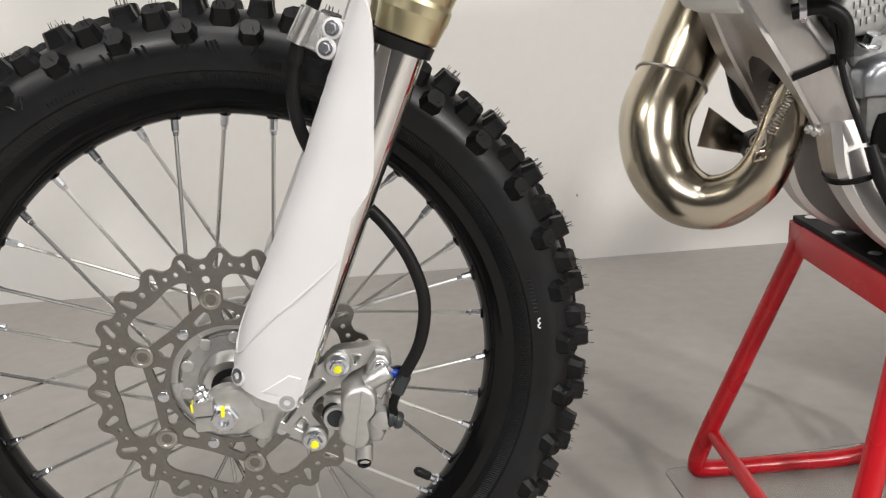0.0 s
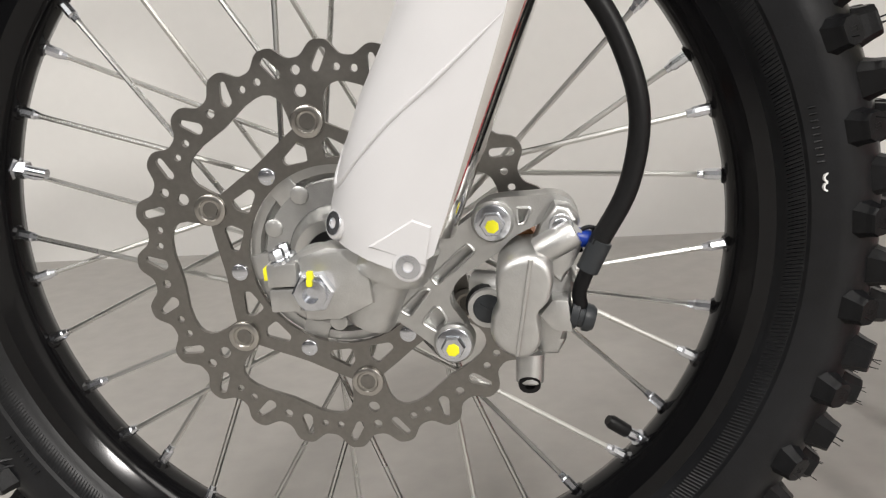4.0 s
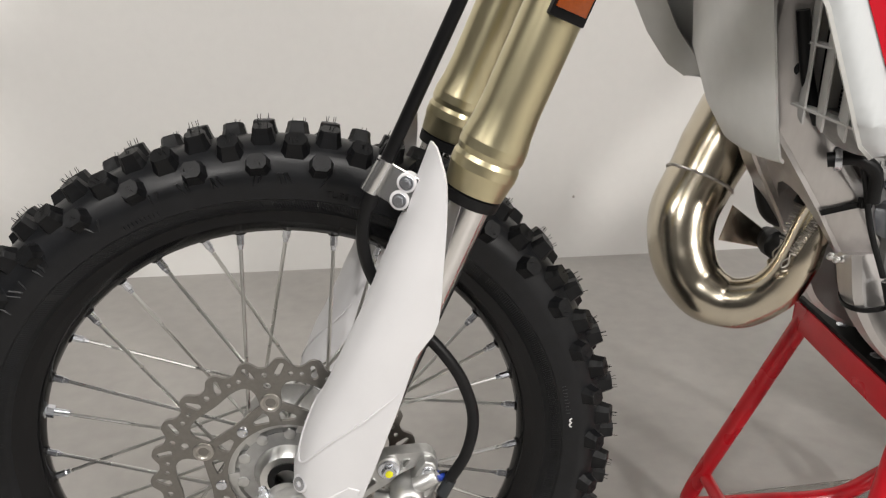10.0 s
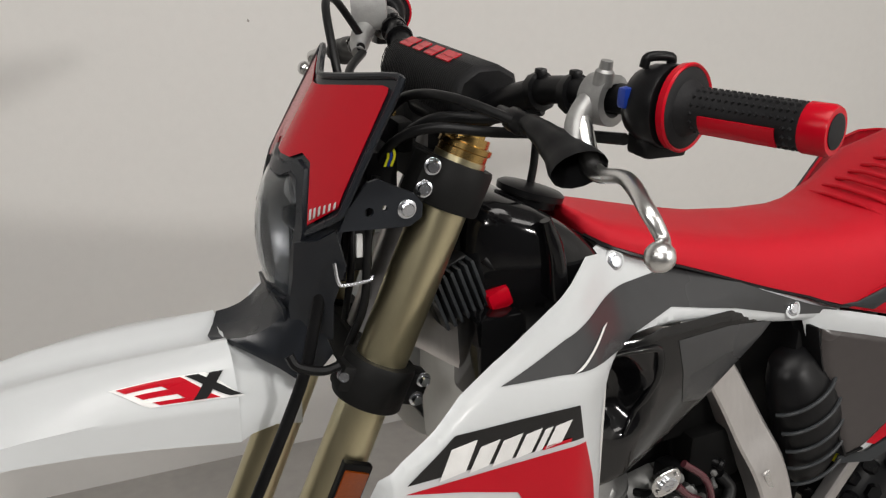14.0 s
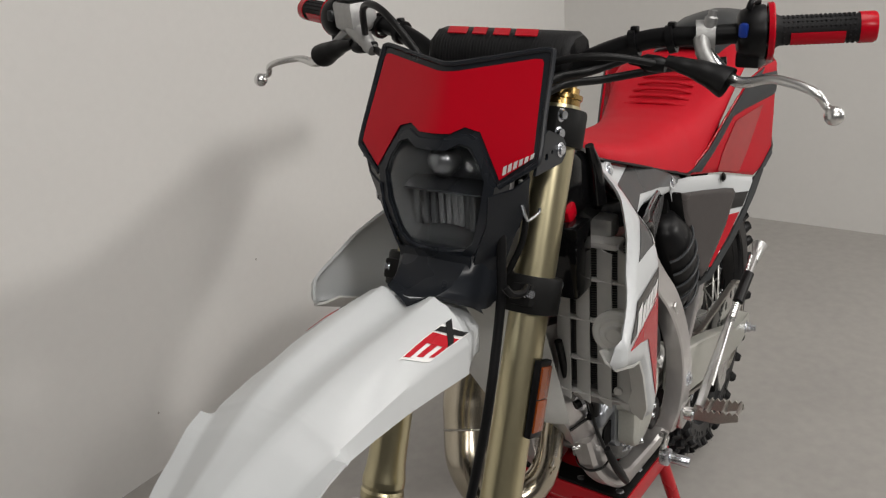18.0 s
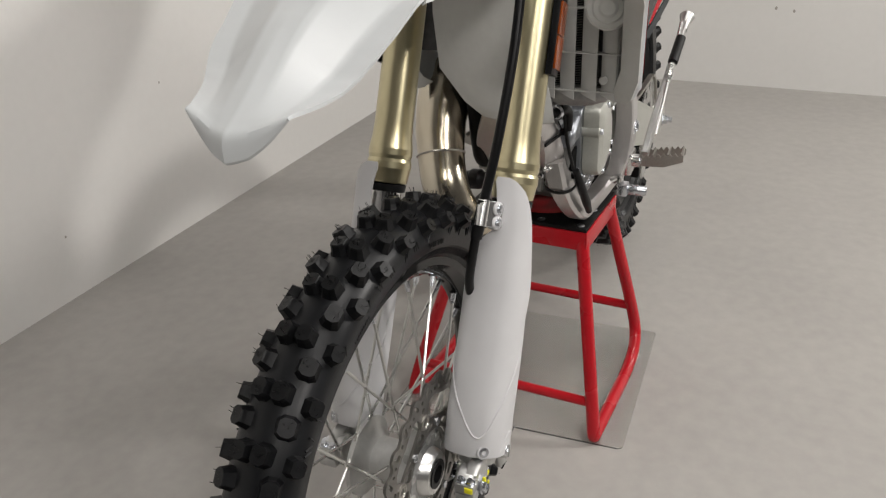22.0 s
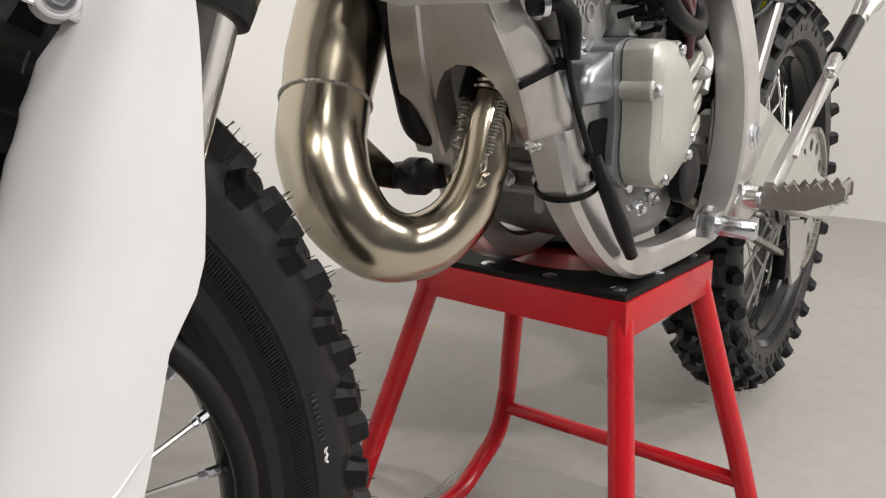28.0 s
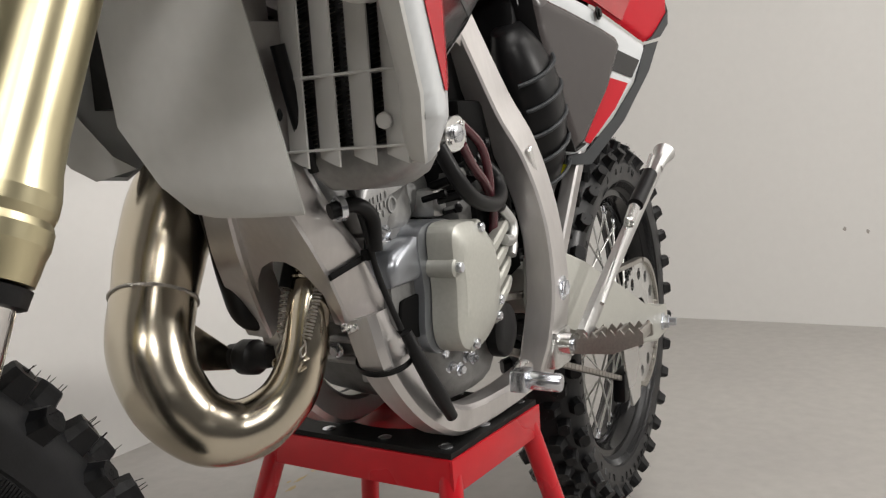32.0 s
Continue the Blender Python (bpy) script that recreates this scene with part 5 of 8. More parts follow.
def handlebar():
    half = [(0.398, 0.0, 1.197), (0.398, 0.045, 1.197), (0.400, 0.075, 1.200), (0.415, 0.125, 1.226), (0.428, 0.180, 1.246), (0.440, 0.240, 1.251), (0.462, 0.310, 1.254), (0.494, 0.400, 1.257)]
    pts = [(x, -y, z) for x, y, z in half[:0:-1]] + half
    b = bmesh.new()
    tube(b, pts, [0.0112] * 4 + [0.0135] * (len(pts) - 8) + [0.0112] * 4, 16, 6)
    bar = part("handlebar", b, M_BLACK, moto, "black tapered handlebar", HB)
    for s in (-1, 1):
        b = bmesh.new()
        box(b, (0.397, s * 0.045, 1.183), (0.036, 0.026, 0.050), 0.005)
        part("bar_clamp", b, M_MATTBLACK, bar, "black bar clamp", HB)
        d = (V((0.494, s * 0.400, 1.257)) - V((0.455, s * 0.292, 1.2538))).normalized()
        o = V((0.459, s * 0.302, 1.2545))
        b = bmesh.new()
        lathe(b, [(0.0, 0.0285), (0.0030, 0.0285), (0.0040, 0.0270), (0.0045, 0.0200), (0.009, 0.0165), (0.014, 0.0148), (0.086, 0.0145), (0.088, 0.0155), (0.101, 0.0155), (0.104, 0.0140)], o, d, 24)
        g = part("grip", b, M_GRIP, bar, "black and red rubber grip", HB)
        a1, a2 = frame_of(d)
        bk = bmesh.new()
        for i in range(16):
            for j in range(16):
                t = 2 * PI * j / 16
                if math.cos(t - (0.5 if s < 0 else 2.64)) > 0.86 and 1 <= i <= 13:
                    continue
                p = o + d * (0.014 + i * 0.0046) + (a1 * math.cos(t) + a2 * math.sin(t)) * 0.0147
                n = (a1 * math.cos(t) + a2 * math.sin(t))
                lathe(bk, [(-0.001, 0.0021), (0.0012, 0.0011)], p, n, 4)
        tagged(part("grip_studs", bk, M_GRIP, g, "", HB), kind="stuff")
        b = bmesh.new()
        rr = []
        for k in range(7):
            t = (0.5 if s < 0 else 2.64) + (k - 3) * 0.155
            rr.append([o + d * q + (a1 * math.cos(t) + a2 * math.sin(t)) * 0.0158 for q in (0.021, 0.05, 0.074)])
        skin(b, rr, 0.0012)
        part("grip_panel", b, M_REDG, g, "red grip panel", HB)
        b = bmesh.new()
        ring_lathe(b, [(0.088, 0.0163), (0.102, 0.0163), (0.105, 0.0148), (0.105, 0.011), (0.088, 0.011)], o, d, 28)
        part("grip_collar", b, M_REDG, g, "red grip end collar", HB)
        b = bmesh.new()
        lathe(b, [(0.100, 0.0112), (0.1056, 0.0112), (0.1062, 0.009)], o, d, 20)
        part("bar_end_plug", b, M_GRIP, g, "black bar end", HB)
        b = bmesh.new()
        ring_lathe(b, [(-0.002, 0.0300), (0.003, 0.0308), (0.0045, 0.0296), (0.0035, 0.0280), (-0.002, 0.0280)], o, d, 36)
        part("grip_flange_edge", b, M_REDG, g, "red edge of the grip flange", HB)
        # switch housing
        c = V((0.447, s * 0.286, 1.2545))
        b = bmesh.new()
        lathe(b, [(-0.014, 0.018), (-0.011, 0.0235), (-0.002, 0.0275), (0.012, 0.0290), (0.0145, 0.0280)], c, d, 28)
        box(b, c + V((0.004, 0.002 * s, -0.027)), (0.034, 0.026, 0.018), 0.004)
        tube(b, [c + V((-0.012, 0, 0.026)), c + V((-0.010, 0.002 * s, 0.033)), c + V((0.006, 0.004 * s, 0.0325)), c + V((0.008, 0.003 * s, 0.027))], 0.0035, 10, 4)
        sw = part("switch_housing", b, M_BLACK, bar, "black switch housing", HB)
        b = bmesh.new()
        box(b, c + V((-0.0245, 0, 0.006)), (0.009, 0.010, 0.015), 0.0035)
        part("switch_button", b, M_BLUE if s < 0 else M_GREY, sw, "blue rocker switch" if s < 0 else "grey switch", HB)
        # lever perch and lever with a ball end
        pc = V((0.434, s * 0.242, 1.250))
        b = bmesh.new()
        ring_lathe(b, [(-0.010, 0.019), (0.010, 0.019), (0.010, 0.0125), (-0.010, 0.0125)], pc, d, 20)
        tube(b, [pc + V((-0.012, 0.0, 0.0)), pc + V((-0.026, 0.008 * s, -0.012)), pc + V((-0.036, 0.022 * s, -0.026))], [0.009, 0.0085, 0.0075], 12, 4)
        lathe(b, [(0, 0.0075), (0.010, 0.0070), (0.012, 0.0050), (0.018, 0.0045)], pc + V((-0.006, 0.006 * s, 0.012)), (0.05, s * 0.15, 1), 14)
        per = part("lever_perch", b, M_ENGINE, bar, "polished aluminium lever perch", HB)
        b = bmesh.new()
        piv = V((0.396, s * 0.262, 1.222))
        tube(b, [pc + V((-0.030, 0.010 * s, -0.016)), V((0.3948, s * 0.2873, 1.2066)), V((0.3936, s * 0.3255, 1.2110)), V((0.3807, s * 0.3666, 1.2035)), V((0.3841, s * 0.3793, 1.1884)), V((0.3758, s * 0.3887, 1.1855))], [0.0085, 0.0078, 0.0064, 0.0058, 0.0050, 0.0048], 12, 6, True, 0.75)
        lathe(b, [(-0.0095, 0.002), (-0.008, 0.0058), (-0.004, 0.0090), (0, 0.0100), (0.004, 0.0090), (0.008, 0.0058), (0.0095, 0.002)], (0.3758, s * 0.3887, 1.1815), (0, s, 0), 20)
        part("lever", b, M_ALUM, per, "polished aluminium lever with a ball end", FA, 60)
        b = bmesh.new()
        tube(b, [piv + V((-0.010, -0.044 * s, 0.010)), piv + V((-0.008, -0.024 * s, 0.005)), piv + V((-0.004, -0.002 * s, -0.002)), piv + V((-0.003, 0.020 * s, -0.011))], [0.009, 0.0125, 0.0180, 0.0235], 16, 4, False, 0.70)
        part("lever_boot", b, M_HOSE, per, "black rubber lever boot", HB)
        b = bmesh.new()
        lathe(b, [(0, 0.0075), (0.008, 0.0095), (0.022, 0.0095), (0.028, 0.006), (0.04, 0.005)], piv + V((-0.010, -0.045 * s, 0.005)), (-0.1, -s, 0.12), 12)
        part("cable_adjuster", b, M_BLACK, per, "", HB)
        for q in (0.165, 0.205):
            b = bmesh.new()
            ring_lathe(b, [(-0.004, 0.016), (0.004, 0.016), (0.004, 0.0115), (-0.004, 0.0115)], (0.424 + (q - 0.165) * 0.2, s * q, 1.242 + (q - 0.165) * 0.12), (0.18, s, 0.25), 12)
            box(b, (0.424 + (q - 0.165) * 0.2, s * q, 1.257 + (q - 0.165) * 0.12), (0.008, 0.009, 0.008), 0.002)
            part("bar_strap", b, M_BLACK, bar, "black cable strap", HB)
    # brake fluid box on the far side
    b = bmesh.new()
    prism(b, [(0.385, 0.215, 1.245), (0.425, 0.205, 1.245), (0.440, 0.245, 1.245), (0.400, 0.258, 1.245)], (-0.004, 0, 0.040), 0.006)
    tube(b, [(0.405, 0.23, 1.25), (0.388, 0.20, 1.235), (0.380, 0.18, 1.225)], [0.014, 0.012, 0.008], 14, 4)
    rs = part("brake_reservoir", b, M_ENGINE, bar, "aluminium brake master cylinder", HB)
    b = bmesh.new()
    prism(b, [(0.380, 0.213, 1.2865), (0.422, 0.203, 1.2865), (0.438, 0.246, 1.2865), (0.396, 0.260, 1.2865)], (-0.001, 0, 0.010), 0.003)
    part("reservoir_lid", b, M_GREY, rs, "dark reservoir lid", HB)
    # bar pad
    b = bmesh.new()
    rows = []
    for y in (-0.105, -0.100, -0.05, 0.0, 0.05, 0.085, 0.090):
        e = 0.86 if y < -0.102 or y > 0.088 else 1.0
        rows.append([V((0.408 + e * x, y + (0.012 if z < 0 else 0) * (1 if y < 0 else -1), 1.223 + e * z)) for x, z in ((-0.030, -0.020), (-0.034, 0.0), (-0.028, 0.020), (-0.012, 0.030), (0.010, 0.031), (0.026, 0.022), (0.032, 0.0), (0.026, -0.020), (0, -0.026))])
    quad_strip(b, rows)
    pad = part("bar_pad", b, M_FOAM, bar, "black ribbed bar pad with red blocks", HB, 50)
    bk = bmesh.new()
    for k in range(42):
        y = -0.098 + k * 0.0044
        tube(bk, [(0.376, y, 1.209), (0.3732, y, 1.225), (0.379, y, 1.244), (0.395, y, 1.254)], 0.0005, 4, 2)
    tagged(part("pad_ribs", bk, M_MATTBLACK, pad, "", HB), kind="stuff")
    for y0, y1 in ((-0.060, -0.030), (-0.022, 0.000), (0.010, 0.030), (0.038, 0.066)):
        b = bmesh.new()
        prism(b, [(0.388, y0, 1.2508), (0.388, y1, 1.2508), (0.404, y1 + 0.006, 1.2555), (0.404, y0 + 0.006, 1.2555)], (0, 0, 0.0012))
        part("pad_block", b, M_REDG, pad, "red printed block", HB)
    # cables
    for pts, r in (([(0.385, -0.215, 1.228), (0.352, -0.165, 1.240), (0.335, -0.115, 1.236), (0.330, -0.07, 1.215), (0.322, -0.03, 1.17), (0.31, -0.02, 1.11)], 0.0042),
                   ([(0.440, -0.265, 1.225), (0.425, -0.20, 1.215), (0.395, -0.14, 1.205), (0.350, -0.11, 1.205), (0.322, -0.085, 1.185), (0.31, -0.06, 1.14)], 0.0046),
                   ([(0.43, -0.16, 1.226), (0.40, -0.12, 1.212), (0.36, -0.09, 1.207), (0.335, -0.05, 1.17), (0.325, -0.03, 1.12)], 0.0055),
                   ([(0.39, 0.20, 1.24), (0.350, 0.165, 1.285), (0.325, 0.115, 1.285), (0.318, 0.06, 1.235), (0.320, 0.03, 1.18), (0.31, 0.02, 1.1)], 0.0045),
                   ([(0.385, 0.18, 1.225), (0.35, 0.12, 1.215), (0.33, 0.06, 1.19), (0.31, 0.0, 1.12), (0.285, -0.05, 1.05)], 0.0048),
                   ([(0.31, -0.085, 1.16), (0.300, -0.09, 1.10), (0.296, -0.088, 1.04), (0.285, -0.07, 0.99)], 0.004),
                   ([(0.300, -0.05, 1.14), (0.290, -0.07, 1.07), (0.288, -0.05, 1.01)], 0.0035)):
        b = bmesh.new()
        tube(b, pts, r, 10, 6)
        part("control_cable", b, M_HOSE, bar, "black control cable", HB)
    # dark bits behind the mask
    for c, sz, m_ in (((0.318, -0.045, 1.155), (0.030, 0.070, 0.050), M_BLACK), ((0.330, 0.03, 1.18), (0.04, 0.09, 0.03), M_BLACK), ((0.300, -0.02, 1.09), (0.03, 0.08, 0.06), M_MATTBLACK), ((0.345, -0.052, 1.187), (0.016, 0.03, 0.03), M_MATTBLACK)):
        b = bmesh.new()
        box(b, c, sz, 0.005)
        part("wiring_block", b, m_, bar, "black wiring block", HB)
    b = bmesh.new()
    box(b, (0.2925, -0.088, 1.098), (0.006, 0.004, 0.022), 0.001)
    part("white_plug", b, M_LABEL, bar, "small white plug", HB)
    for k, c in enumerate((M_YELLOW, M_BLUE, M_YELLOW)):
        b = bmesh.new()
        tube(b, [(0.319 + k * 0.003, -0.083, 1.186), (0.321 + k * 0.003, -0.087, 1.178), (0.318 + k * 0.003, -0.086, 1.168)], 0.0012, 6, 3)
        part("wire", b, c, bar, "", HB)


handlebar()

# ---- stand ----
stand = tagged(empty("work_stand"), "red tubular steel motorcycle stand with a black rubber top", "stand")
SM = BM @ pose(0.630, -0.090, 0) @ Matrix.Rotation(radians(-5.0), 4, "Z")
SW, SL, SZ = 0.255, 0.195, 0.406


def stand_build():
    # top frame of folded steel with a raised rim
    b = bmesh.new()
    for lo, hi in (((0, 0), (SL, 0.004)), ((0, SW - 0.004), (SL, SW)), ((0, 0.004), (0.004, SW - 0.004)), ((SL - 0.004, 0.004), (SL, SW - 0.004))):
        box(b, ((lo[0] + hi[0]) / 2, (lo[1] + hi[1]) / 2, SZ - 0.018), (hi[0] - lo[0], hi[1] - lo[1], 0.036), 0.0012)
    box(b, (SL / 2, SW / 2, SZ - 0.004), (SL - 0.009, SW - 0.009, 0.004))
    part("top_frame", b, M_RED, stand, "red painted folded steel top", SM)
    b = bmesh.new()
    ol = [(0.003, 0.003, SZ), (SL - 0.003, 0.003, SZ), (SL - 0.003, SW - 0.003, SZ), (0.003, SW - 0.003, SZ)]
    hole = [(SL / 2 + 0.055 * math.cos(t), SW / 2 + 0.075 * math.sin(t), SZ) for t in [2 * PI * k / 28 for k in range(28)]]
    sheet_with_holes(b, [ol, hole], (0, 0, 0.006))
    part("rubber_mat", b, M_MATTBLACK, stand, "worn black rubber top sheet with a round opening", SM)
    for x, y in ((0.018, 0.018), (0.092, 0.016), (SL - 0.018, 0.018), (0.018, 0.094), (SL - 0.018, 0.1), (0.018, SW - 0.018), (0.092, SW - 0.016), (SL - 0.018, SW - 0.018), (0.018, 0.17), (SL - 0.018, 0.17)):
        b = bmesh.new()
        lathe(b, [(0, 0.0075), (0.001, 0.0075), (0.0022, 0.005), (0.0026, 0.002)], (x, y, SZ + 0.006), (0, 0, 1), 16)
        part("rivet", b, M_ZINC, stand, "", SM)
    for side, yt, yb in ((0, 0.012, -0.052), (1, SW - 0.012, SW + 0.082)):
        b = bmesh.new()
        leg = lambda xa, xb, t: (xa + (xb - xa) * t, yt + (yb - yt) * t, SZ - 0.02 + (0.03 - SZ + 0.02) * t)
        tube(b, [leg(0.012, -0.074, t) for t in (0, 0.3, 0.6, 0.88)] + [(-0.072, yb, 0.020), (-0.055, yb, 0.0135), (-0.02, yb, 0.0125), (0.06, yb, 0.0125), (0.130, yb, 0.0128), (0.180, yb, 0.020), (0.222, yb, 0.044), (0.248, yb + (yt - yb) * 0.12, 0.082)]
             + [leg(SL - 0.012, 0.272, t) for t in (0.66, 0.45, 0.2, 0)], 0.0125, 14, 6)
        part("leg_loop", b, M_RED, stand, "bent red tube forming two legs and a foot", SM)
    b = bmesh.new()
    rod(b, (-0.058, -0.042, 0.082), (-0.058, SW + 0.065, 0.082), 0.0095)
    part("crossbar", b, M_RED, stand, "", SM)
    b = bmesh.new()
    rod(b, (0.246, -0.034, 0.13), (0.246, SW + 0.056, 0.13), 0.0095)
    part("crossbar", b, M_RED, stand, "", SM)


stand_build()
b = bmesh.new()
ol = []
for cx, cy, a0 in ((0.970, 0.265, 0), (0.560, 0.265, 90), (0.560, -0.180, 180), (0.970, -0.180, 270)):
    ol += [(cx + 0.012 * math.cos(radians(a0 + k * 18)), cy + 0.012 * math.sin(radians(a0 + k * 18)), 0.0005) for k in range(6)]
prism(b, ol, (0, 0, 0.004), 0.0008, 1)
tagged(part("floor_sheet", b, M_CLEAR, None, "", BM), "clear plastic floor protector sheet under the stand", "floor sheet")

# ---- bodywork ----
def refine(pts, n):
    """More points along a closed outline."""
    out = []
    for i, p in enumerate(pts):
        q = pts[(i + 1) % len(pts)]
        for k in range(n):
            t = k / n
            out.append((p[0] * (1 - t) + q[0] * t, p[1] * (1 - t) + q[1] * t))
    return out


def edge_distance(x, z, loop):
    """How far a point lies inside a closed outline."""
    best = 1.0
    for i in range(len(loop)):
        ax, az = loop[i]
        bx, bz = loop[(i + 1) % len(loop)]
        dx, dz = bx - ax, bz - az
        t = max(0.0, min(1.0, ((x - ax) * dx + (z - az) * dz) / (dx * dx + dz * dz + 1e-12)))
        best = min(best, math.hypot(x - ax - t * dx, z - az - t * dz))
    return best


def panel(name, outline, yfun, material, parent, label="", thick=0.003, lift=0.0, s=-1, cuts=2, lip=0.0, M=None, sharp=50, n=2):
    """A moulded sheet: outline in x and z, its distance from the middle plane by yfun, its rim rolled in by lip."""
    bm = bmesh.new()
    ol = refine(outline, n)
    vs = [bm.verts.new((x, 0, z)) for x, z in ol]
    es = [bm.edges.new((vs[i], vs[(i + 1) % len(vs)])) for i in range(len(vs))]
    bmesh.ops.triangle_fill(bm, edges=es, use_beauty=True, use_dissolve=False)
    w = 0.008
    step = 0.0065
    for axis in (0, 2):
        lo, hi = min(v.co[axis] for v in bm.verts), max(v.co[axis] for v in bm.verts)
        no = (1, 0, 0) if axis == 0 else (0, 0, 1)
        for k in range(int(lo / step) + 1, int(hi / step) + 1):
            bmesh.ops.bisect_plane(bm, geom=bm.verts[:] + bm.edges[:] + bm.faces[:], dist=1e-6, plane_co=(k * step if axis == 0 else 0, 0, k * step if axis == 2 else 0), plane_no=no)
    for v in bm.verts:
        y = yfun(v.co.x, v.co.z) + lift
        if lip:
            e = max(0.0, 1 - edge_distance(v.co.x, v.co.z, ol) / w)
            y -= lip * e * e
        v.co.y = s * y
    bmesh.ops.triangulate(bm, faces=[f for f in bm.faces if len(f.verts) > 4])
    bmesh.ops.recalc_face_normals(bm, faces=bm.faces)
    if bm.faces and sum(f.normal.y * f.calc_area() for f in bm.faces) * s < 0:
        bmesh.ops.reverse_faces(bm, faces=bm.faces)
    bmesh.ops.solidify(bm, geom=bm.faces[:], thickness=thick)
    return part(name, bm, material, parent, label, BM if M is None else M, sharp)


def y_shroud(x, z):
    y = 0.226 - 0.16 * (x - 0.25) - 0.6 * max(0, 0.262 - x) - 0.050 * smooth01((x - 0.46) / 0.13)
    k = 0.45 + 0.25 * smooth01((x - 0.37) / 0.12)
    y -= k * (0 if z < 0.945 else (z - 0.945) ** 2 / 0.08 if z < 0.985 else z - 0.965)
    y -= 0.45 * max(0, 0.735 - z)
    if x > 0.66:
        y += 0.045 * (x - 0.66)
    return y


SHROUD = [(0.245, 0.920), (0.252, 0.938), (0.272, 0.952), (0.305, 0.968), (0.335, 0.988), (0.375, 1.004), (0.415, 1.016), (0.455, 1.026), (0.500, 1.036), (0.540, 1.045), (0.576, 1.048), (0.616, 1.034), (0.700, 1.003), (0.80, 0.964), (0.895, 0.926), (0.965, 0.901), (0.966, 0.888), (0.897, 0.896),
          (0.842, 0.908), (0.740, 0.932), (0.660, 0.953), (0.620, 0.957), (0.580, 0.957), (0.545, 0.952), (0.527, 0.944), (0.519, 0.925), (0.519, 0.890), (0.533, 0.775), (0.529, 0.742), (0.512, 0.714), (0.492, 0.700), (0.470, 0.702), (0.452, 0.716), (0.430, 0.750),
          (0.395, 0.822), (0.366, 0.858), (0.325, 0.876), (0.275, 0.904), (0.250, 0.911)]


def shroud(s):
    sh = panel("radiator_shroud", SHROUD, y_shroud, M_WHITE, moto, "glossy white radiator shroud with red and black graphics", 0.004, 0.0, s, 3, 0.007)

    def gfx(pts, m, lift, lb="", n=3):
        panel("graphic", pts, y_shroud, m, sh, lb, 0.0004, lift, s, 3, 0.0, None, 60, n)

    gfx([(0.274, 0.933), (0.322, 0.9625), (0.394, 0.954), (0.465, 0.944), (0.474, 0.905), (0.374, 0.919)], M_GLOSSBLACK, 0.0012, "black graphic block")
    gfx([(0.273, 0.925), (0.374, 0.912), (0.478, 0.898), (0.500, 0.840), (0.516, 0.772), (0.492, 0.765), (0.470, 0.752), (0.463, 0.752), (0.432, 0.808), (0.393, 0.877), (0.332, 0.903)], M_REDG, 0.0012, "red graphic")
    # slanted pale bars in place of the maker's lettering
    x = 0.310
    for w, h0, h1 in ((0.027, 0.925, 0.952), (0.021, 0.924, 0.946), (0.022, 0.923, 0.945), (0.019, 0.923, 0.944), (0.009, 0.923, 0.943), (0.020, 0.923, 0.943)):
        sl = 0.012
        dz = -(x - 0.310) * 0.085
        gfx([(x - sl * 0.4, h0 + dz), (x + w - sl * 0.4, h0 + dz), (x + w + sl * 0.6, h1 + dz), (x + sl * 0.6, h1 + dz)], M_LABEL, 0.0022, "", 1)
        x += w + 0.004
    gfx([(0.420, 0.9125), (0.455, 0.9085), (0.4565, 0.9120), (0.4215, 0.9160)], M_REDG, 0.0022, "", 1)
    gfx([(0.375, 0.988), (0.461, 1.003), (0.540, 1.008), (0.605, 1.010), (0.665, 1.012), (0.751, 0.981), (0.888, 0.924), (0.950, 0.902), (0.940, 0.899), (0.854, 0.918), (0.746, 0.952), (0.642, 0.976), (0.556, 0.958), (0.445, 0.978)], M_GREYG, 0.0012, "dark grey graphic band")
    b = bmesh.new()
    strip = []
    for k in range(9):
        t = k / 8
        strip.append([V((x, s * (y_shroud(x, z) + 0.0030), z)) for x, z in ((0.460 + 0.064 * t, 0.976 + 0.0155 * t), (0.470 + 0.064 * t, 0.976 + 0.0155 * t))])
    skin(b, strip, 0.0004)
    part("graphic", b, M_LABEL, sh, "thin pale stripe", BM, 60)
    for x, z in ((0.579, 1.030), (0.852, 0.926)):
        y = y_shroud(x, z)
        b = bmesh.new()
        lathe(b, [(-0.002, 0.0135), (0.0025, 0.0125), (0.003, 0.010)], (x, s * y, z), (0, s, 0.35), 22)
        part("washer_cup", b, M_WHITE, sh, "", BM)
        bolt("shroud_bolt", (x, s * (y + 0.002), z + 0.001), (0, s, 0.35), sh, 0.0068, 0.004, M_ZINC, BM, True, True, False)
    # inner wall of the shroud back towards the radiator
    b = bmesh.new()
    edge = [(0.252, 0.911), (0.325, 0.876), (0.366, 0.858), (0.395, 0.822), (0.430, 0.750), (0.452, 0.716), (0.470, 0.703)]
    skin(b, [[V((x, s * (y_shroud(x, z) - 0.004), z)) for x, z in edge], [V((x + 0.006, s * (y_shroud(x, z) - 0.018), z + 0.003)) for x, z in edge], [V((x + 0.022, s * (y_shroud(x, z) - 0.032), z + 0.008)) for x, z in edge]], 0.003)
    part("shroud_return", b, M_LIGHTGREY, sh, "", BM, 60)
    return sh


shroud_l, shroud_r = shroud(-1), shroud(1)


def y_side(x, z):
    return 0.150 - 0.22 * max(0, x - 0.53) - 0.20 * max(0, 0.90 - z)


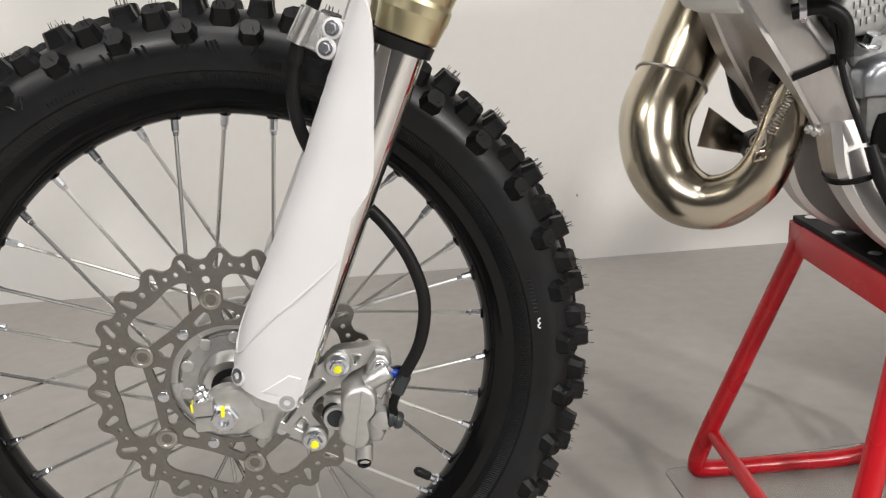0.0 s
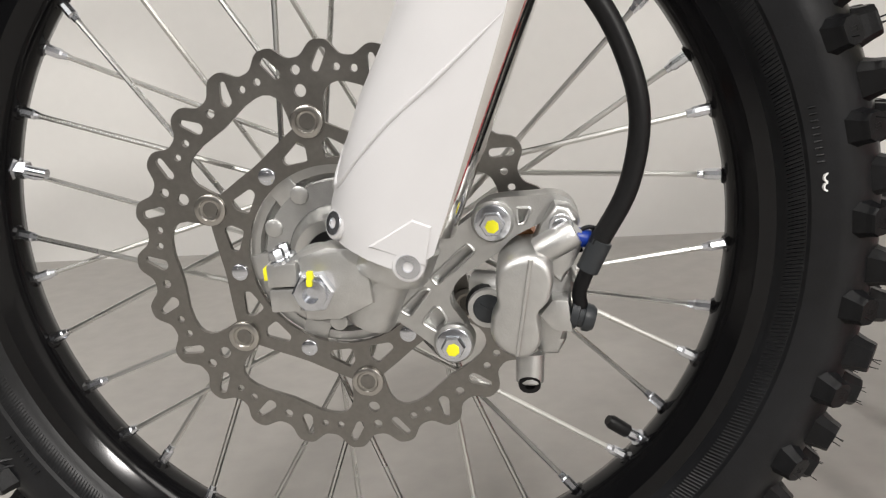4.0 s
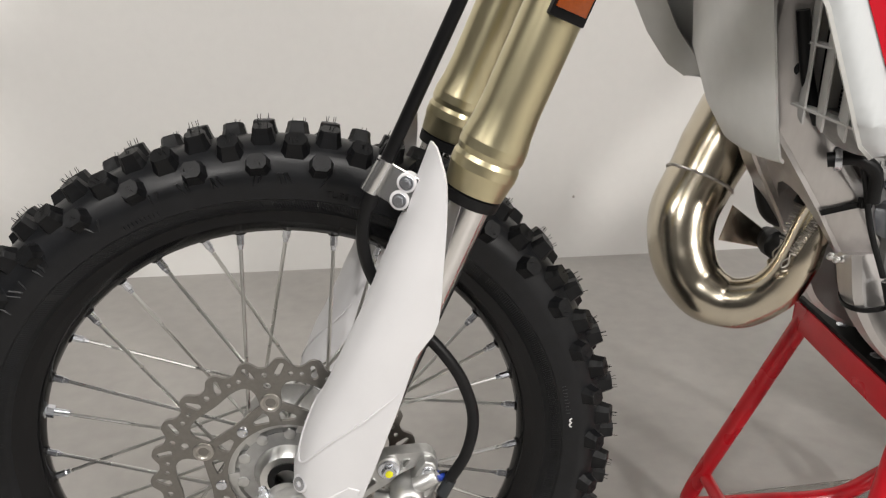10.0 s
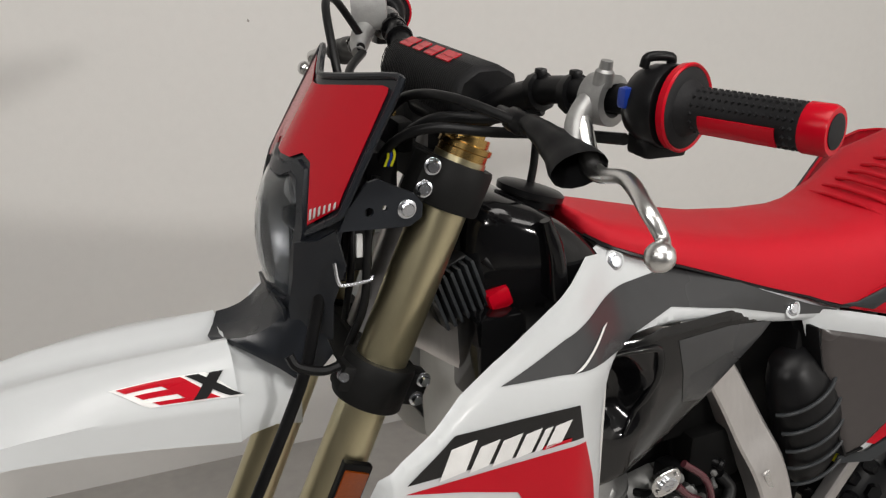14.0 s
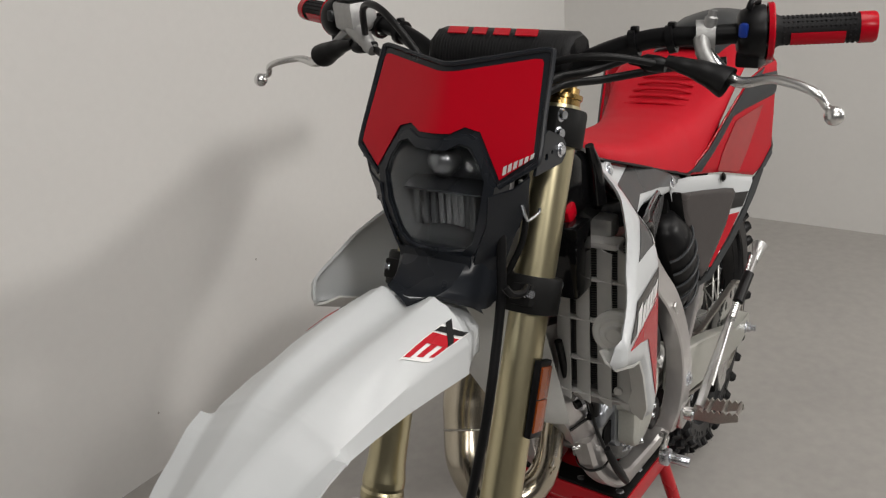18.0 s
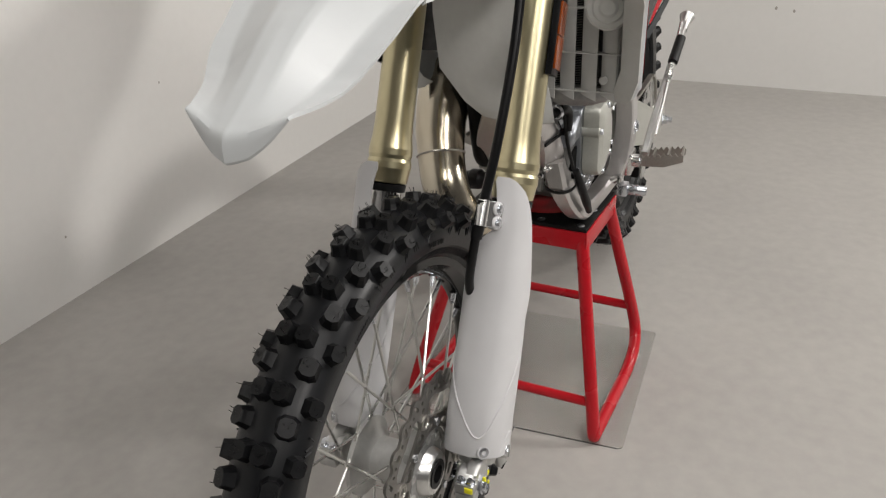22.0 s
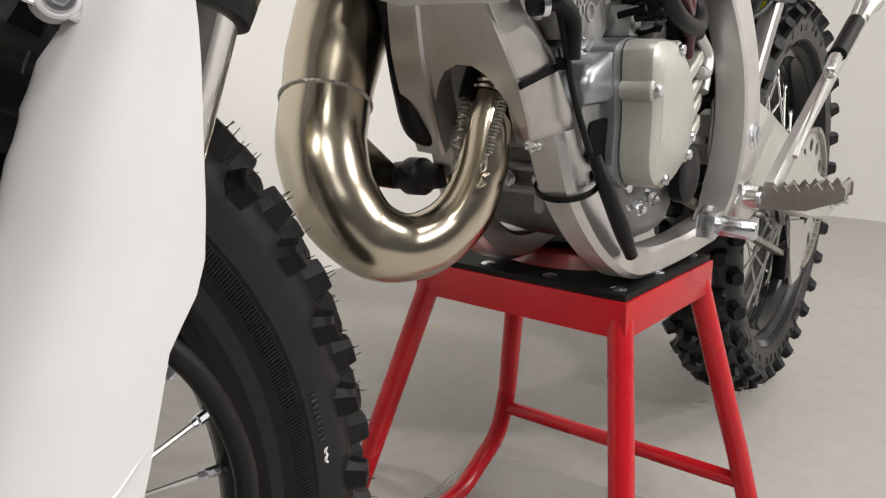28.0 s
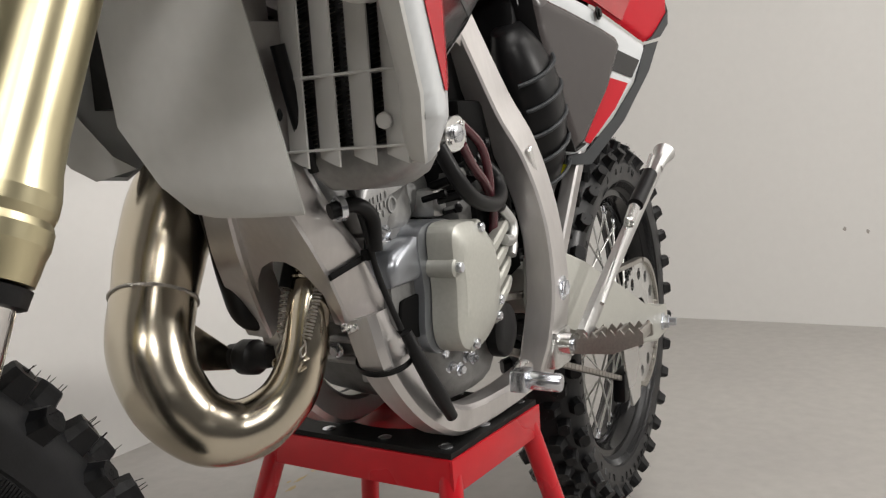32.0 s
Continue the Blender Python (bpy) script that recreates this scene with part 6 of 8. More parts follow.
def y_scoop(x, z):
    """The panel with its scooped recess behind the shroud's edge."""
    d = math.hypot((x - 0.562 + 0.25 * (z - 0.895)) / 0.048, (z - 0.893) / 0.062)
    return y_side(x, z) - 0.040 * (1 - smooth01((d - 0.35) / 0.65)) - 0.012 * smooth01((0.60 - x) / 0.06)


for s in (-1, 1):
    tp = panel("tank_side_panel", [(0.508, 0.950), (0.560, 0.962), (0.611, 0.966), (0.733, 0.952), (0.842, 0.928), (0.80, 0.890), (0.717, 0.830), (0.665, 0.800), (0.600, 0.772), (0.552, 0.762), (0.517, 0.775), (0.505, 0.86)], y_scoop, M_GLOSSBLACK, moto, "gloss black panel with a scooped recess below the tank", 0.004, 0.0, s, 3, 0.003)
    b = bmesh.new()
    rim = [(0.548, 0.950), (0.585, 0.950), (0.606, 0.943), (0.609, 0.915), (0.604, 0.885), (0.596, 0.860), (0.580, 0.838)]
    tube(b, [(x, s * (y_scoop(x, z) + 0.001), z) for x, z in rim], [0.002, 0.004, 0.005, 0.005, 0.0045, 0.004, 0.002], 10, 5)
    part("scoop_rim", b, M_GLOSSBLACK, tp, "", BM)
    panel("trim_panel", [(0.640, 0.944), (0.735, 0.934), (0.825, 0.914), (0.715, 0.838), (0.672, 0.850)], y_side, M_GREYG, tp, "", 0.0015, 0.0016, s, 3, 0.001)

# tank
b = bmesh.new()
rows = []
for x, hw, zt, zb in ((0.405, 0.050, 1.088, 0.975), (0.412, 0.066, 1.110, 0.965), (0.440, 0.080, 1.113, 0.96), (0.480, 0.088, 1.102, 0.96), (0.520, 0.090, 1.080, 0.96), (0.560, 0.084, 1.050, 0.96), (0.62, 0.078, 1.0, 0.94), (0.70, 0.07, 0.96, 0.92)):
    rows.append([V((x, y * hw, z)) for y, z in ((-0.85, zb), (-1, zb + 0.03), (-1, zt - 0.028), (-0.93, zt - 0.010), (-0.75, zt - 0.002), (-0.3, zt), (0.3, zt), (0.75, zt - 0.002), (0.93, zt - 0.010), (1, zt - 0.028), (1, zb + 0.03), (0.85, zb))])
quad_strip(b, rows)
tank = part("fuel_tank", b, M_GLOSSBLACK, moto, "gloss black plastic fuel tank", BM, 50)
b = bmesh.new()
lathe(b, [(-0.012, 0.030), (-0.004, 0.031), (-0.003, 0.037), (0.004, 0.0375), (0.007, 0.033), (0.009, 0.016), (0.010, 0.010)], (0.512, -0.012, 1.098), (0.28, 0, 1), 36)
cap = part("tank_cap", b, M_BLACK, tank, "black ribbed tank cap", BM)
b = bmesh.new()
tube(b, [(0.512, -0.012, 1.106), (0.516, -0.012, 1.135), (0.512, -0.016, 1.165), (0.490, -0.022, 1.190), (0.455, -0.03, 1.20)], 0.0045, 10, 6)
part("breather_hose", b, M_HOSE, tank, "grey-black breather hose", BM)
for s in (-1, 1):
    b = bmesh.new()
    tube(b, [(0.482, s * 0.091, 1.094), (0.493, s * 0.094, 1.06), (0.500, s * 0.096, 1.01)], [0.006, 0.010, 0.012], 12, 5)
    part("tank_edge", b, M_GLOSSBLACK, tank, "", BM)
    b = bmesh.new()
    box(b, (0.430, s * 0.075, 0.955), (0.05, 0.06, 0.10), 0.006)
    part("tank_lower", b, M_GLOSSBLACK, tank, "", BM)

# seat
b = bmesh.new()
SEAT = [(0.540, 0.030, 1.088, 1.076), (0.552, 0.058, 1.082, 1.058), (0.580, 0.076, 1.070, 1.044), (0.64, 0.086, 1.055, 1.022), (0.72, 0.088, 1.036, 0.993), (0.80, 0.088, 1.021, 0.963), (0.88, 0.088, 1.014, 0.936), (0.95, 0.094, 1.011, 0.913), (1.01, 0.104, 1.014, 0.938), (1.08, 0.114, 1.031, 0.985), (1.15, 0.124, 1.060, 1.040), (1.25, 0.120, 1.086, 1.065), (1.33, 0.10, 1.100, 1.08), (1.37, 0.07, 1.10, 1.09)]
rows = []
for i in range(len(SEAT) - 1):
    for k in range(3 if i < len(SEAT) - 2 else 4):
        t = k / 3
        x, hw, zt, zb = [a * (1 - t) + c * t for a, c in zip(SEAT[i], SEAT[i + 1])]
        half = [(1.0, zb), (1.0, zb + (zt - zb) * 0.25), (0.97, zb + (zt - zb) * 0.55), (0.88, zb + (zt - zb) * 0.80), (0.70, zb + (zt - zb) * 0.94), (0.40, zt - 0.001), (0.0, zt)]
        rows.append([V((x, -y * hw, z)) for y, z in half] + [V((x, y * hw, z)) for y, z in half[-2::-1]])
quad_strip(b, rows)
seat = part("seat", b, M_SEAT, moto, "red textured vinyl seat", BM, 70)
for k in range(7):
    x = 1.03 + k * 0.022
    zt = 1.018 + k * 0.0082
    b = bmesh.new()
    hw = 0.060 - 0.002 * k
    tube(b, [(x, -hw, zt - 0.004), (x - 0.004, -hw * 0.5, zt + 0.0015), (x - 0.005, 0, zt + 0.002), (x - 0.004, hw * 0.5, zt + 0.0015), (x, hw, zt - 0.004)], 0.0032, 8, 4)
    part("seat_rib", b, M_SEAT, seat, "", BM)
b = bmesh.new()
for s in (-1, 1):
    tube(b, [(x, s * hw * 1.003, zb) for x, hw, zt, zb in SEAT[1:9]], 0.0022, 6, 3)
part("seat_piping", b, M_BLACK, seat, "black seat edge", BM)


def y_tail(x, z):
    return 0.080 + 0.265 * max(-0.05, min(x, 1.25) - 0.90) - 0.40 * max(0, x - 1.25) + 0.05 * max(0, 0.85 - z)


for s in (-1, 1):
    wp = panel("rear_side_panel", [(0.885, 0.915), (0.955, 0.904), (1.06, 0.880), (1.186, 0.838), (1.192, 0.828), (1.150, 0.785), (1.085, 0.735), (1.01, 0.692), (0.972, 0.690), (0.940, 0.76), (0.905, 0.86)], y_tail, M_WHITE, moto, "white rear side panel with black and red graphics", 0.004, 0.0, s, 3, 0.003)
    panel("number_plate_area", [(0.911, 0.887), (0.98, 0.872), (1.06, 0.853), (1.092, 0.843), (1.100, 0.832), (1.062, 0.775), (0.995, 0.706), (0.972, 0.697), (0.948, 0.75), (0.918, 0.84)], y_tail, M_PLATE, wp, "brownish black side number plate", 0.012, 0.012, s, 3, 0.004)
    b = bmesh.new()
    edge = [(0.905, 0.890), (0.918, 0.84), (0.948, 0.75), (0.972, 0.697), (0.996, 0.704)]
    skin(b, [[V((x, s * (y_tail(x, z) + 0.010), z)) for x, z in edge], [V((x - 0.012, s * (y_tail(x, z) - 0.020), z + 0.004)) for x, z in edge], [V((x + 0.004, s * (y_tail(x, z) - 0.060), z + 0.012)) for x, z in edge]], 0.003)
    part("plate_wall", b, M_BLACK, wp, "black front wall of the side plate", BM, 60)
    panel("red_graphic", [(1.080, 0.790), (1.128, 0.782), (1.09, 0.748), (1.020, 0.702), (1.008, 0.706), (1.045, 0.746)], y_tail, M_REDG, wp, "red graphic", 0.0005, 0.0015, s, 2)
    panel("black_graphic", [(1.108, 0.828), (1.165, 0.815), (1.140, 0.790), (1.088, 0.800)], y_tail, M_GLOSSBLACK, wp, "black graphic", 0.0005, 0.0015, s, 2)
    panel("grey_edge", [(1.186, 0.838), (1.225, 0.845), (1.19, 0.80), (1.11, 0.73), (1.02, 0.675), (0.966, 0.678), (0.970, 0.689), (1.01, 0.691), (1.085, 0.734), (1.150, 0.784)], y_tail, M_GREY, wp, "", 0.003, 0.001, s, 2)
    bolt("panel_bolt", (1.061, s * (y_tail(1.061, 0.873) + 0.004), 0.874), (0, s, 0.1), wp, 0.0062, 0.004, M_BLACK, BM, True, True, False)
    tl = panel("tail_panel", [(0.935, 0.918), (0.955, 0.908), (1.06, 0.884), (1.186, 0.842), (1.225, 0.850), (1.28, 0.895), (1.34, 0.945), (1.40, 1.01), (1.42, 1.04), (1.38, 1.058), (1.28, 1.064), (1.20, 1.058), (1.15, 1.046), (1.08, 0.996), (1.01, 0.944), (0.96, 0.920)], y_tail, M_REDG, moto, "glossy red tail panel with dark grey bands", 0.004, 0.002, s, 3, 0.004)
    panel("grey_band", [(0.937, 0.917), (0.985, 0.906), (1.03, 0.935), (1.09, 0.985), (1.13, 0.990), (1.24, 0.995), (1.33, 1.025), (1.26, 1.040), (1.19, 1.046), (1.20, 1.057), (1.15, 1.045), (1.08, 0.995), (1.01, 0.943), (0.96, 0.919)], y_tail, M_GREY, tl, "dark grey band", 0.003, 0.0045, s, 3, 0.002)
    panel("grey_rear_edge", [(1.188, 0.843), (1.225, 0.851), (1.28, 0.896), (1.34, 0.946), (1.40, 1.011), (1.418, 1.04), (1.40, 1.048), (1.375, 1.00), (1.31, 0.94), (1.25, 0.89), (1.205, 0.852)], y_tail, M_GREY, tl, "", 0.003, 0.0045, s, 2)
    panel("deep_red_band", [(1.04, 0.893), (1.12, 0.868), (1.15, 0.905), (1.20, 0.985), (1.10, 0.975), (1.06, 0.930)], y_tail, mat("deep_red_graphic", (0.33, 0.003, 0.006), 0.2, coat=0.6) if s < 0 else bpy.data.materials["deep_red_graphic"], tl, "", 0.0005, 0.0035, s, 2)
    b = bmesh.new()
    for k in range(3):
        prism(b, [(1.325 + k * 0.012, s * (y_tail(1.33, 1.0) + 0.009), 1.000 + k * 0.004), (1.333 + k * 0.012, s * (y_tail(1.33, 1.0) + 0.009), 1.000 + k * 0.004), (1.340 + k * 0.012, s * (y_tail(1.33, 1.0) + 0.007), 1.018 + k * 0.004), (1.332 + k * 0.012, s * (y_tail(1.33, 1.0) + 0.007), 1.018 + k * 0.004)], (0, s * 0.001, 0))
    part("number_bars", b, M_LABEL, tl, "", BM)

# rear fender
b = bmesh.new()
rows = []
for x, hw, zc, ze in ((1.22, 0.110, 1.092, 1.05), (1.30, 0.118, 1.125, 1.065), (1.40, 0.112, 1.135, 1.075), (1.50, 0.100, 1.128, 1.082), (1.58, 0.086, 1.115, 1.086), (1.61, 0.072, 1.100, 1.080)):
    rows.append([V((x, q * hw, zc + (ze - zc) * abs(q) ** 2.2)) for q in (-1, -0.8, -0.5, -0.2, 0, 0.2, 0.5, 0.8, 1)])
skin(b, rows, 0.004)
part("rear_fender", b, M_GREY, moto, "dark grey rear fender", BM, 60)

# pale shield between the radiators
b = bmesh.new()
rows = []
for z, x, y0, y1 in ((0.669, 0.452, -0.062, 0.030), (0.673, 0.446, -0.066, 0.045), (0.696, 0.441, -0.064, 0.074), (0.747, 0.437, -0.054, 0.112), (0.832, 0.432, -0.036, 0.118), (0.92, 0.432, -0.022, 0.115), (0.98, 0.44, -0.02, 0.105)):
    rows.append([V((x + 0.10 * ((q - 0.5) ** 2) * 0.5, y0 + (y1 - y0) * q, z)) for q in (0, 0.1, 0.25, 0.4, 0.55, 0.7, 0.85, 1.0)])
skin(b, rows, 0.003)
part("front_shield", b, M_LIGHTGREY, moto, "pale grey plastic shield between the radiators", BM, 60)


# ---- radiators ----
def radiator(s):
    M = BM @ pose(0.030, 0.023, 0.002) if s < 0 else BM
    y0, y1 = 0.062, 0.172
    x0 = 0.462
    b = bmesh.new()
    box(b, (x0 + 0.022, s * (y0 + y1) / 2, 0.830 if s < 0 else 0.860), (0.020, y1 - y0 - 0.006, 0.245 if s < 0 else 0.19))
    rad = part("radiator", b, M_FIN, moto, "radiator core behind pale louvres", M)
    bk = bmesh.new()
    for j in range(8 if s < 0 else 0):
        yy = y0 + 0.008 + j * 0.0138
        for k in range(62):
            z = 0.714 + k * 0.0038
            rod(bk, (x0 + 0.0115, s * (yy - 0.0052), z), (x0 + 0.0105, s * (yy + 0.0052), z + 0.0019), 0.0007, None, 3)
    if s < 0:
        tagged(part("fin_mesh", bk, M_CHAIN, rad, "", M), kind="stuff")
    else:
        bk.free()
    if s < 0:
        b = bmesh.new()
        box(b, (x0 + 0.026, s * 0.100, 0.968), (0.034, 0.076, 0.030), 0.008)
        part("top_tank", b, M_ALU, rad, "aluminium radiator tank", M)
        b = bmesh.new()
        rings = []
        for z, k, dx in ((0.716, 1.0, 0.0), (0.704, 0.99, 0.0), (0.692, 0.86, 0.006), (0.683, 0.62, 0.014), (0.680, 0.45, 0.018)):
            rings.append([V((x0 + 0.026 + dx + a * 0.026, s * ((y0 + y1) / 2 - 0.010 * (1 - k) * 3 + c * (y1 - y0) / 2 * k), z)) for a, c in [(math.copysign(abs(math.cos(t)) ** 0.5, math.cos(t)), math.copysign(abs(math.sin(t)) ** 0.5, math.sin(t))) for t in [2 * PI * j / 28 for j in range(28)]]])
        quad_strip(b, rings)
        part("bottom_tank", b, M_ENGINE, rad, "", M)
    for yt, wide in ((0.084, 0.022), (0.114, 0.022), (0.147, 0.023), (0.176, 0.022)) if s < 0 else ():
        b = bmesh.new()
        skin(b, [[V((x0 + 0.012, s * (yt - wide - 0.001), z)) for z in (0.712, 0.76, 0.84, 0.90, 0.952)], [V((x0 - 0.006, s * (yt - wide), z)) for z in (0.708, 0.76, 0.84, 0.90, 0.950)], [V((x0 - 0.012, s * (yt - wide * 0.5), z)) for z in (0.704, 0.76, 0.84, 0.90, 0.946)], [V((x0 - 0.014, s * yt, z)) for z in (0.700, 0.76, 0.84, 0.90, 0.944)]], 0.002)
        part("louvre", b, M_RADGUARD, rad, "pale grey plastic louvre", M)
    b = bmesh.new()
    box(b, (x0 + 0.002, s * 0.106, 0.953), (0.034, 0.096, 0.010), 0.004)
    part("louvre_top", b, M_RADGUARD, rad, "", M)
    if s < 0:
        # side wall of the louvre guard, against the shroud
        b = bmesh.new()
        skin(b, [[V((x0 - 0.014, -0.177, 0.700)), V((x0 - 0.014, -0.178, 0.82)), V((x0 - 0.014, -0.176, 0.944))], [V((x0 + 0.010, -0.180, 0.703)), V((x0 + 0.010, -0.181, 0.82)), V((x0 + 0.010, -0.178, 0.946))], [V((x0 + 0.034, -0.176, 0.708)), V((x0 + 0.034, -0.177, 0.82)), V((x0 + 0.034, -0.174, 0.948))]], 0.002)
        part("louvre_side", b, M_RADGUARD, rad, "", M, 60)
        b = bmesh.new()
        lathe(b, [(0, 0.0065), (0.003, 0.0062), (0.004, 0.005)], (x0 - 0.016, -0.157, 0.733), (-1, -0.3, 0), 18)
        part("louvre_clip", b, M_RADGUARD, rad, "", M)
    for z in (0.714, 0.771, 0.836, 0.90) if s < 0 else ():
        b = bmesh.new()
        box(b, (x0 - 0.010, s * (y0 + y1) / 2 + s * 0.004, z), (0.012, y1 - y0 + 0.01, 0.0022), 0.0006)
        part("louvre_bar", b, M_RADGUARD, rad, "", M)
    if s < 0:
        b = bmesh.new()
        lathe(b, [(0, 0.010), (0.005, 0.012), (0.008, 0.010)], (x0 - 0.004, s * (y0 - 0.014), 0.745), (-1, -s * 0.3, 0), 18)
        part("radiator_bolt", b, M_GREY, rad, "dark mounting bolt", M)
        b = bmesh.new()
        prism(b, [(x0 + 0.01, s * (y0 - 0.03), 0.70), (x0 + 0.01, s * (y0 + 0.004), 0.70), (x0 + 0.01, s * (y0 + 0.004), 0.79), (x0 + 0.01, s * (y0 - 0.03), 0.79)], (0.012, 0, 0), 0.004)
        part("mount_rubber", b, M_BLACK, rad, "", M)
    return rad


rad_l, rad_r = radiator(-1), radiator(1)
b = bmesh.new()
lathe(b, [(-0.012, 0.030), (0, 0.0325), (0.004, 0.0325), (0.007, 0.029), (0.006, 0.023), (0.010, 0.020), (0.010, 0.014), (0.014, 0.010), (0.014, 0.004)], (0.444, -0.143, 0.848), (-1, -0.10, 0.05), 36)
part("horn", b, M_LIGHTGREY, moto, "round pale grey horn on the radiator", BM)
RG = BM @ pose(0.395, -0.066, 1.024) @ Matrix.Rotation(radians(-22), 4, "Y")
b = bmesh.new()
box(b, (0, 0.010, 0), (0.052, 0.020, 0.060), 0.003)
reg = part("voltage_regulator", b, M_BLACK, moto, "black and grey finned regulator", RG)
for k in range(7):
    b = bmesh.new()
    box(b, (-0.024 + k * 0.008, -0.006, 0), (0.0036, 0.016, 0.056), 0.0008)
    part("fin", b, M_GREY, reg, "", RG)
b = bmesh.new()
box(b, (0.036, -0.010, -0.026), (0.026, 0.020, 0.024), 0.005)
part("red_plug", b, M_REDG, reg, "red plug", RG)
b = bmesh.new()
tube(b, [(0.425, -0.068, 1.055), (0.438, -0.072, 1.040), (0.446, -0.074, 1.015), (0.446, -0.070, 0.985)], 0.006, 10, 5)
part("wiring_sleeve", b, M_HOSE, reg, "", BM)

# ---- frame ----
def beam(bm, pts, wid, dep, n=6, bulge=0.25):
    """A rounded box tube along pts; wid: across in the plane of pts, dep: sideways. Single numbers or lists."""
    ws = wid if isinstance(wid, (list, tuple)) else [wid] * len(pts)
    ds = dep if isinstance(dep, (list, tuple)) else [dep] * len(pts)
    path = spline(pts, n)
    rings = []
    for i, p in enumerate(path):
        a = min(i // n, len(pts) - 2)
        t = min(1, i / n - a)
        w, d_ = ws[a] * (1 - t) + ws[a + 1] * t, ds[a] * (1 - t) + ds[a + 1] * t
        d = (path[min(i + 1, len(path) - 1)] - path[max(i - 1, 0)]).normalized()
        side = V((0, 1, 0))
        side = (side - d * side.dot(d)).normalized()
        up = d.cross(side).normalized()
        k = 1 - bulge
        rings.append([p + up * (w * a_) + side * (d_ * b_) for a_, b_ in ((1, -k), (1, k), (k, 1), (-k, 1), (-1, k), (-1, -k), (-k, -1), (k, -1))])
    quad_strip(bm, rings)


def frame_side(s):
    b = bmesh.new()
    if s < 0:
        # near leg: flat front, slanted outer face
        rings = []
        for z, yf, yo in ((0.820, -0.018, -0.040), (0.760, -0.020, -0.040), (0.705, -0.024, -0.038), (0.672, -0.028, -0.040), (0.650, -0.030, -0.044), (0.625, -0.032, -0.051), (0.592, -0.032, -0.054), (0.565, -0.028, -0.054), (0.552, -0.026, -0.050)):
            f, o = V((max(0.941 - 0.68 * z, 0.449), yf, z)), V((max(0.976 - 0.68 * z, 0.492), yo, z))
            ring = []
            for p, q in ((f, o), (o, o + V((0.016, 0.010, 0.008))), (o + V((0.016, 0.010, 0.008)), o + V((0.014, 0.036, 0.006))), (o + V((0.014, 0.036, 0.006)), f + V((0.004, 0.020, 0.002))), (f + V((0.004, 0.020, 0.002)), f)):
                ring += [p + (q - p) * 0.10, p + (q - p) * 0.90]
            rings.append(ring)
        quad_strip(b, rings)
    else:
        beam(b, [(0.480, 0.034, 0.690), (0.515, 0.055, 0.640), (0.548, 0.070, 0.595), (0.576, 0.077, 0.550)], [0.018, 0.020, 0.020, 0.019], [0.014, 0.016, 0.016, 0.015], 6, 0.14)
    d = part("down_tube", b, M_FRAME, moto, "brushed aluminium frame down tube with flat faces", BM, 30)
    o = 0.026 if s > 0 else 0.0
    b = bmesh.new()
    beam(b, [(0.5865 + o * 0.4, s * 0.036 + o * 1.5, 0.562), (0.5905 + o * 0.3, s * 0.047 + o * 0.8, 0.518), (0.616, s * 0.059 + o * 0.4, 0.472), (0.655, s * 0.068, 0.440), (0.705, s * 0.070, 0.428), (0.775, s * 0.078, 0.428), (0.840, s * 0.088, 0.436)], [0.026, 0.0235, 0.019, 0.016, 0.014, 0.013, 0.014], [0.0190, 0.0170, 0.0155, 0.016, 0.016, 0.016, 0.016], 6, 0.3)
    part("cradle_tube", b, M_FRAME, moto, "aluminium cradle tube", BM, 30)
    b = bmesh.new()
    for k in range(9):
        lathe(b, [(-0.003, 0.002), (0, 0.0045), (0.003, 0.002)], (0.552 + 0.0050 * k + o, (-0.030 - 0.0030 * k) if s < 0 else 0.096, 0.555 - 0.0008 * k - 0.002 * (k % 2)), (-0.5, s, 0), 8)
    tagged(part("weld_bead", b, M_ALUM, d, "", BM), kind="stuff")
    # rear upright
    b = bmesh.new()
    beam(b, [(0.772, s * 0.052, 0.845), (0.797, s * 0.060, 0.800), (0.822, s * 0.071, 0.750), (0.843, s * 0.086, 0.705), (0.857, s * 0.098, 0.655), (0.863, s * 0.107, 0.600), (0.863, s * 0.110, 0.535), (0.850, s * 0.107, 0.480), (0.838, s * 0.098, 0.440)], [0.022, 0.023, 0.025, 0.026, 0.025, 0.025, 0.028, 0.026, 0.020], [0.014, 0.015, 0.016, 0.017, 0.017, 0.017, 0.018, 0.018, 0.016], 5, 0.14)
    u = part("frame_upright", b, M_FRAME, moto, "cast aluminium frame upright", BM, 30)
    bolt("pivot_bolt", (0.866, s * 0.128, 0.537), (0, s, 0), u, 0.010, 0.006, M_ZINC, BM)
    b = bmesh.new()
    prism(b, [(0.830, s * 0.104, 0.700), (0.846, s * 0.104, 0.668), (0.852, s * 0.106, 0.672), (0.838, s * 0.104, 0.706)], (0, s * 0.005, 0), 0.001, 1)
    part("upright_pad", b, M_ALUM, u, "", BM)
    b = bmesh.new()
    beam(b, [(0.37, s * 0.030, 0.985), (0.46, s * 0.060, 0.93), (0.58, s * 0.066, 0.885), (0.70, s * 0.058, 0.865), (0.780, s * 0.053, 0.838)], 0.026, 0.013)
    part("main_spar", b, M_FRAME, moto, "", BM, 30)
    b = bmesh.new()
    beam(b, [(0.935, s * 0.095, 0.560), (0.975, s * 0.100, 0.630), (1.035, s * 0.105, 0.730), (1.09, s * 0.10, 0.82)], [0.012, 0.011, 0.011, 0.011], 0.010, 5)
    part("subframe_strut", b, M_FRAME, moto, "aluminium subframe strut", BM, 30)


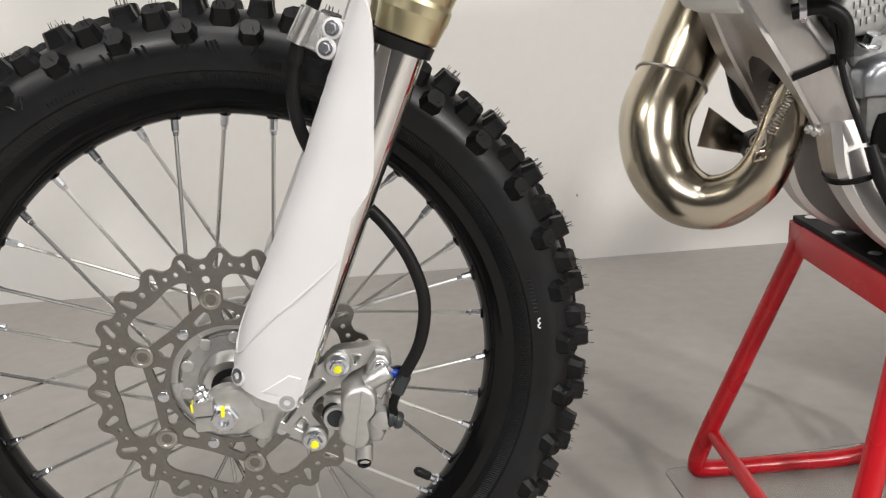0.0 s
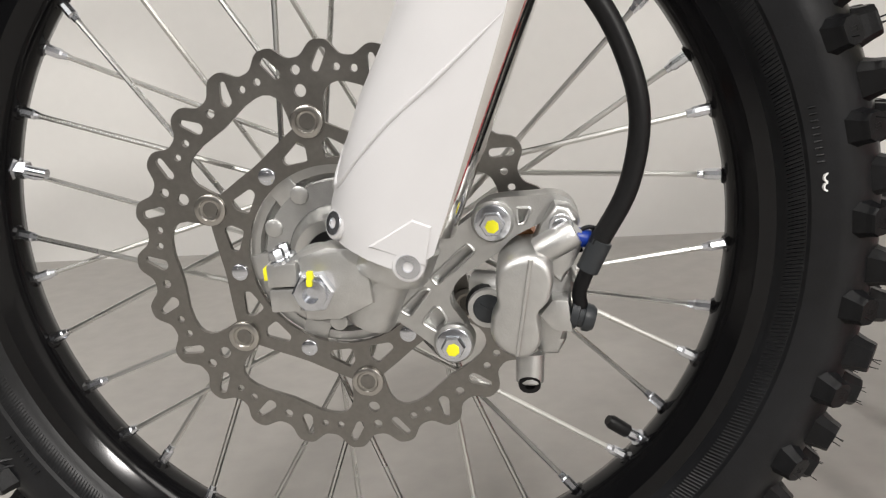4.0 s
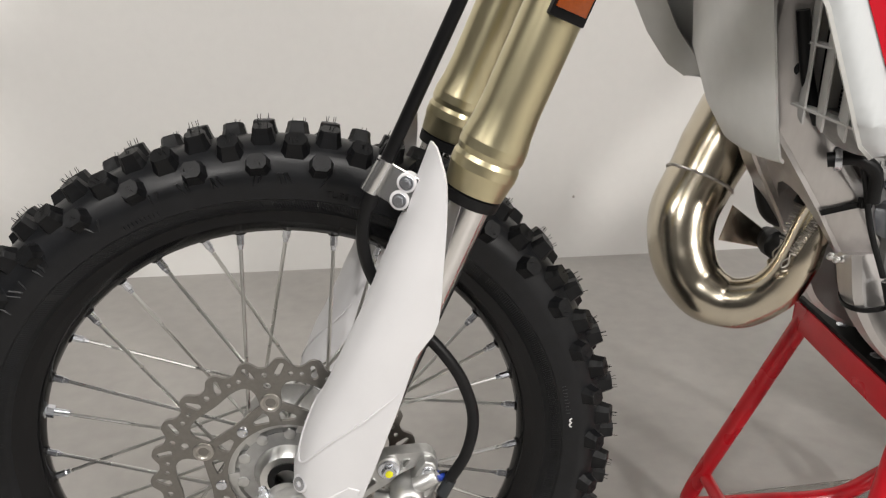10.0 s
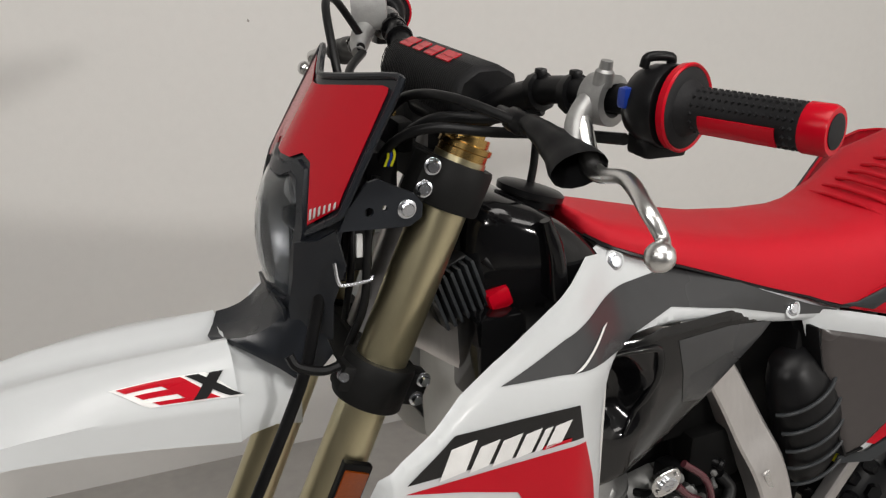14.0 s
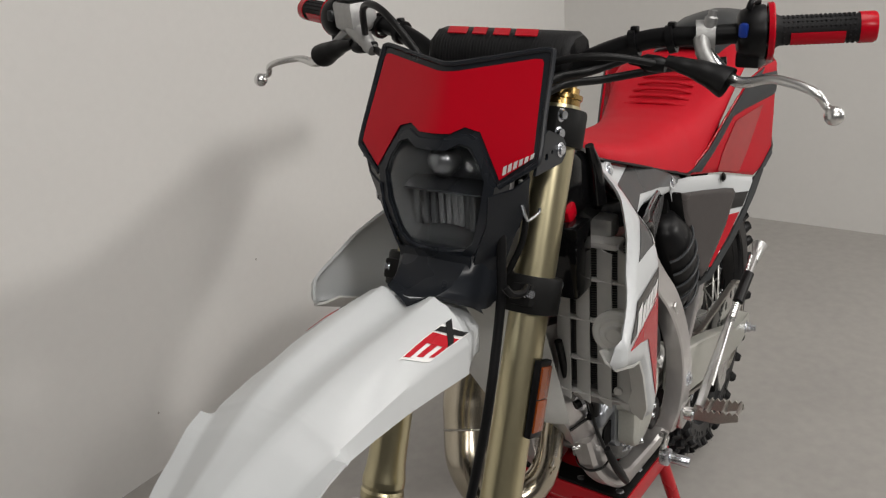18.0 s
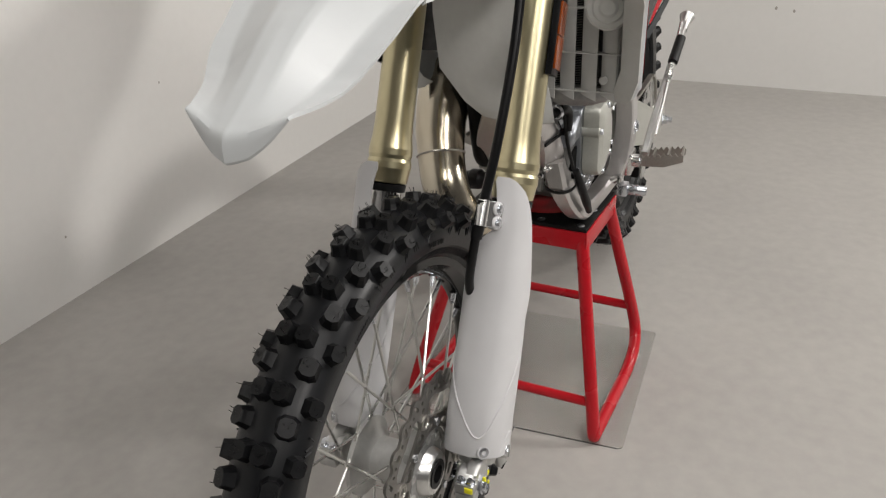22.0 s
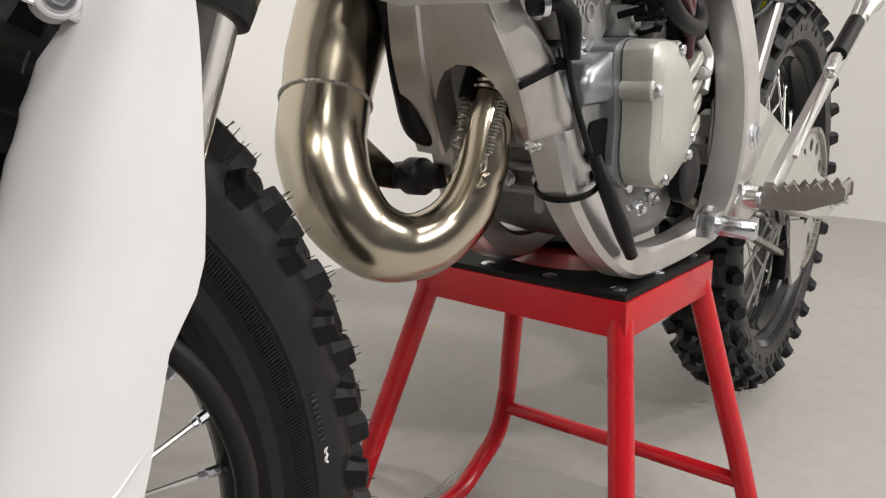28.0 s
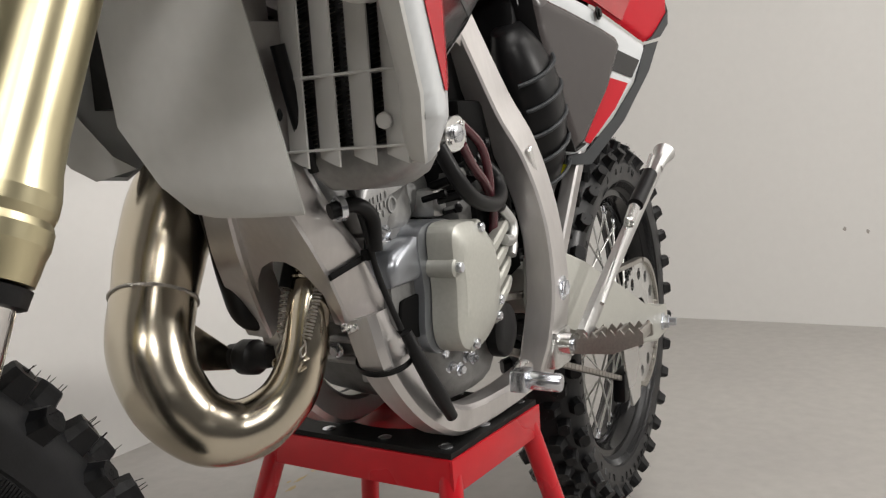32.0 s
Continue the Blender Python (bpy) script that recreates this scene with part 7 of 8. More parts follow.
for s in (-1, 1):
    frame_side(s)
b = bmesh.new()
beam(b, [(0.455, 0, 0.95), (0.466, 0, 0.85), (0.478, 0.002, 0.76), (0.492, 0.004, 0.69)], [0.024, 0.024, 0.022, 0.020], [0.026, 0.026, 0.026, 0.026])
part("front_down_tube", b, M_FRAME, moto, "aluminium front frame tube", BM, 30)
# arched forging that joins both legs above the exhaust port
b = bmesh.new()
arch = [(-0.024, 0.705), (0.024, 0.705), (0.030, 0.675), (0.039, 0.657), (0.058, 0.638), (0.075, 0.625), (0.083, 0.603), (0.088, 0.575), (0.090, 0.548), (0.070, 0.548), (0.058, 0.582), (0.047, 0.604), (0.034, 0.617), (0.018, 0.624), (0.002, 0.623), (-0.009, 0.616), (-0.015, 0.606), (-0.019, 0.588), (-0.020, 0.552), (-0.028, 0.552), (-0.031, 0.575), (-0.0335, 0.605), (-0.032, 0.635), (-0.029, 0.665)]
prism(b, [(0.938 - 0.68 * z, y, z) for y, z in arch], (0.024, 0, 0.016), 0.003, 2)
part("frame_arch", b, M_FRAME, moto, "forged aluminium arch over the exhaust port", BM, 35)
b = bmesh.new()
beam(b, [(0.80, -0.09, 0.440), (0.80, 0.0, 0.440), (0.80, 0.09, 0.440)], 0.012, 0.014, 3)
part("cradle_cross", b, M_FRAME, moto, "", BM)

# ---- exhaust ----
b = bmesh.new()
PIPE = [(0.590, 0.012, 0.628), (0.568, 0.011, 0.600), (0.552, 0.010, 0.566), (0.542, 0.011, 0.530), (0.526, 0.022, 0.493), (0.498, 0.045, 0.471), (0.470, 0.073, 0.478), (0.455, 0.098, 0.512), (0.459, 0.116, 0.553), (0.482, 0.130, 0.590)]
tube(b, PIPE, [0.0185, 0.019, 0.0205, 0.0225, 0.0250, 0.0285, 0.033, 0.0365, 0.0385, 0.0390], 40, 8, False)
pipe = part("exhaust_pipe", b, M_PIPE, moto, "nickel-plated two-stroke exhaust loop", BM, 80)
b = bmesh.new()
tube(b, [(0.482, 0.130, 0.590), (0.505, 0.138, 0.630), (0.531, 0.140, 0.672), (0.572, 0.140, 0.720), (0.63, 0.138, 0.750), (0.72, 0.13, 0.760)], [0.0390, 0.042, 0.045, 0.047, 0.047, 0.045], 40, 8, False)
part("expansion_cone", b, M_PIPE, pipe, "nickel-plated expansion chamber", BM, 80)
b = bmesh.new()
d = (V((0.502, 0.138, 0.632)) - V((0.459, 0.116, 0.553))).normalized()
a1, a2 = frame_of(d)
rnd = random.Random(8)
for k in range(80):
    t = 2 * PI * k / 80
    p = V((0.482, 0.130, 0.590)) + (a1 * math.cos(t) + a2 * math.sin(t)) * 0.0392 + d * rnd.uniform(-0.0005, 0.0005)
    lathe(b, [(-0.0018, 0.0012), (0, 0.0019 + rnd.random() * 0.0005), (0.0018, 0.0012)], p, a2 * math.cos(t) - a1 * math.sin(t), 6)
tagged(part("pipe_weld", b, M_CHAIN, pipe, "", BM), kind="stuff")
b = bmesh.new()
for k in range(3):
    ring_lathe(b, [(-0.0018, 0.0205), (0, 0.0222), (0.0018, 0.0205)], V((0.5655, 0.0110, 0.5955)) + V((0.022, 0, 0.026)).normalized() * (0.006 * (k - 1)), (0.022, 0, 0.026), 32)
part("port_rings", b, M_PIPE, pipe, "", BM)
# springs on the joint
for s, p0, p1 in ((-1, V((0.553, -0.008, 0.600)), V((0.514, -0.008, 0.536))), (1, V((0.556, 0.028, 0.618)), V((0.527, 0.029, 0.530)))):
    b = bmesh.new()
    d = (p1 - p0).normalized()
    a1, a2 = frame_of(d)
    L = (p1 - p0).length
    pts = [p0 + d * (L * (0.05 + 0.72 * k / 110)) + (a1 * math.cos(k * 0.95) + a2 * math.sin(k * 0.95)) * 0.0042 for k in range(111)]
    tube(b, pts, 0.0009, 5, 1)
    tube(b, [p0 + d * L * 0.77 + a1 * 0.003, p0 + d * L * 0.82, p0 + d * L * 0.92 + a2 * 0.004, p1, p0 + d * L * 0.93 - a2 * 0.004, p0 + d * L * 0.84], 0.0010, 6, 4)
    part("exhaust_spring", b, M_CHAIN, pipe, "steel coil spring", BM)
    b = bmesh.new()
    tube(b, [p1 + V((0.004, 0.004 * s, -0.002)), p1 + V((-0.004, 0.003 * s, -0.004)), p1 + V((-0.003, -0.002 * s, -0.012)), p1 + V((0.005, 0, -0.010))], 0.0016, 6, 4)
    part("spring_hook", b, M_PIPE, pipe, "", BM)
b = bmesh.new()
tube(b, [(0.563, 0.026, 0.632), (0.553, 0.028, 0.610), (0.545, 0.0285, 0.592)], 0.0060, 12, 4)
part("spring_sleeve", b, M_HOSE, pipe, "black spring sleeve", BM)
b = bmesh.new()
prism(b, [(0.523, 0.122, 0.558), (0.571, 0.122, 0.522), (0.566, 0.122, 0.502), (0.511, 0.122, 0.515)], (0.001, 0.003, 0), 0.0008, 1)
part("pipe_tab", b, M_PIPE, pipe, "", BM)
b = bmesh.new()
tube(b, [(0.573, 0.126, 0.514), (0.573, 0.112, 0.515), (0.572, 0.108, 0.515), (0.571, 0.092, 0.516), (0.570, 0.086, 0.517), (0.569, 0.070, 0.518)], [0.013, 0.014, 0.018, 0.018, 0.013, 0.011], 16, 2)
part("rubber_mount", b, M_HOSE, pipe, "black rubber exhaust mount", BM)
b = bmesh.new()
tube(b, [(0.50, 0.085, 0.72), (0.520, 0.083, 0.66), (0.535, 0.082, 0.60), (0.548, 0.080, 0.565), (0.572, 0.070, 0.553)], [0.012, 0.012, 0.013, 0.013, 0.010], 14, 6)
part("coolant_hose", b, M_HOSE, moto, "black rubber coolant hose", BM)

# ---- engine ----
b = bmesh.new()
rings = []
CASE = [(0.645, 0.495), (0.670, 0.458), (0.71, 0.440), (0.79, 0.447), (0.815, 0.50), (0.81, 0.56), (0.77, 0.605), (0.70, 0.625), (0.65, 0.62), (0.634, 0.58), (0.630, 0.53)]
cx, cz = 0.70, 0.525
for y, k in ((-0.074, 0.70), (-0.068, 0.86), (-0.050, 0.97), (0, 1.0), (0.050, 0.97), (0.085, 0.9), (0.095, 0.78)):
    rings.append([V((cx + (x - cx) * k, y, cz + (z - cz) * k)) for x, z in smooth_loop(CASE, 3)])
quad_strip(b, rings)
engine = part("crankcase", b, M_CASE, moto, "cast aluminium crankcase", BM, 45)
# ribs, flange and studs on the front of the case
for k in range(5):
    b = bmesh.new()
    z = 0.500 + k * 0.022
    tube(b, [(0.640 - 0.003 * math.sin(k * 0.8), -0.052, z), (0.6305 - 0.003 * math.sin(k * 0.8), -0.02, z + 0.002), (0.6305 - 0.003 * math.sin(k * 0.8), 0.02, z + 0.002), (0.640, 0.052, z)], 0.0045, 8, 4)
    part("case_rib", b, M_ENGINE, engine, "", BM)
for y in (-0.034, 0.0, 0.034):
    for z in (0.512, 0.556, 0.600):
        bolt("case_stud", (0.628, y, z), (-1, 0, 0), engine, 0.0055, 0.007, M_ZINC, BM, True, True)
b = bmesh.new()
box(b, (0.632, 0, 0.545), (0.014, 0.010, 0.13), 0.004)
part("case_joint", b, M_ENGINE, engine, "", BM)
# generator cover
COV = [(0.622, 0.634), (0.665, 0.644), (0.705, 0.637), (0.735, 0.610), (0.748, 0.565), (0.733, 0.522), (0.690, 0.502), (0.645, 0.506), (0.624, 0.530), (0.627, 0.575)]
b = bmesh.new()
rings = []
cx, cz = 0.684, 0.577
for y, k in ((-0.030, 0.95), (-0.070, 0.95), (-0.072, 0.94)):
    rings.append([V((cx + (x - cx) * k, y, cz + (z - cz) * k)) for x, z in smooth_loop(COV, 4)])
quad_strip(b, rings)
part("generator_housing", b, M_HOUSING, engine, "dark grey generator housing", BM, 45)
b = bmesh.new()
rings = []
COV2 = [(0.640, 0.634), (0.668, 0.644), (0.705, 0.637), (0.735, 0.610), (0.748, 0.565), (0.733, 0.522), (0.694, 0.502), (0.656, 0.506), (0.641, 0.530), (0.643, 0.575)]
COV2 = [(x, 0.577 + (z - 0.577) * 0.93) for x, z in COV2]
cx = 0.692
for y, k in ((-0.073, 1.0), (-0.094, 1.0), (-0.100, 0.97), (-0.1035, 0.88), (-0.1045, 0.80), (-0.106, 0.76), (-0.107, 0.5), (-0.107, 0.1)):
    rings.append([V((cx + (x - cx) * k, y, cz + (z - cz) * k)) for x, z in smooth_loop(COV2, 4)])
quad_strip(b, rings)
cov = part("generator_cover", b, M_COVER, engine, "pale grey painted generator cover", BM, 30)
for x, z in ((0.646, 0.596), (0.672, 0.515), (0.698, 0.629), (0.738, 0.547), (0.731, 0.531)):
    b = bmesh.new()
    lathe(b, [(-0.02, 0.0085), (0.004, 0.0085), (0.006, 0.0075)], (x, -0.096, z), (0, -1, 0), 18)
    part("cover_boss", b, M_COVER, cov, "", BM)
    bolt("cover_bolt", (x, -0.102, z), (0, -1, 0), cov, 0.0052, 0.005, M_ZINC, BM, True, False, False)
# opening in the housing: its inner shade is a near-black slab
b = bmesh.new()
prism(b, [(x, -0.0655, z) for x, z in smooth_loop([(0.594, 0.543), (0.597, 0.566), (0.607, 0.572), (0.660, 0.568), (0.660, 0.530), (0.612, 0.533)], 2)], (0, 0.010, 0), 0.002)
part("dark_opening", b, M_DARK, engine, "near-black slab standing for the shaded sprocket opening", BM)
b = bmesh.new()
drum = [(0.580, 0.586), (0.578, 0.606), (0.586, 0.618), (0.622, 0.628), (0.645, 0.638), (0.690, 0.636), (0.690, 0.586)]
prism(b, [(x, -0.0705, z) for x, z in drum], (0, 0.045, 0), 0.009, 4)
part("housing_drum", b, M_HOUSING, engine, "blue-grey metallic band of the generator housing", BM, 50)
b = bmesh.new()
prism(b, [(0.586, -0.062, 0.592), (0.592, -0.062, 0.596), (0.685, -0.062, 0.590), (0.676, -0.062, 0.513), (0.600, -0.062, 0.530), (0.588, -0.062, 0.552)], (0, 0.04, 0), 0.005)
part("housing_front", b, M_CASE, engine, "dark cast housing ahead of the cover", BM)
b = bmesh.new()
lathe(b, [(-0.03, 0.010), (0.002, 0.010), (0.004, 0.008)], (0.646, -0.098, 0.596), (0, -1, 0), 20)
part("cover_boss", b, M_COVER, cov, "", BM)
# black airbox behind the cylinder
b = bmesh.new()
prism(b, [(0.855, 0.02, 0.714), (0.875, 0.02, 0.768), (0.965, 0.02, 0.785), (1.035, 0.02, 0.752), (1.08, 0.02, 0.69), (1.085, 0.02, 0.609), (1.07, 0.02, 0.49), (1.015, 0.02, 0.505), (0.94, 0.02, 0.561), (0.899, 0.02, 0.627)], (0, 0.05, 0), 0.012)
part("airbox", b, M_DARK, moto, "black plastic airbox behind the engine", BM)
# cast ribs behind the cover
for k in range(4):
    b = bmesh.new()
    z = 0.600 - k * 0.022
    beam(b, [(0.738, -0.078, z - 0.014), (0.758, -0.086, z + 0.002), (0.785, -0.088, z + 0.017), (0.806, -0.084, z + 0.024)], [0.0050, 0.0062, 0.0060, 0.0040], [0.010, 0.008, 0.006, 0.005], 5, 0.35)
    part("cast_rib", b, M_COVER, engine, "pale cast rib", BM)
# cylinder and head
b = bmesh.new()
ax = V((-0.30, 0, 1)).normalized()
lathe(b, [(-0.01, 0.050), (0.005, 0.058), (0.012, 0.058), (0.016, 0.050), (0.060, 0.050), (0.075, 0.054), (0.080, 0.060), (0.088, 0.060), (0.092, 0.052), (0.12, 0.048), (0.135, 0.030)], (0.645, 0.0, 0.600), ax, 40)
cyl = part("cylinder", b, M_ENGINE, engine, "cast aluminium cylinder", BM, 40)
for outline, y, dep, bev in (([(0.562, 0.640), (0.552, 0.662), (0.562, 0.682), (0.602, 0.696), (0.618, 0.682), (0.612, 0.654), (0.598, 0.640)], -0.056, 0.040, 0.007),
                             ([(0.610, 0.634), (0.610, 0.694), (0.634, 0.708), (0.654, 0.684), (0.662, 0.646), (0.644, 0.628)], -0.052, 0.040, 0.014),
                             ([(0.584, 0.600), (0.576, 0.634), (0.582, 0.640), (0.600, 0.634), (0.640, 0.640), (0.664, 0.622), (0.660, 0.598)], -0.046, 0.040, 0.006)):
    b = bmesh.new()
    prism(b, [(x, y, z) for x, z in outline], (0, dep, 0), bev, 3)
    part("cast_boss", b, M_ENGINE, cyl, "", BM, 50)
b = bmesh.new()
tube(b, [(0.535, 0.000, 0.660), (0.560, -0.006, 0.680), (0.60, -0.010, 0.70)], [0.028, 0.034, 0.036], 20, 5)
pad = part("cylinder_neck", b, M_ENGINE, cyl, "", BM, 60)
for r_ in range(3):
    for k in range(5):
        b = bmesh.new()
        box(b, (0.564 + r_ * 0.003 + k * 0.0068, -0.0565, 0.650 + r_ * 0.0085 + k * 0.0012), (0.0044 if k % 2 else 0.0018, 0.0016, 0.0062), 0.0003)
        part("cast_mark", b, M_ENGINE, pad, "", BM)
b = bmesh.new()
ring_lathe(b, [(-0.001, 0.0085), (0.0014, 0.0080), (0.0014, 0.0060), (-0.001, 0.0055)], (0.606, -0.0565, 0.662), (0, -1, 0), 24)
part("cast_mark", b, M_ENGINE, pad, "", BM)
# exhaust port flange seen through the arch
b = bmesh.new()
box(b, (0.610, 0.034, 0.602), (0.030, 0.120, 0.110), 0.010)
part("port_flange", b, M_CASE, cyl, "dark cast exhaust port flange", BM)
bolt("cylinder_nut", (0.590, -0.052, 0.634), (0, -0.6, 1), cyl, 0.0075, 0.010, M_ZINC, BM)
for x, z in ((0.590, 0.612), (0.650, 0.612)):
    bolt("case_bolt", (x, -0.047, z), (-0.3, -1, 0), engine, 0.005, 0.006, M_ZINC, BM, True, False)
for x, z, y in ((0.672, 0.490, -0.068), (0.690, 0.482, -0.070), (0.706, 0.492, -0.070), (0.662, 0.506, -0.066), (0.722, 0.486, -0.070)):
    b = bmesh.new()
    lathe(b, [(-0.02, 0.0085), (0.002, 0.0085), (0.004, 0.007)], (x, y, z), (-0.2, -1, 0), 14)
    part("case_boss", b, M_ENGINE, engine, "", BM)
    bolt("case_bolt", (x, y - 0.004, z), (-0.2, -1, 0), engine, 0.005, 0.006, M_ZINC, BM, True, True)
b = bmesh.new()
lathe(b, [(0, 0.030), (0.012, 0.030), (0.014, 0.026), (0.014, 0.012)], (0.775, -0.080, 0.505), (0, -1, 0), 24)
part("front_sprocket", b, M_BLACK, engine, "dark front sprocket", BM)
# water hose with clamp, radiator to cylinder
b = bmesh.new()
tube(b, [(0.515, -0.050, 0.664), (0.535, -0.062, 0.668), (0.555, -0.066, 0.655), (0.560, -0.064, 0.625)], 0.0070, 14, 6)
part("water_hose", b, M_HOSE, engine, "black elbow hose", BM)
b = bmesh.new()
ring_lathe(b, [(-0.003, 0.0112), (0.003, 0.0112), (0.003, 0.009), (-0.003, 0.009)], (0.522, -0.055, 0.666), (1, -0.5, 0.1), 20)
part("hose_clip", b, M_ZINC, engine, "steel hose clip", BM)
# carburettor area
b = bmesh.new()
lathe(b, [(-0.02, 0.030), (0.03, 0.030), (0.035, 0.024), (0.07, 0.024), (0.075, 0.032), (0.12, 0.034)], (0.69, -0.01, 0.665), (1, 0, 0.25), 24)
carb = part("carburettor", b, M_CASE, engine, "aluminium carburettor", BM)
# the M_DARK boxes are added fillers for the shaded gaps round it
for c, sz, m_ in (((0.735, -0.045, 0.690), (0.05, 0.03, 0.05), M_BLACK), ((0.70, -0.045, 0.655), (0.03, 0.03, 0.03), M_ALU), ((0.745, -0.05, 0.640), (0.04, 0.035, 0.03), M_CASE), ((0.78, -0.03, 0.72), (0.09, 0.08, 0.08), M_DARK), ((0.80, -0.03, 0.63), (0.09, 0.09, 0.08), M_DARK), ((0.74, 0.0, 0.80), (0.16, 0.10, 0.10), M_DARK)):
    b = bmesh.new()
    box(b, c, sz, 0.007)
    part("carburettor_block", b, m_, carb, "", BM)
rnd = random.Random(2)
for k in range(16):
    b = bmesh.new()
    p = V((rnd.uniform(0.665, 0.79), -0.068 - rnd.random() * 0.012, rnd.uniform(0.635, 0.72)))
    d = V((rnd.uniform(-1, 1), -1.2, rnd.uniform(-0.6, 0.6))).normalized()
    rr = rnd.uniform(0.003, 0.006)
    lathe(b, [(-0.02, rr), (0.0, rr), (0.002, rr * 1.3), (0.006, rr * 1.25), (0.007, rr * 0.6)], p, d, rnd.choice((6, 12)))
    part("fitting", b, rnd.choice((M_CASE, M_BLACK, M_BLACK, M_BLACK, M_CASE)), carb, "", BM)
b = bmesh.new()
prism(b, [(x, -0.092, z) for x, z in smooth_loop([(0.662, 0.736), (0.690, 0.742), (0.702, 0.730), (0.696, 0.710), (0.668, 0.706), (0.658, 0.720)], 3)], (0, 0.008, 0), 0.001, 1)
pet = part("fuel_tap", b, M_ALUM, moto, "stamped metal fuel tap plate", BM)
b = bmesh.new()
box(b, (0.680, -0.0945, 0.724), (0.026, 0.005, 0.006), 0.001)
lathe(b, [(0, 0.009), (0.004, 0.009), (0.005, 0.007)], (0.680, -0.092, 0.724), (0, -1, 0), 18)
part("tap_lever", b, M_ZINC, pet, "", BM)
for x, z in ((0.667, 0.716), (0.693, 0.734)):
    bolt("tap_screw", (x, -0.093, z), (0, -1, 0), pet, 0.003, 0.002, M_CHROME, BM, True, False, False)
for pts, r, m_, nm in (([(0.655, -0.085, 0.712), (0.665, -0.098, 0.680), (0.695, -0.102, 0.657), (0.745, -0.100, 0.648), (0.785, -0.090, 0.655), (0.802, -0.080, 0.672), (0.790, -0.070, 0.690)], 0.0080, M_HOSE, "vent_hose"),
                       ([(0.700, -0.088, 0.712), (0.722, -0.088, 0.690), (0.752, -0.088, 0.668), (0.776, -0.084, 0.640), (0.778, -0.080, 0.60)], 0.0055, M_PURPLE, "fuel_hose"),
                       ([(0.715, -0.080, 0.735), (0.745, -0.088, 0.710), (0.762, -0.088, 0.675), (0.765, -0.085, 0.64)], 0.0050, M_PURPLE, "fuel_hose"),
                       ([(0.790, -0.088, 0.640), (0.808, -0.092, 0.622), (0.800, -0.094, 0.604), (0.778, -0.094, 0.606)], 0.0062, M_ALU, "vent_hose"),
                       ([(0.800, -0.085, 0.620), (0.815, -0.088, 0.600), (0.805, -0.09, 0.585)], 0.0062, M_ALU, "vent_hose"),
                       ([(0.586, -0.074, 0.545), (0.596, -0.083, 0.512), (0.616, -0.088, 0.478), (0.636, -0.090, 0.450)], [0.0060, 0.0072, 0.0078, 0.0060], M_HOSE, "drain_hose"),
                       ([(0.530, -0.055, 0.70), (0.548, -0.060, 0.655), (0.563, -0.064, 0.60), (0.583, -0.071, 0.548)], 0.0030, M_HOSE, "wiring_sleeve"),
                       ([(0.470, -0.045, 0.80), (0.482, -0.050, 0.74), (0.500, -0.050, 0.70)], 0.0060, M_HOSE, "wiring_sleeve")):
    b = bmesh.new()
    tube(b, pts, r, 12, 6)
    part(nm, b, m_, moto, "black rubber hose" if m_ is M_HOSE else "", BM)
# cable ties round the down tube
b = bmesh.new()
rings = []
for p, n in (((0.545, -0.008, 0.598), (-0.3, 0.5, -0.3)), ((0.5315, -0.030, 0.6040), (-0.8, 0.0, -0.5)), ((0.5310, -0.0350, 0.6062), (-0.8, -0.5, -0.4)), ((0.5545, -0.0535, 0.6190), (-0.5, -0.8, 0.0)), ((0.5600, -0.0530, 0.6225), (0.1, -1, 0.1)), ((0.5740, -0.0440, 0.6300), (0.7, -0.6, 0.4))):
    p, n, w = V(p), V(n).normalized(), V((0.52, 0, -0.85)) * 0.0032
    rings.append([p + n * 0.0004 - w, p + n * 0.0024 - w, p + n * 0.0024 + w, p + n * 0.0004 + w])
quad_strip(b, rings)
box(b, (0.558, -0.057, 0.6215), (0.012, 0.008, 0.010), 0.001)
part("cable_tie", b, M_BLACK, moto, "black cable tie", BM)
b = bmesh.new()
ring_lathe(b, [(-0.0026, 0.0285), (0.0026, 0.0285), (0.0026, 0.0265), (-0.0026, 0.0265)], (0.5905, -0.047, 0.518), (0.35, 0.05, -1), 24)
box(b, (0.606, -0.066, 0.526), (0.010, 0.009, 0.007), 0.001)
part("cable_tie", b, M_BLACK, moto, "black cable tie", BM)

# ---- airbox boot, swingarm, pegs, stand ----
b = bmesh.new()
rows = []
for k in range(13):
    t = k / 12
    c = V((0.880 + 0.085 * t, -0.068 - 0.014 * math.sin(t * PI), 0.845 - 0.185 * t - 0.02 * t * t))
    e = math.sin(PI * min(1, max(0.0, (t + 0.06) / 1.12))) ** 0.4
    rows.append([c + V((0.050 * e * math.cos(a) * (1 + 0.1 * math.cos(a)), 0.036 * e * math.sin(a), 0.024 * e * math.cos(a))) for a in [2 * PI * j / 20 for j in range(20)]])
quad_strip(b, rows)
box_ = part("airbox_boot", b, M_BLACK, moto, "ribbed black plastic airbox", BM, 60)
for k in range(5):
    t = 0.25 + k * 0.15
    c = V((0.880 + 0.085 * t, -0.068 - 0.014 * math.sin(t * PI), 0.845 - 0.185 * t - 0.02 * t * t))
    b = bmesh.new()
    pts = [c + V((0.0505 * math.cos(a), 0.0365 * math.sin(a), 0.0245 * math.cos(a))) for a in [radians(200 + j * 13) for j in range(11)]]
    tube(b, pts, 0.0026, 8, 2)
    part("moulded_rib", b, M_GREY, box_, "", BM)
b = bmesh.new()
box(b, (0.97, 0, 0.80), (0.16, 0.15, 0.18), 0.02)
part("airbox", b, M_BLACK, moto, "black airbox", BM)
b = bmesh.new()
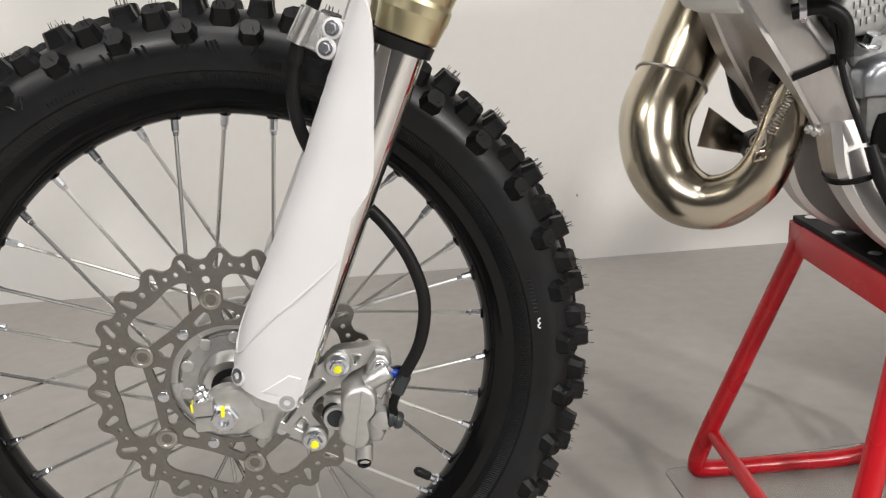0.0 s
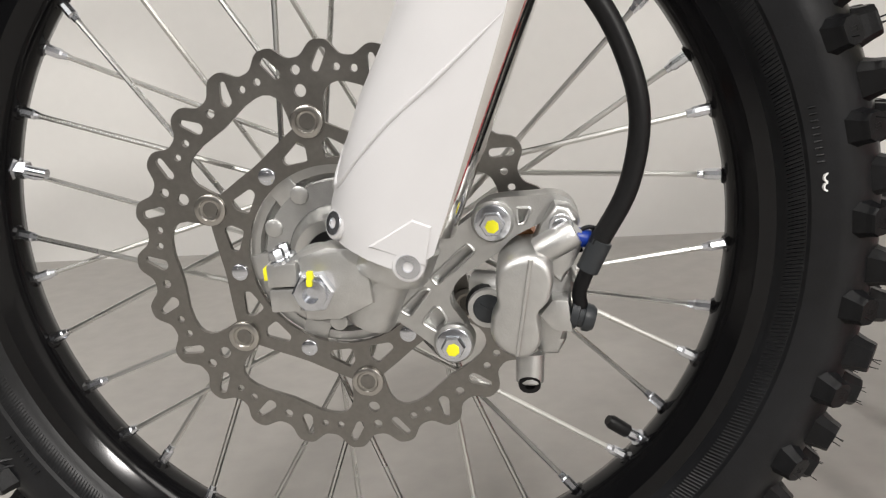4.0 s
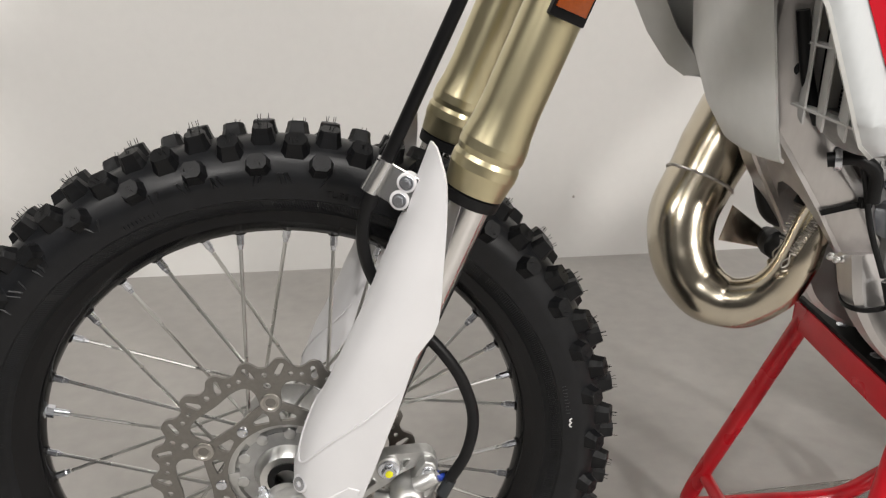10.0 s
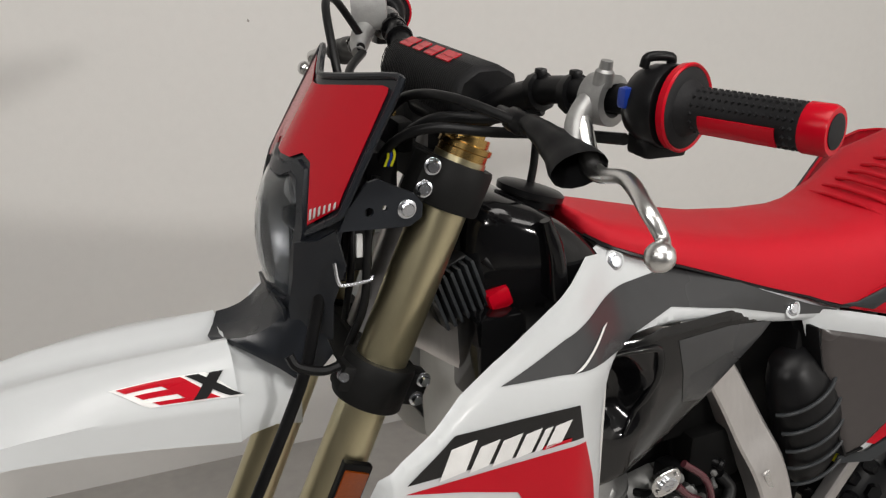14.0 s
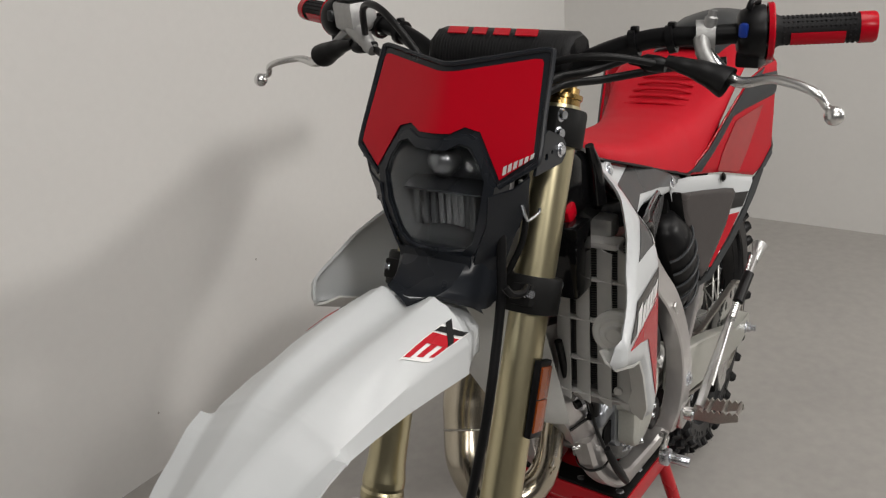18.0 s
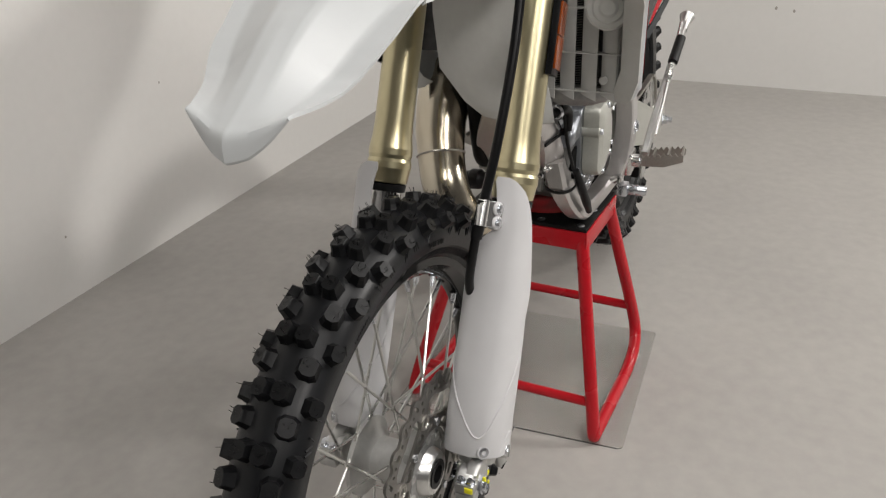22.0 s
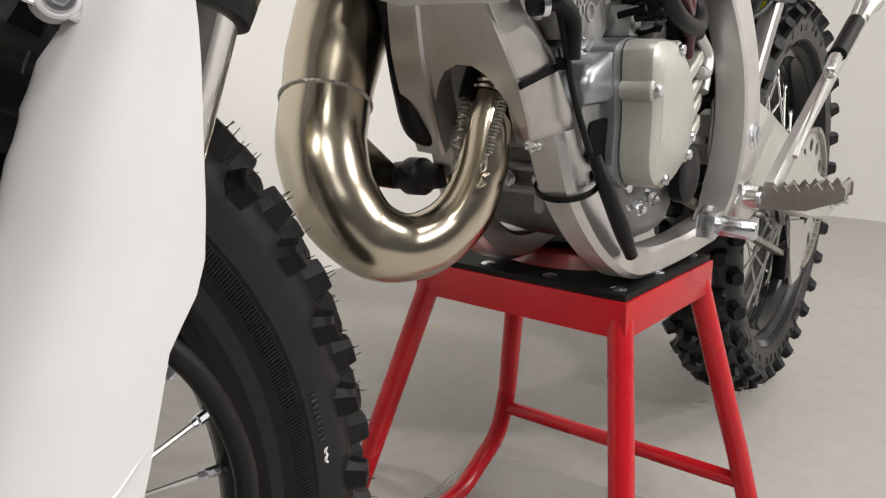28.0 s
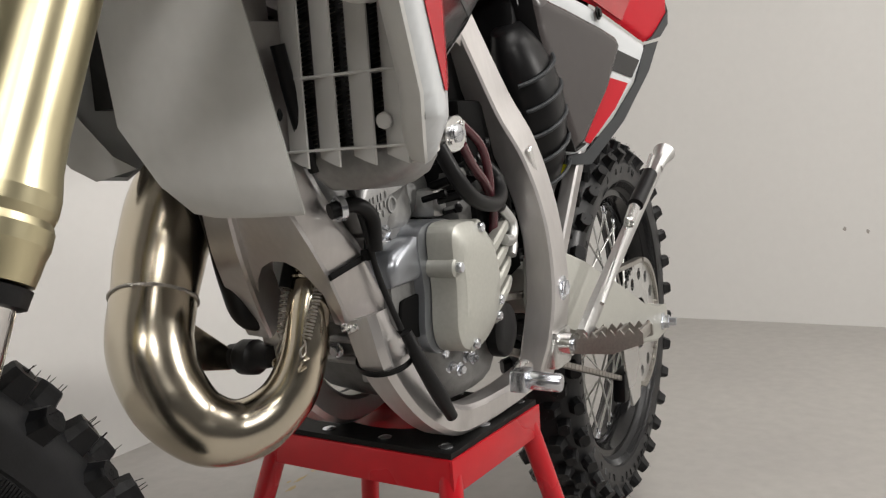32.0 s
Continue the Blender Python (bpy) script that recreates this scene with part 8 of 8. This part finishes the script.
prism(b, [(0.985, -0.10, 0.665), (1.02, -0.10, 0.660), (1.02, -0.10, 0.672), (0.985, -0.10, 0.678)], (0, 0.02, 0), 0.001, 1)
part("yellow_tag", b, M_YELLOW, moto, "small yellow tag", BM)


def swingarm_side(s):
    b = bmesh.new()
    ol = [(0.845, 0.575), (0.90, 0.578), (1.00, 0.548), (1.15, 0.492), (1.30, 0.430), (1.385, 0.408), (1.445, 0.402), (1.455, 0.385), (1.450, 0.352), (1.38, 0.350), (1.25, 0.375), (1.10, 0.415), (0.96, 0.462), (0.87, 0.490), (0.84, 0.52)]
    rings = []
    for y, k in ((0.086, 0.985), (0.089, 1.0), (0.112, 1.0), (0.115, 0.985)):
        cx_, cz_ = 1.12, 0.46
        rings.append([V((cx_ + (x - cx_) * k, s * y, cz_ + (z - cz_) * (1 - (1 - k) * 3))) for x, z in ol])
    quad_strip(b, rings)
    sw = part("swingarm", b, M_COVER, moto, "pale grey aluminium swingarm", BM, 30)
    b = bmesh.new()
    lathe(b, [(0, 0.0165), (0.002, 0.0165), (0.003, 0.012), (0.012, 0.012), (0.013, 0.008), (0.024, 0.0075)], (1.412, s * 0.115, 0.378), (0, s, 0), 6)
    part("rear_axle_nut", b, M_ZINC, sw, "zinc-plated axle nut", BM)
    return sw


for s in (-1, 1):
    swingarm_side(s)
b = bmesh.new()
box(b, (0.93, 0, 0.525), (0.06, 0.18, 0.06), 0.01)
part("swingarm_bridge", b, M_COVER, moto, "", BM)

# chain and rear sprocket
b = bmesh.new()
o = [on_wheel(0.108 + (0.006 if k % 4 < 2 else 0), 2 * PI * k / 200, -0.078, RC) for k in range(200)]
holes = [circle(*[on_wheel(0.088, 2 * PI * k / 12, -0.078, RC)[i] for i in (0, 2)], 0.011, 12, -0.078) for k in range(12)]
i_ = [on_wheel(0.045, 2 * PI * k / 48, -0.078, RC) for k in range(48)]
sheet_with_holes(b, [o, i_] + holes, (0, 0.005, 0))
part("rear_sprocket", b, M_ALUM, rear_wheel, "aluminium rear sprocket", BM)
ln = bmesh.new()
for sx in (-1, 1):
    lathe(ln, [(-0.0062, 0.0042), (0.0062, 0.0042)], (sx * 0.0032, 0, 0), (0, 1, 0), 8)
for sy in (-0.0055, 0.004):
    prism(ln, [(-0.0072, sy, -0.0036), (0.0072, sy, -0.0036), (0.0072, sy, 0.0036), (-0.0072, sy, 0.0036)], (0, 0.0015, 0))
link0 = part("chain_link", ln, M_CHAIN, moto)
path = []
for k in range(42):
    t = k / 41
    path.append(V((0.79 + (1.40 - 0.79) * t, -0.078, 0.538 + (0.489 - 0.538) * t - 0.010 * math.sin(PI * t))))
for k in range(1, 26):
    a = PI / 2 - 0.08 - (PI + 0.05) * k / 26
    path.append(on_wheel(0.1125, a, -0.078, RC))
for k in range(1, 40):
    t = k / 39
    path.append(V((1.40 + (0.80 - 1.40) * t, -0.078, 0.264 + (0.475 - 0.264) * t)))
for k, p in enumerate(path[:-1]):
    d = (path[k + 1] - p).normalized()
    m = Matrix((d, V((0, 1, 0)), d.cross(V((0, 1, 0))))).transposed().to_4x4()
    m.translation = p
    if k == 0:
        link0.matrix_basis = BM @ m
    else:
        twin("chain_link", link0, BM @ m, moto)
b = bmesh.new()
prism(b, [(1.24, -0.092, 0.372), (1.33, -0.092, 0.356), (1.345, -0.092, 0.30), (1.33, -0.092, 0.262), (1.29, -0.092, 0.258), (1.265, -0.092, 0.30)], (0, 0.006, 0), 0.001, 1)
cg = part("chain_guide", b, M_ALUM, moto, "aluminium chain guide plate", BM)
b = bmesh.new()
box(b, (1.285, -0.078, 0.298), (0.07, 0.022, 0.05), 0.006)
part("guide_block", b, M_BLACK, cg, "black guide block", BM)


def peg(s):
    b = bmesh.new()
    box(b, (0.855, s * 0.122, 0.468), (0.05, 0.018, 0.045), 0.005)
    lathe(b, [(0, 0.013), (0.026, 0.013)], (0.846, s * 0.118, 0.474), (0, s, 0), 20)
    br = part("peg_bracket", b, M_ALUM, moto, "bright metal footpeg bracket", BM)
    bolt("peg_bolt", (0.846, s * 0.143, 0.474), (0, s, 0), br, 0.007, 0.004, M_ZINC, BM, True, True, False)
    b = bmesh.new()
    x0, x1 = 0.848, 0.892
    teeth = []
    for xx in (x0, x1):
        ol = [(xx, s * 0.140, 0.462)]
        for k in range(17):
            yy = 0.140 + 0.086 * k / 16
            ol.append((xx, s * yy, 0.478 + 0.012 * k / 16 + (0.007 if k % 2 else 0.0)))
        ol += [(xx, s * 0.226, 0.478), (xx, s * 0.190, 0.464)]
        prism(b, ol, (0.004, 0, 0))
    for yy in (0.144, 0.168, 0.196, 0.222):
        box(b, ((x0 + x1) / 2 + 0.002, s * yy, 0.476 + (yy - 0.14) * 0.14), (x1 - x0, 0.004, 0.014), 0.001)
    part("footpeg", b, M_CHAIN, moto, "toothed steel footpeg", BM)


for s in (-1, 1):
    peg(s)
# gear lever
b = bmesh.new()
tube(b, [(0.790, -0.105, 0.452), (0.760, -0.120, 0.470), (0.725, -0.128, 0.480), (0.705, -0.132, 0.476)], [0.008, 0.007, 0.006, 0.007], 10, 5)
gl = part("gear_lever", b, M_ALUM, moto, "bright metal gear lever", BM)
b = bmesh.new()
box(b, (0.702, -0.138, 0.472), (0.026, 0.018, 0.022), 0.003)
part("lever_tip", b, M_ZINC, gl, "", BM)
b = bmesh.new()
lathe(b, [(0, 0.0085), (0.002, 0.0095), (0.032, 0.0095), (0.034, 0.008), (0.034, 0.004)], (0.703, -0.146, 0.472), (0.05, -1, -0.05), 18)
part("knurled_toe_peg", b, M_ZINC, gl, "knurled toe peg", BM)
# side stand, folded up
b = bmesh.new()
beam(b, [(0.865, -0.150, 0.478), (0.93, -0.152, 0.515), (1.05, -0.160, 0.585), (1.16, -0.168, 0.648), (1.205, -0.172, 0.674)], [0.013, 0.012, 0.0105, 0.0095, 0.0105], 0.007, 6, 0.4)
ss = part("side_stand", b, M_ALU, moto, "folded aluminium side stand", BM, 40)
b = bmesh.new()
lathe(b, [(-0.035, 0.0095), (-0.018, 0.0100), (-0.006, 0.0120), (0.004, 0.0155), (0.008, 0.0165), (0.010, 0.0150)], (1.208, -0.172, 0.676), (0.86, -0.08, 0.50), 20)
part("stand_foot", b, M_ALU, ss, "", BM)
b = bmesh.new()
rod(b, (1.062, -0.167, 0.616), (1.122, -0.173, 0.654), 0.0105, None, 16)
part("spring_cover", b, M_HOSE, ss, "black spring sleeve", BM)
b = bmesh.new()
p0, p1 = V((0.90, -0.164, 0.512)), V((1.045, -0.166, 0.605))
d = (p1 - p0).normalized()
a1, a2 = frame_of(d)
L = (p1 - p0).length
tube(b, [p0 + d * L * (0.88 + 0.22 * k / 60) + (a1 * math.cos(k * 0.9) + a2 * math.sin(k * 0.9)) * 0.0065 for k in range(61)], 0.0015, 5, 1)
part("stand_spring", b, M_ALUM, ss, "steel return spring", BM)
b = bmesh.new()
rod(b, p0, p0 + d * L * 0.82, 0.003, None, 8)
part("spring_rod", b, M_ALUM, ss, "", BM)
b = bmesh.new()
rod(b, p1 + d * 0.085, p1 + d * 0.135, 0.004, None, 8)
part("spring_hook", b, M_ALUM, ss, "", BM)
# shock absorber, then added black panels as shade behind the engine
b = bmesh.new()
lathe(b, [(0, 0.03), (0.20, 0.03)], (0.90, 0.0, 0.52), (0.05, 0, 1), 20)
part("shock_body", b, M_BLACK, moto, "black shock absorber", BM)
b = bmesh.new()
tube(b, [V((0.90 + 0.0005 * k, 0.042 * math.cos(k * 0.5), 0.55 + k * 0.0016)) + V((0.042 * math.sin(k * 0.5), 0, 0)) for k in range(100)], 0.006, 8, 1)
part("shock_spring", b, M_BLACK, moto, "black coil spring", BM)
# added near-black panel, stands for the shade behind the engine
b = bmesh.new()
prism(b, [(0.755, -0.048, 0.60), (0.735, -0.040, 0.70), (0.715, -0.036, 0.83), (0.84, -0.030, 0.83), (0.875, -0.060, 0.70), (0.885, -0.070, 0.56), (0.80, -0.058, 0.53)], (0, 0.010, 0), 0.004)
part("inner_panel", b, M_DARK, moto, "black panel added as shade in the gap behind the engine", BM)
# second added panel: darkness of the gap below the tank
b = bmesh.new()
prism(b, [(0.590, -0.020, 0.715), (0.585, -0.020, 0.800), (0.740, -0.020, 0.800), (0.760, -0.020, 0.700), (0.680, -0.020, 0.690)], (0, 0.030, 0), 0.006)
part("inner_panel", b, M_DARK, moto, "black panel added as shade in the gap under the tank", BM)
# chain slider and inner mudguard
b = bmesh.new()
skin(b, [[V((1.04, y, 0.56)) for y in (-0.07, 0, 0.07)], [V((1.055, y, 0.70)) for y in (-0.075, 0, 0.075)], [V((1.10, y, 0.82)) for y in (-0.08, 0, 0.08)], [V((1.22, y, 0.96)) for y in (-0.08, 0, 0.08)]], 0.004)
part("inner_mudguard", b, M_BLACK, moto, "black inner mudguard", BM)
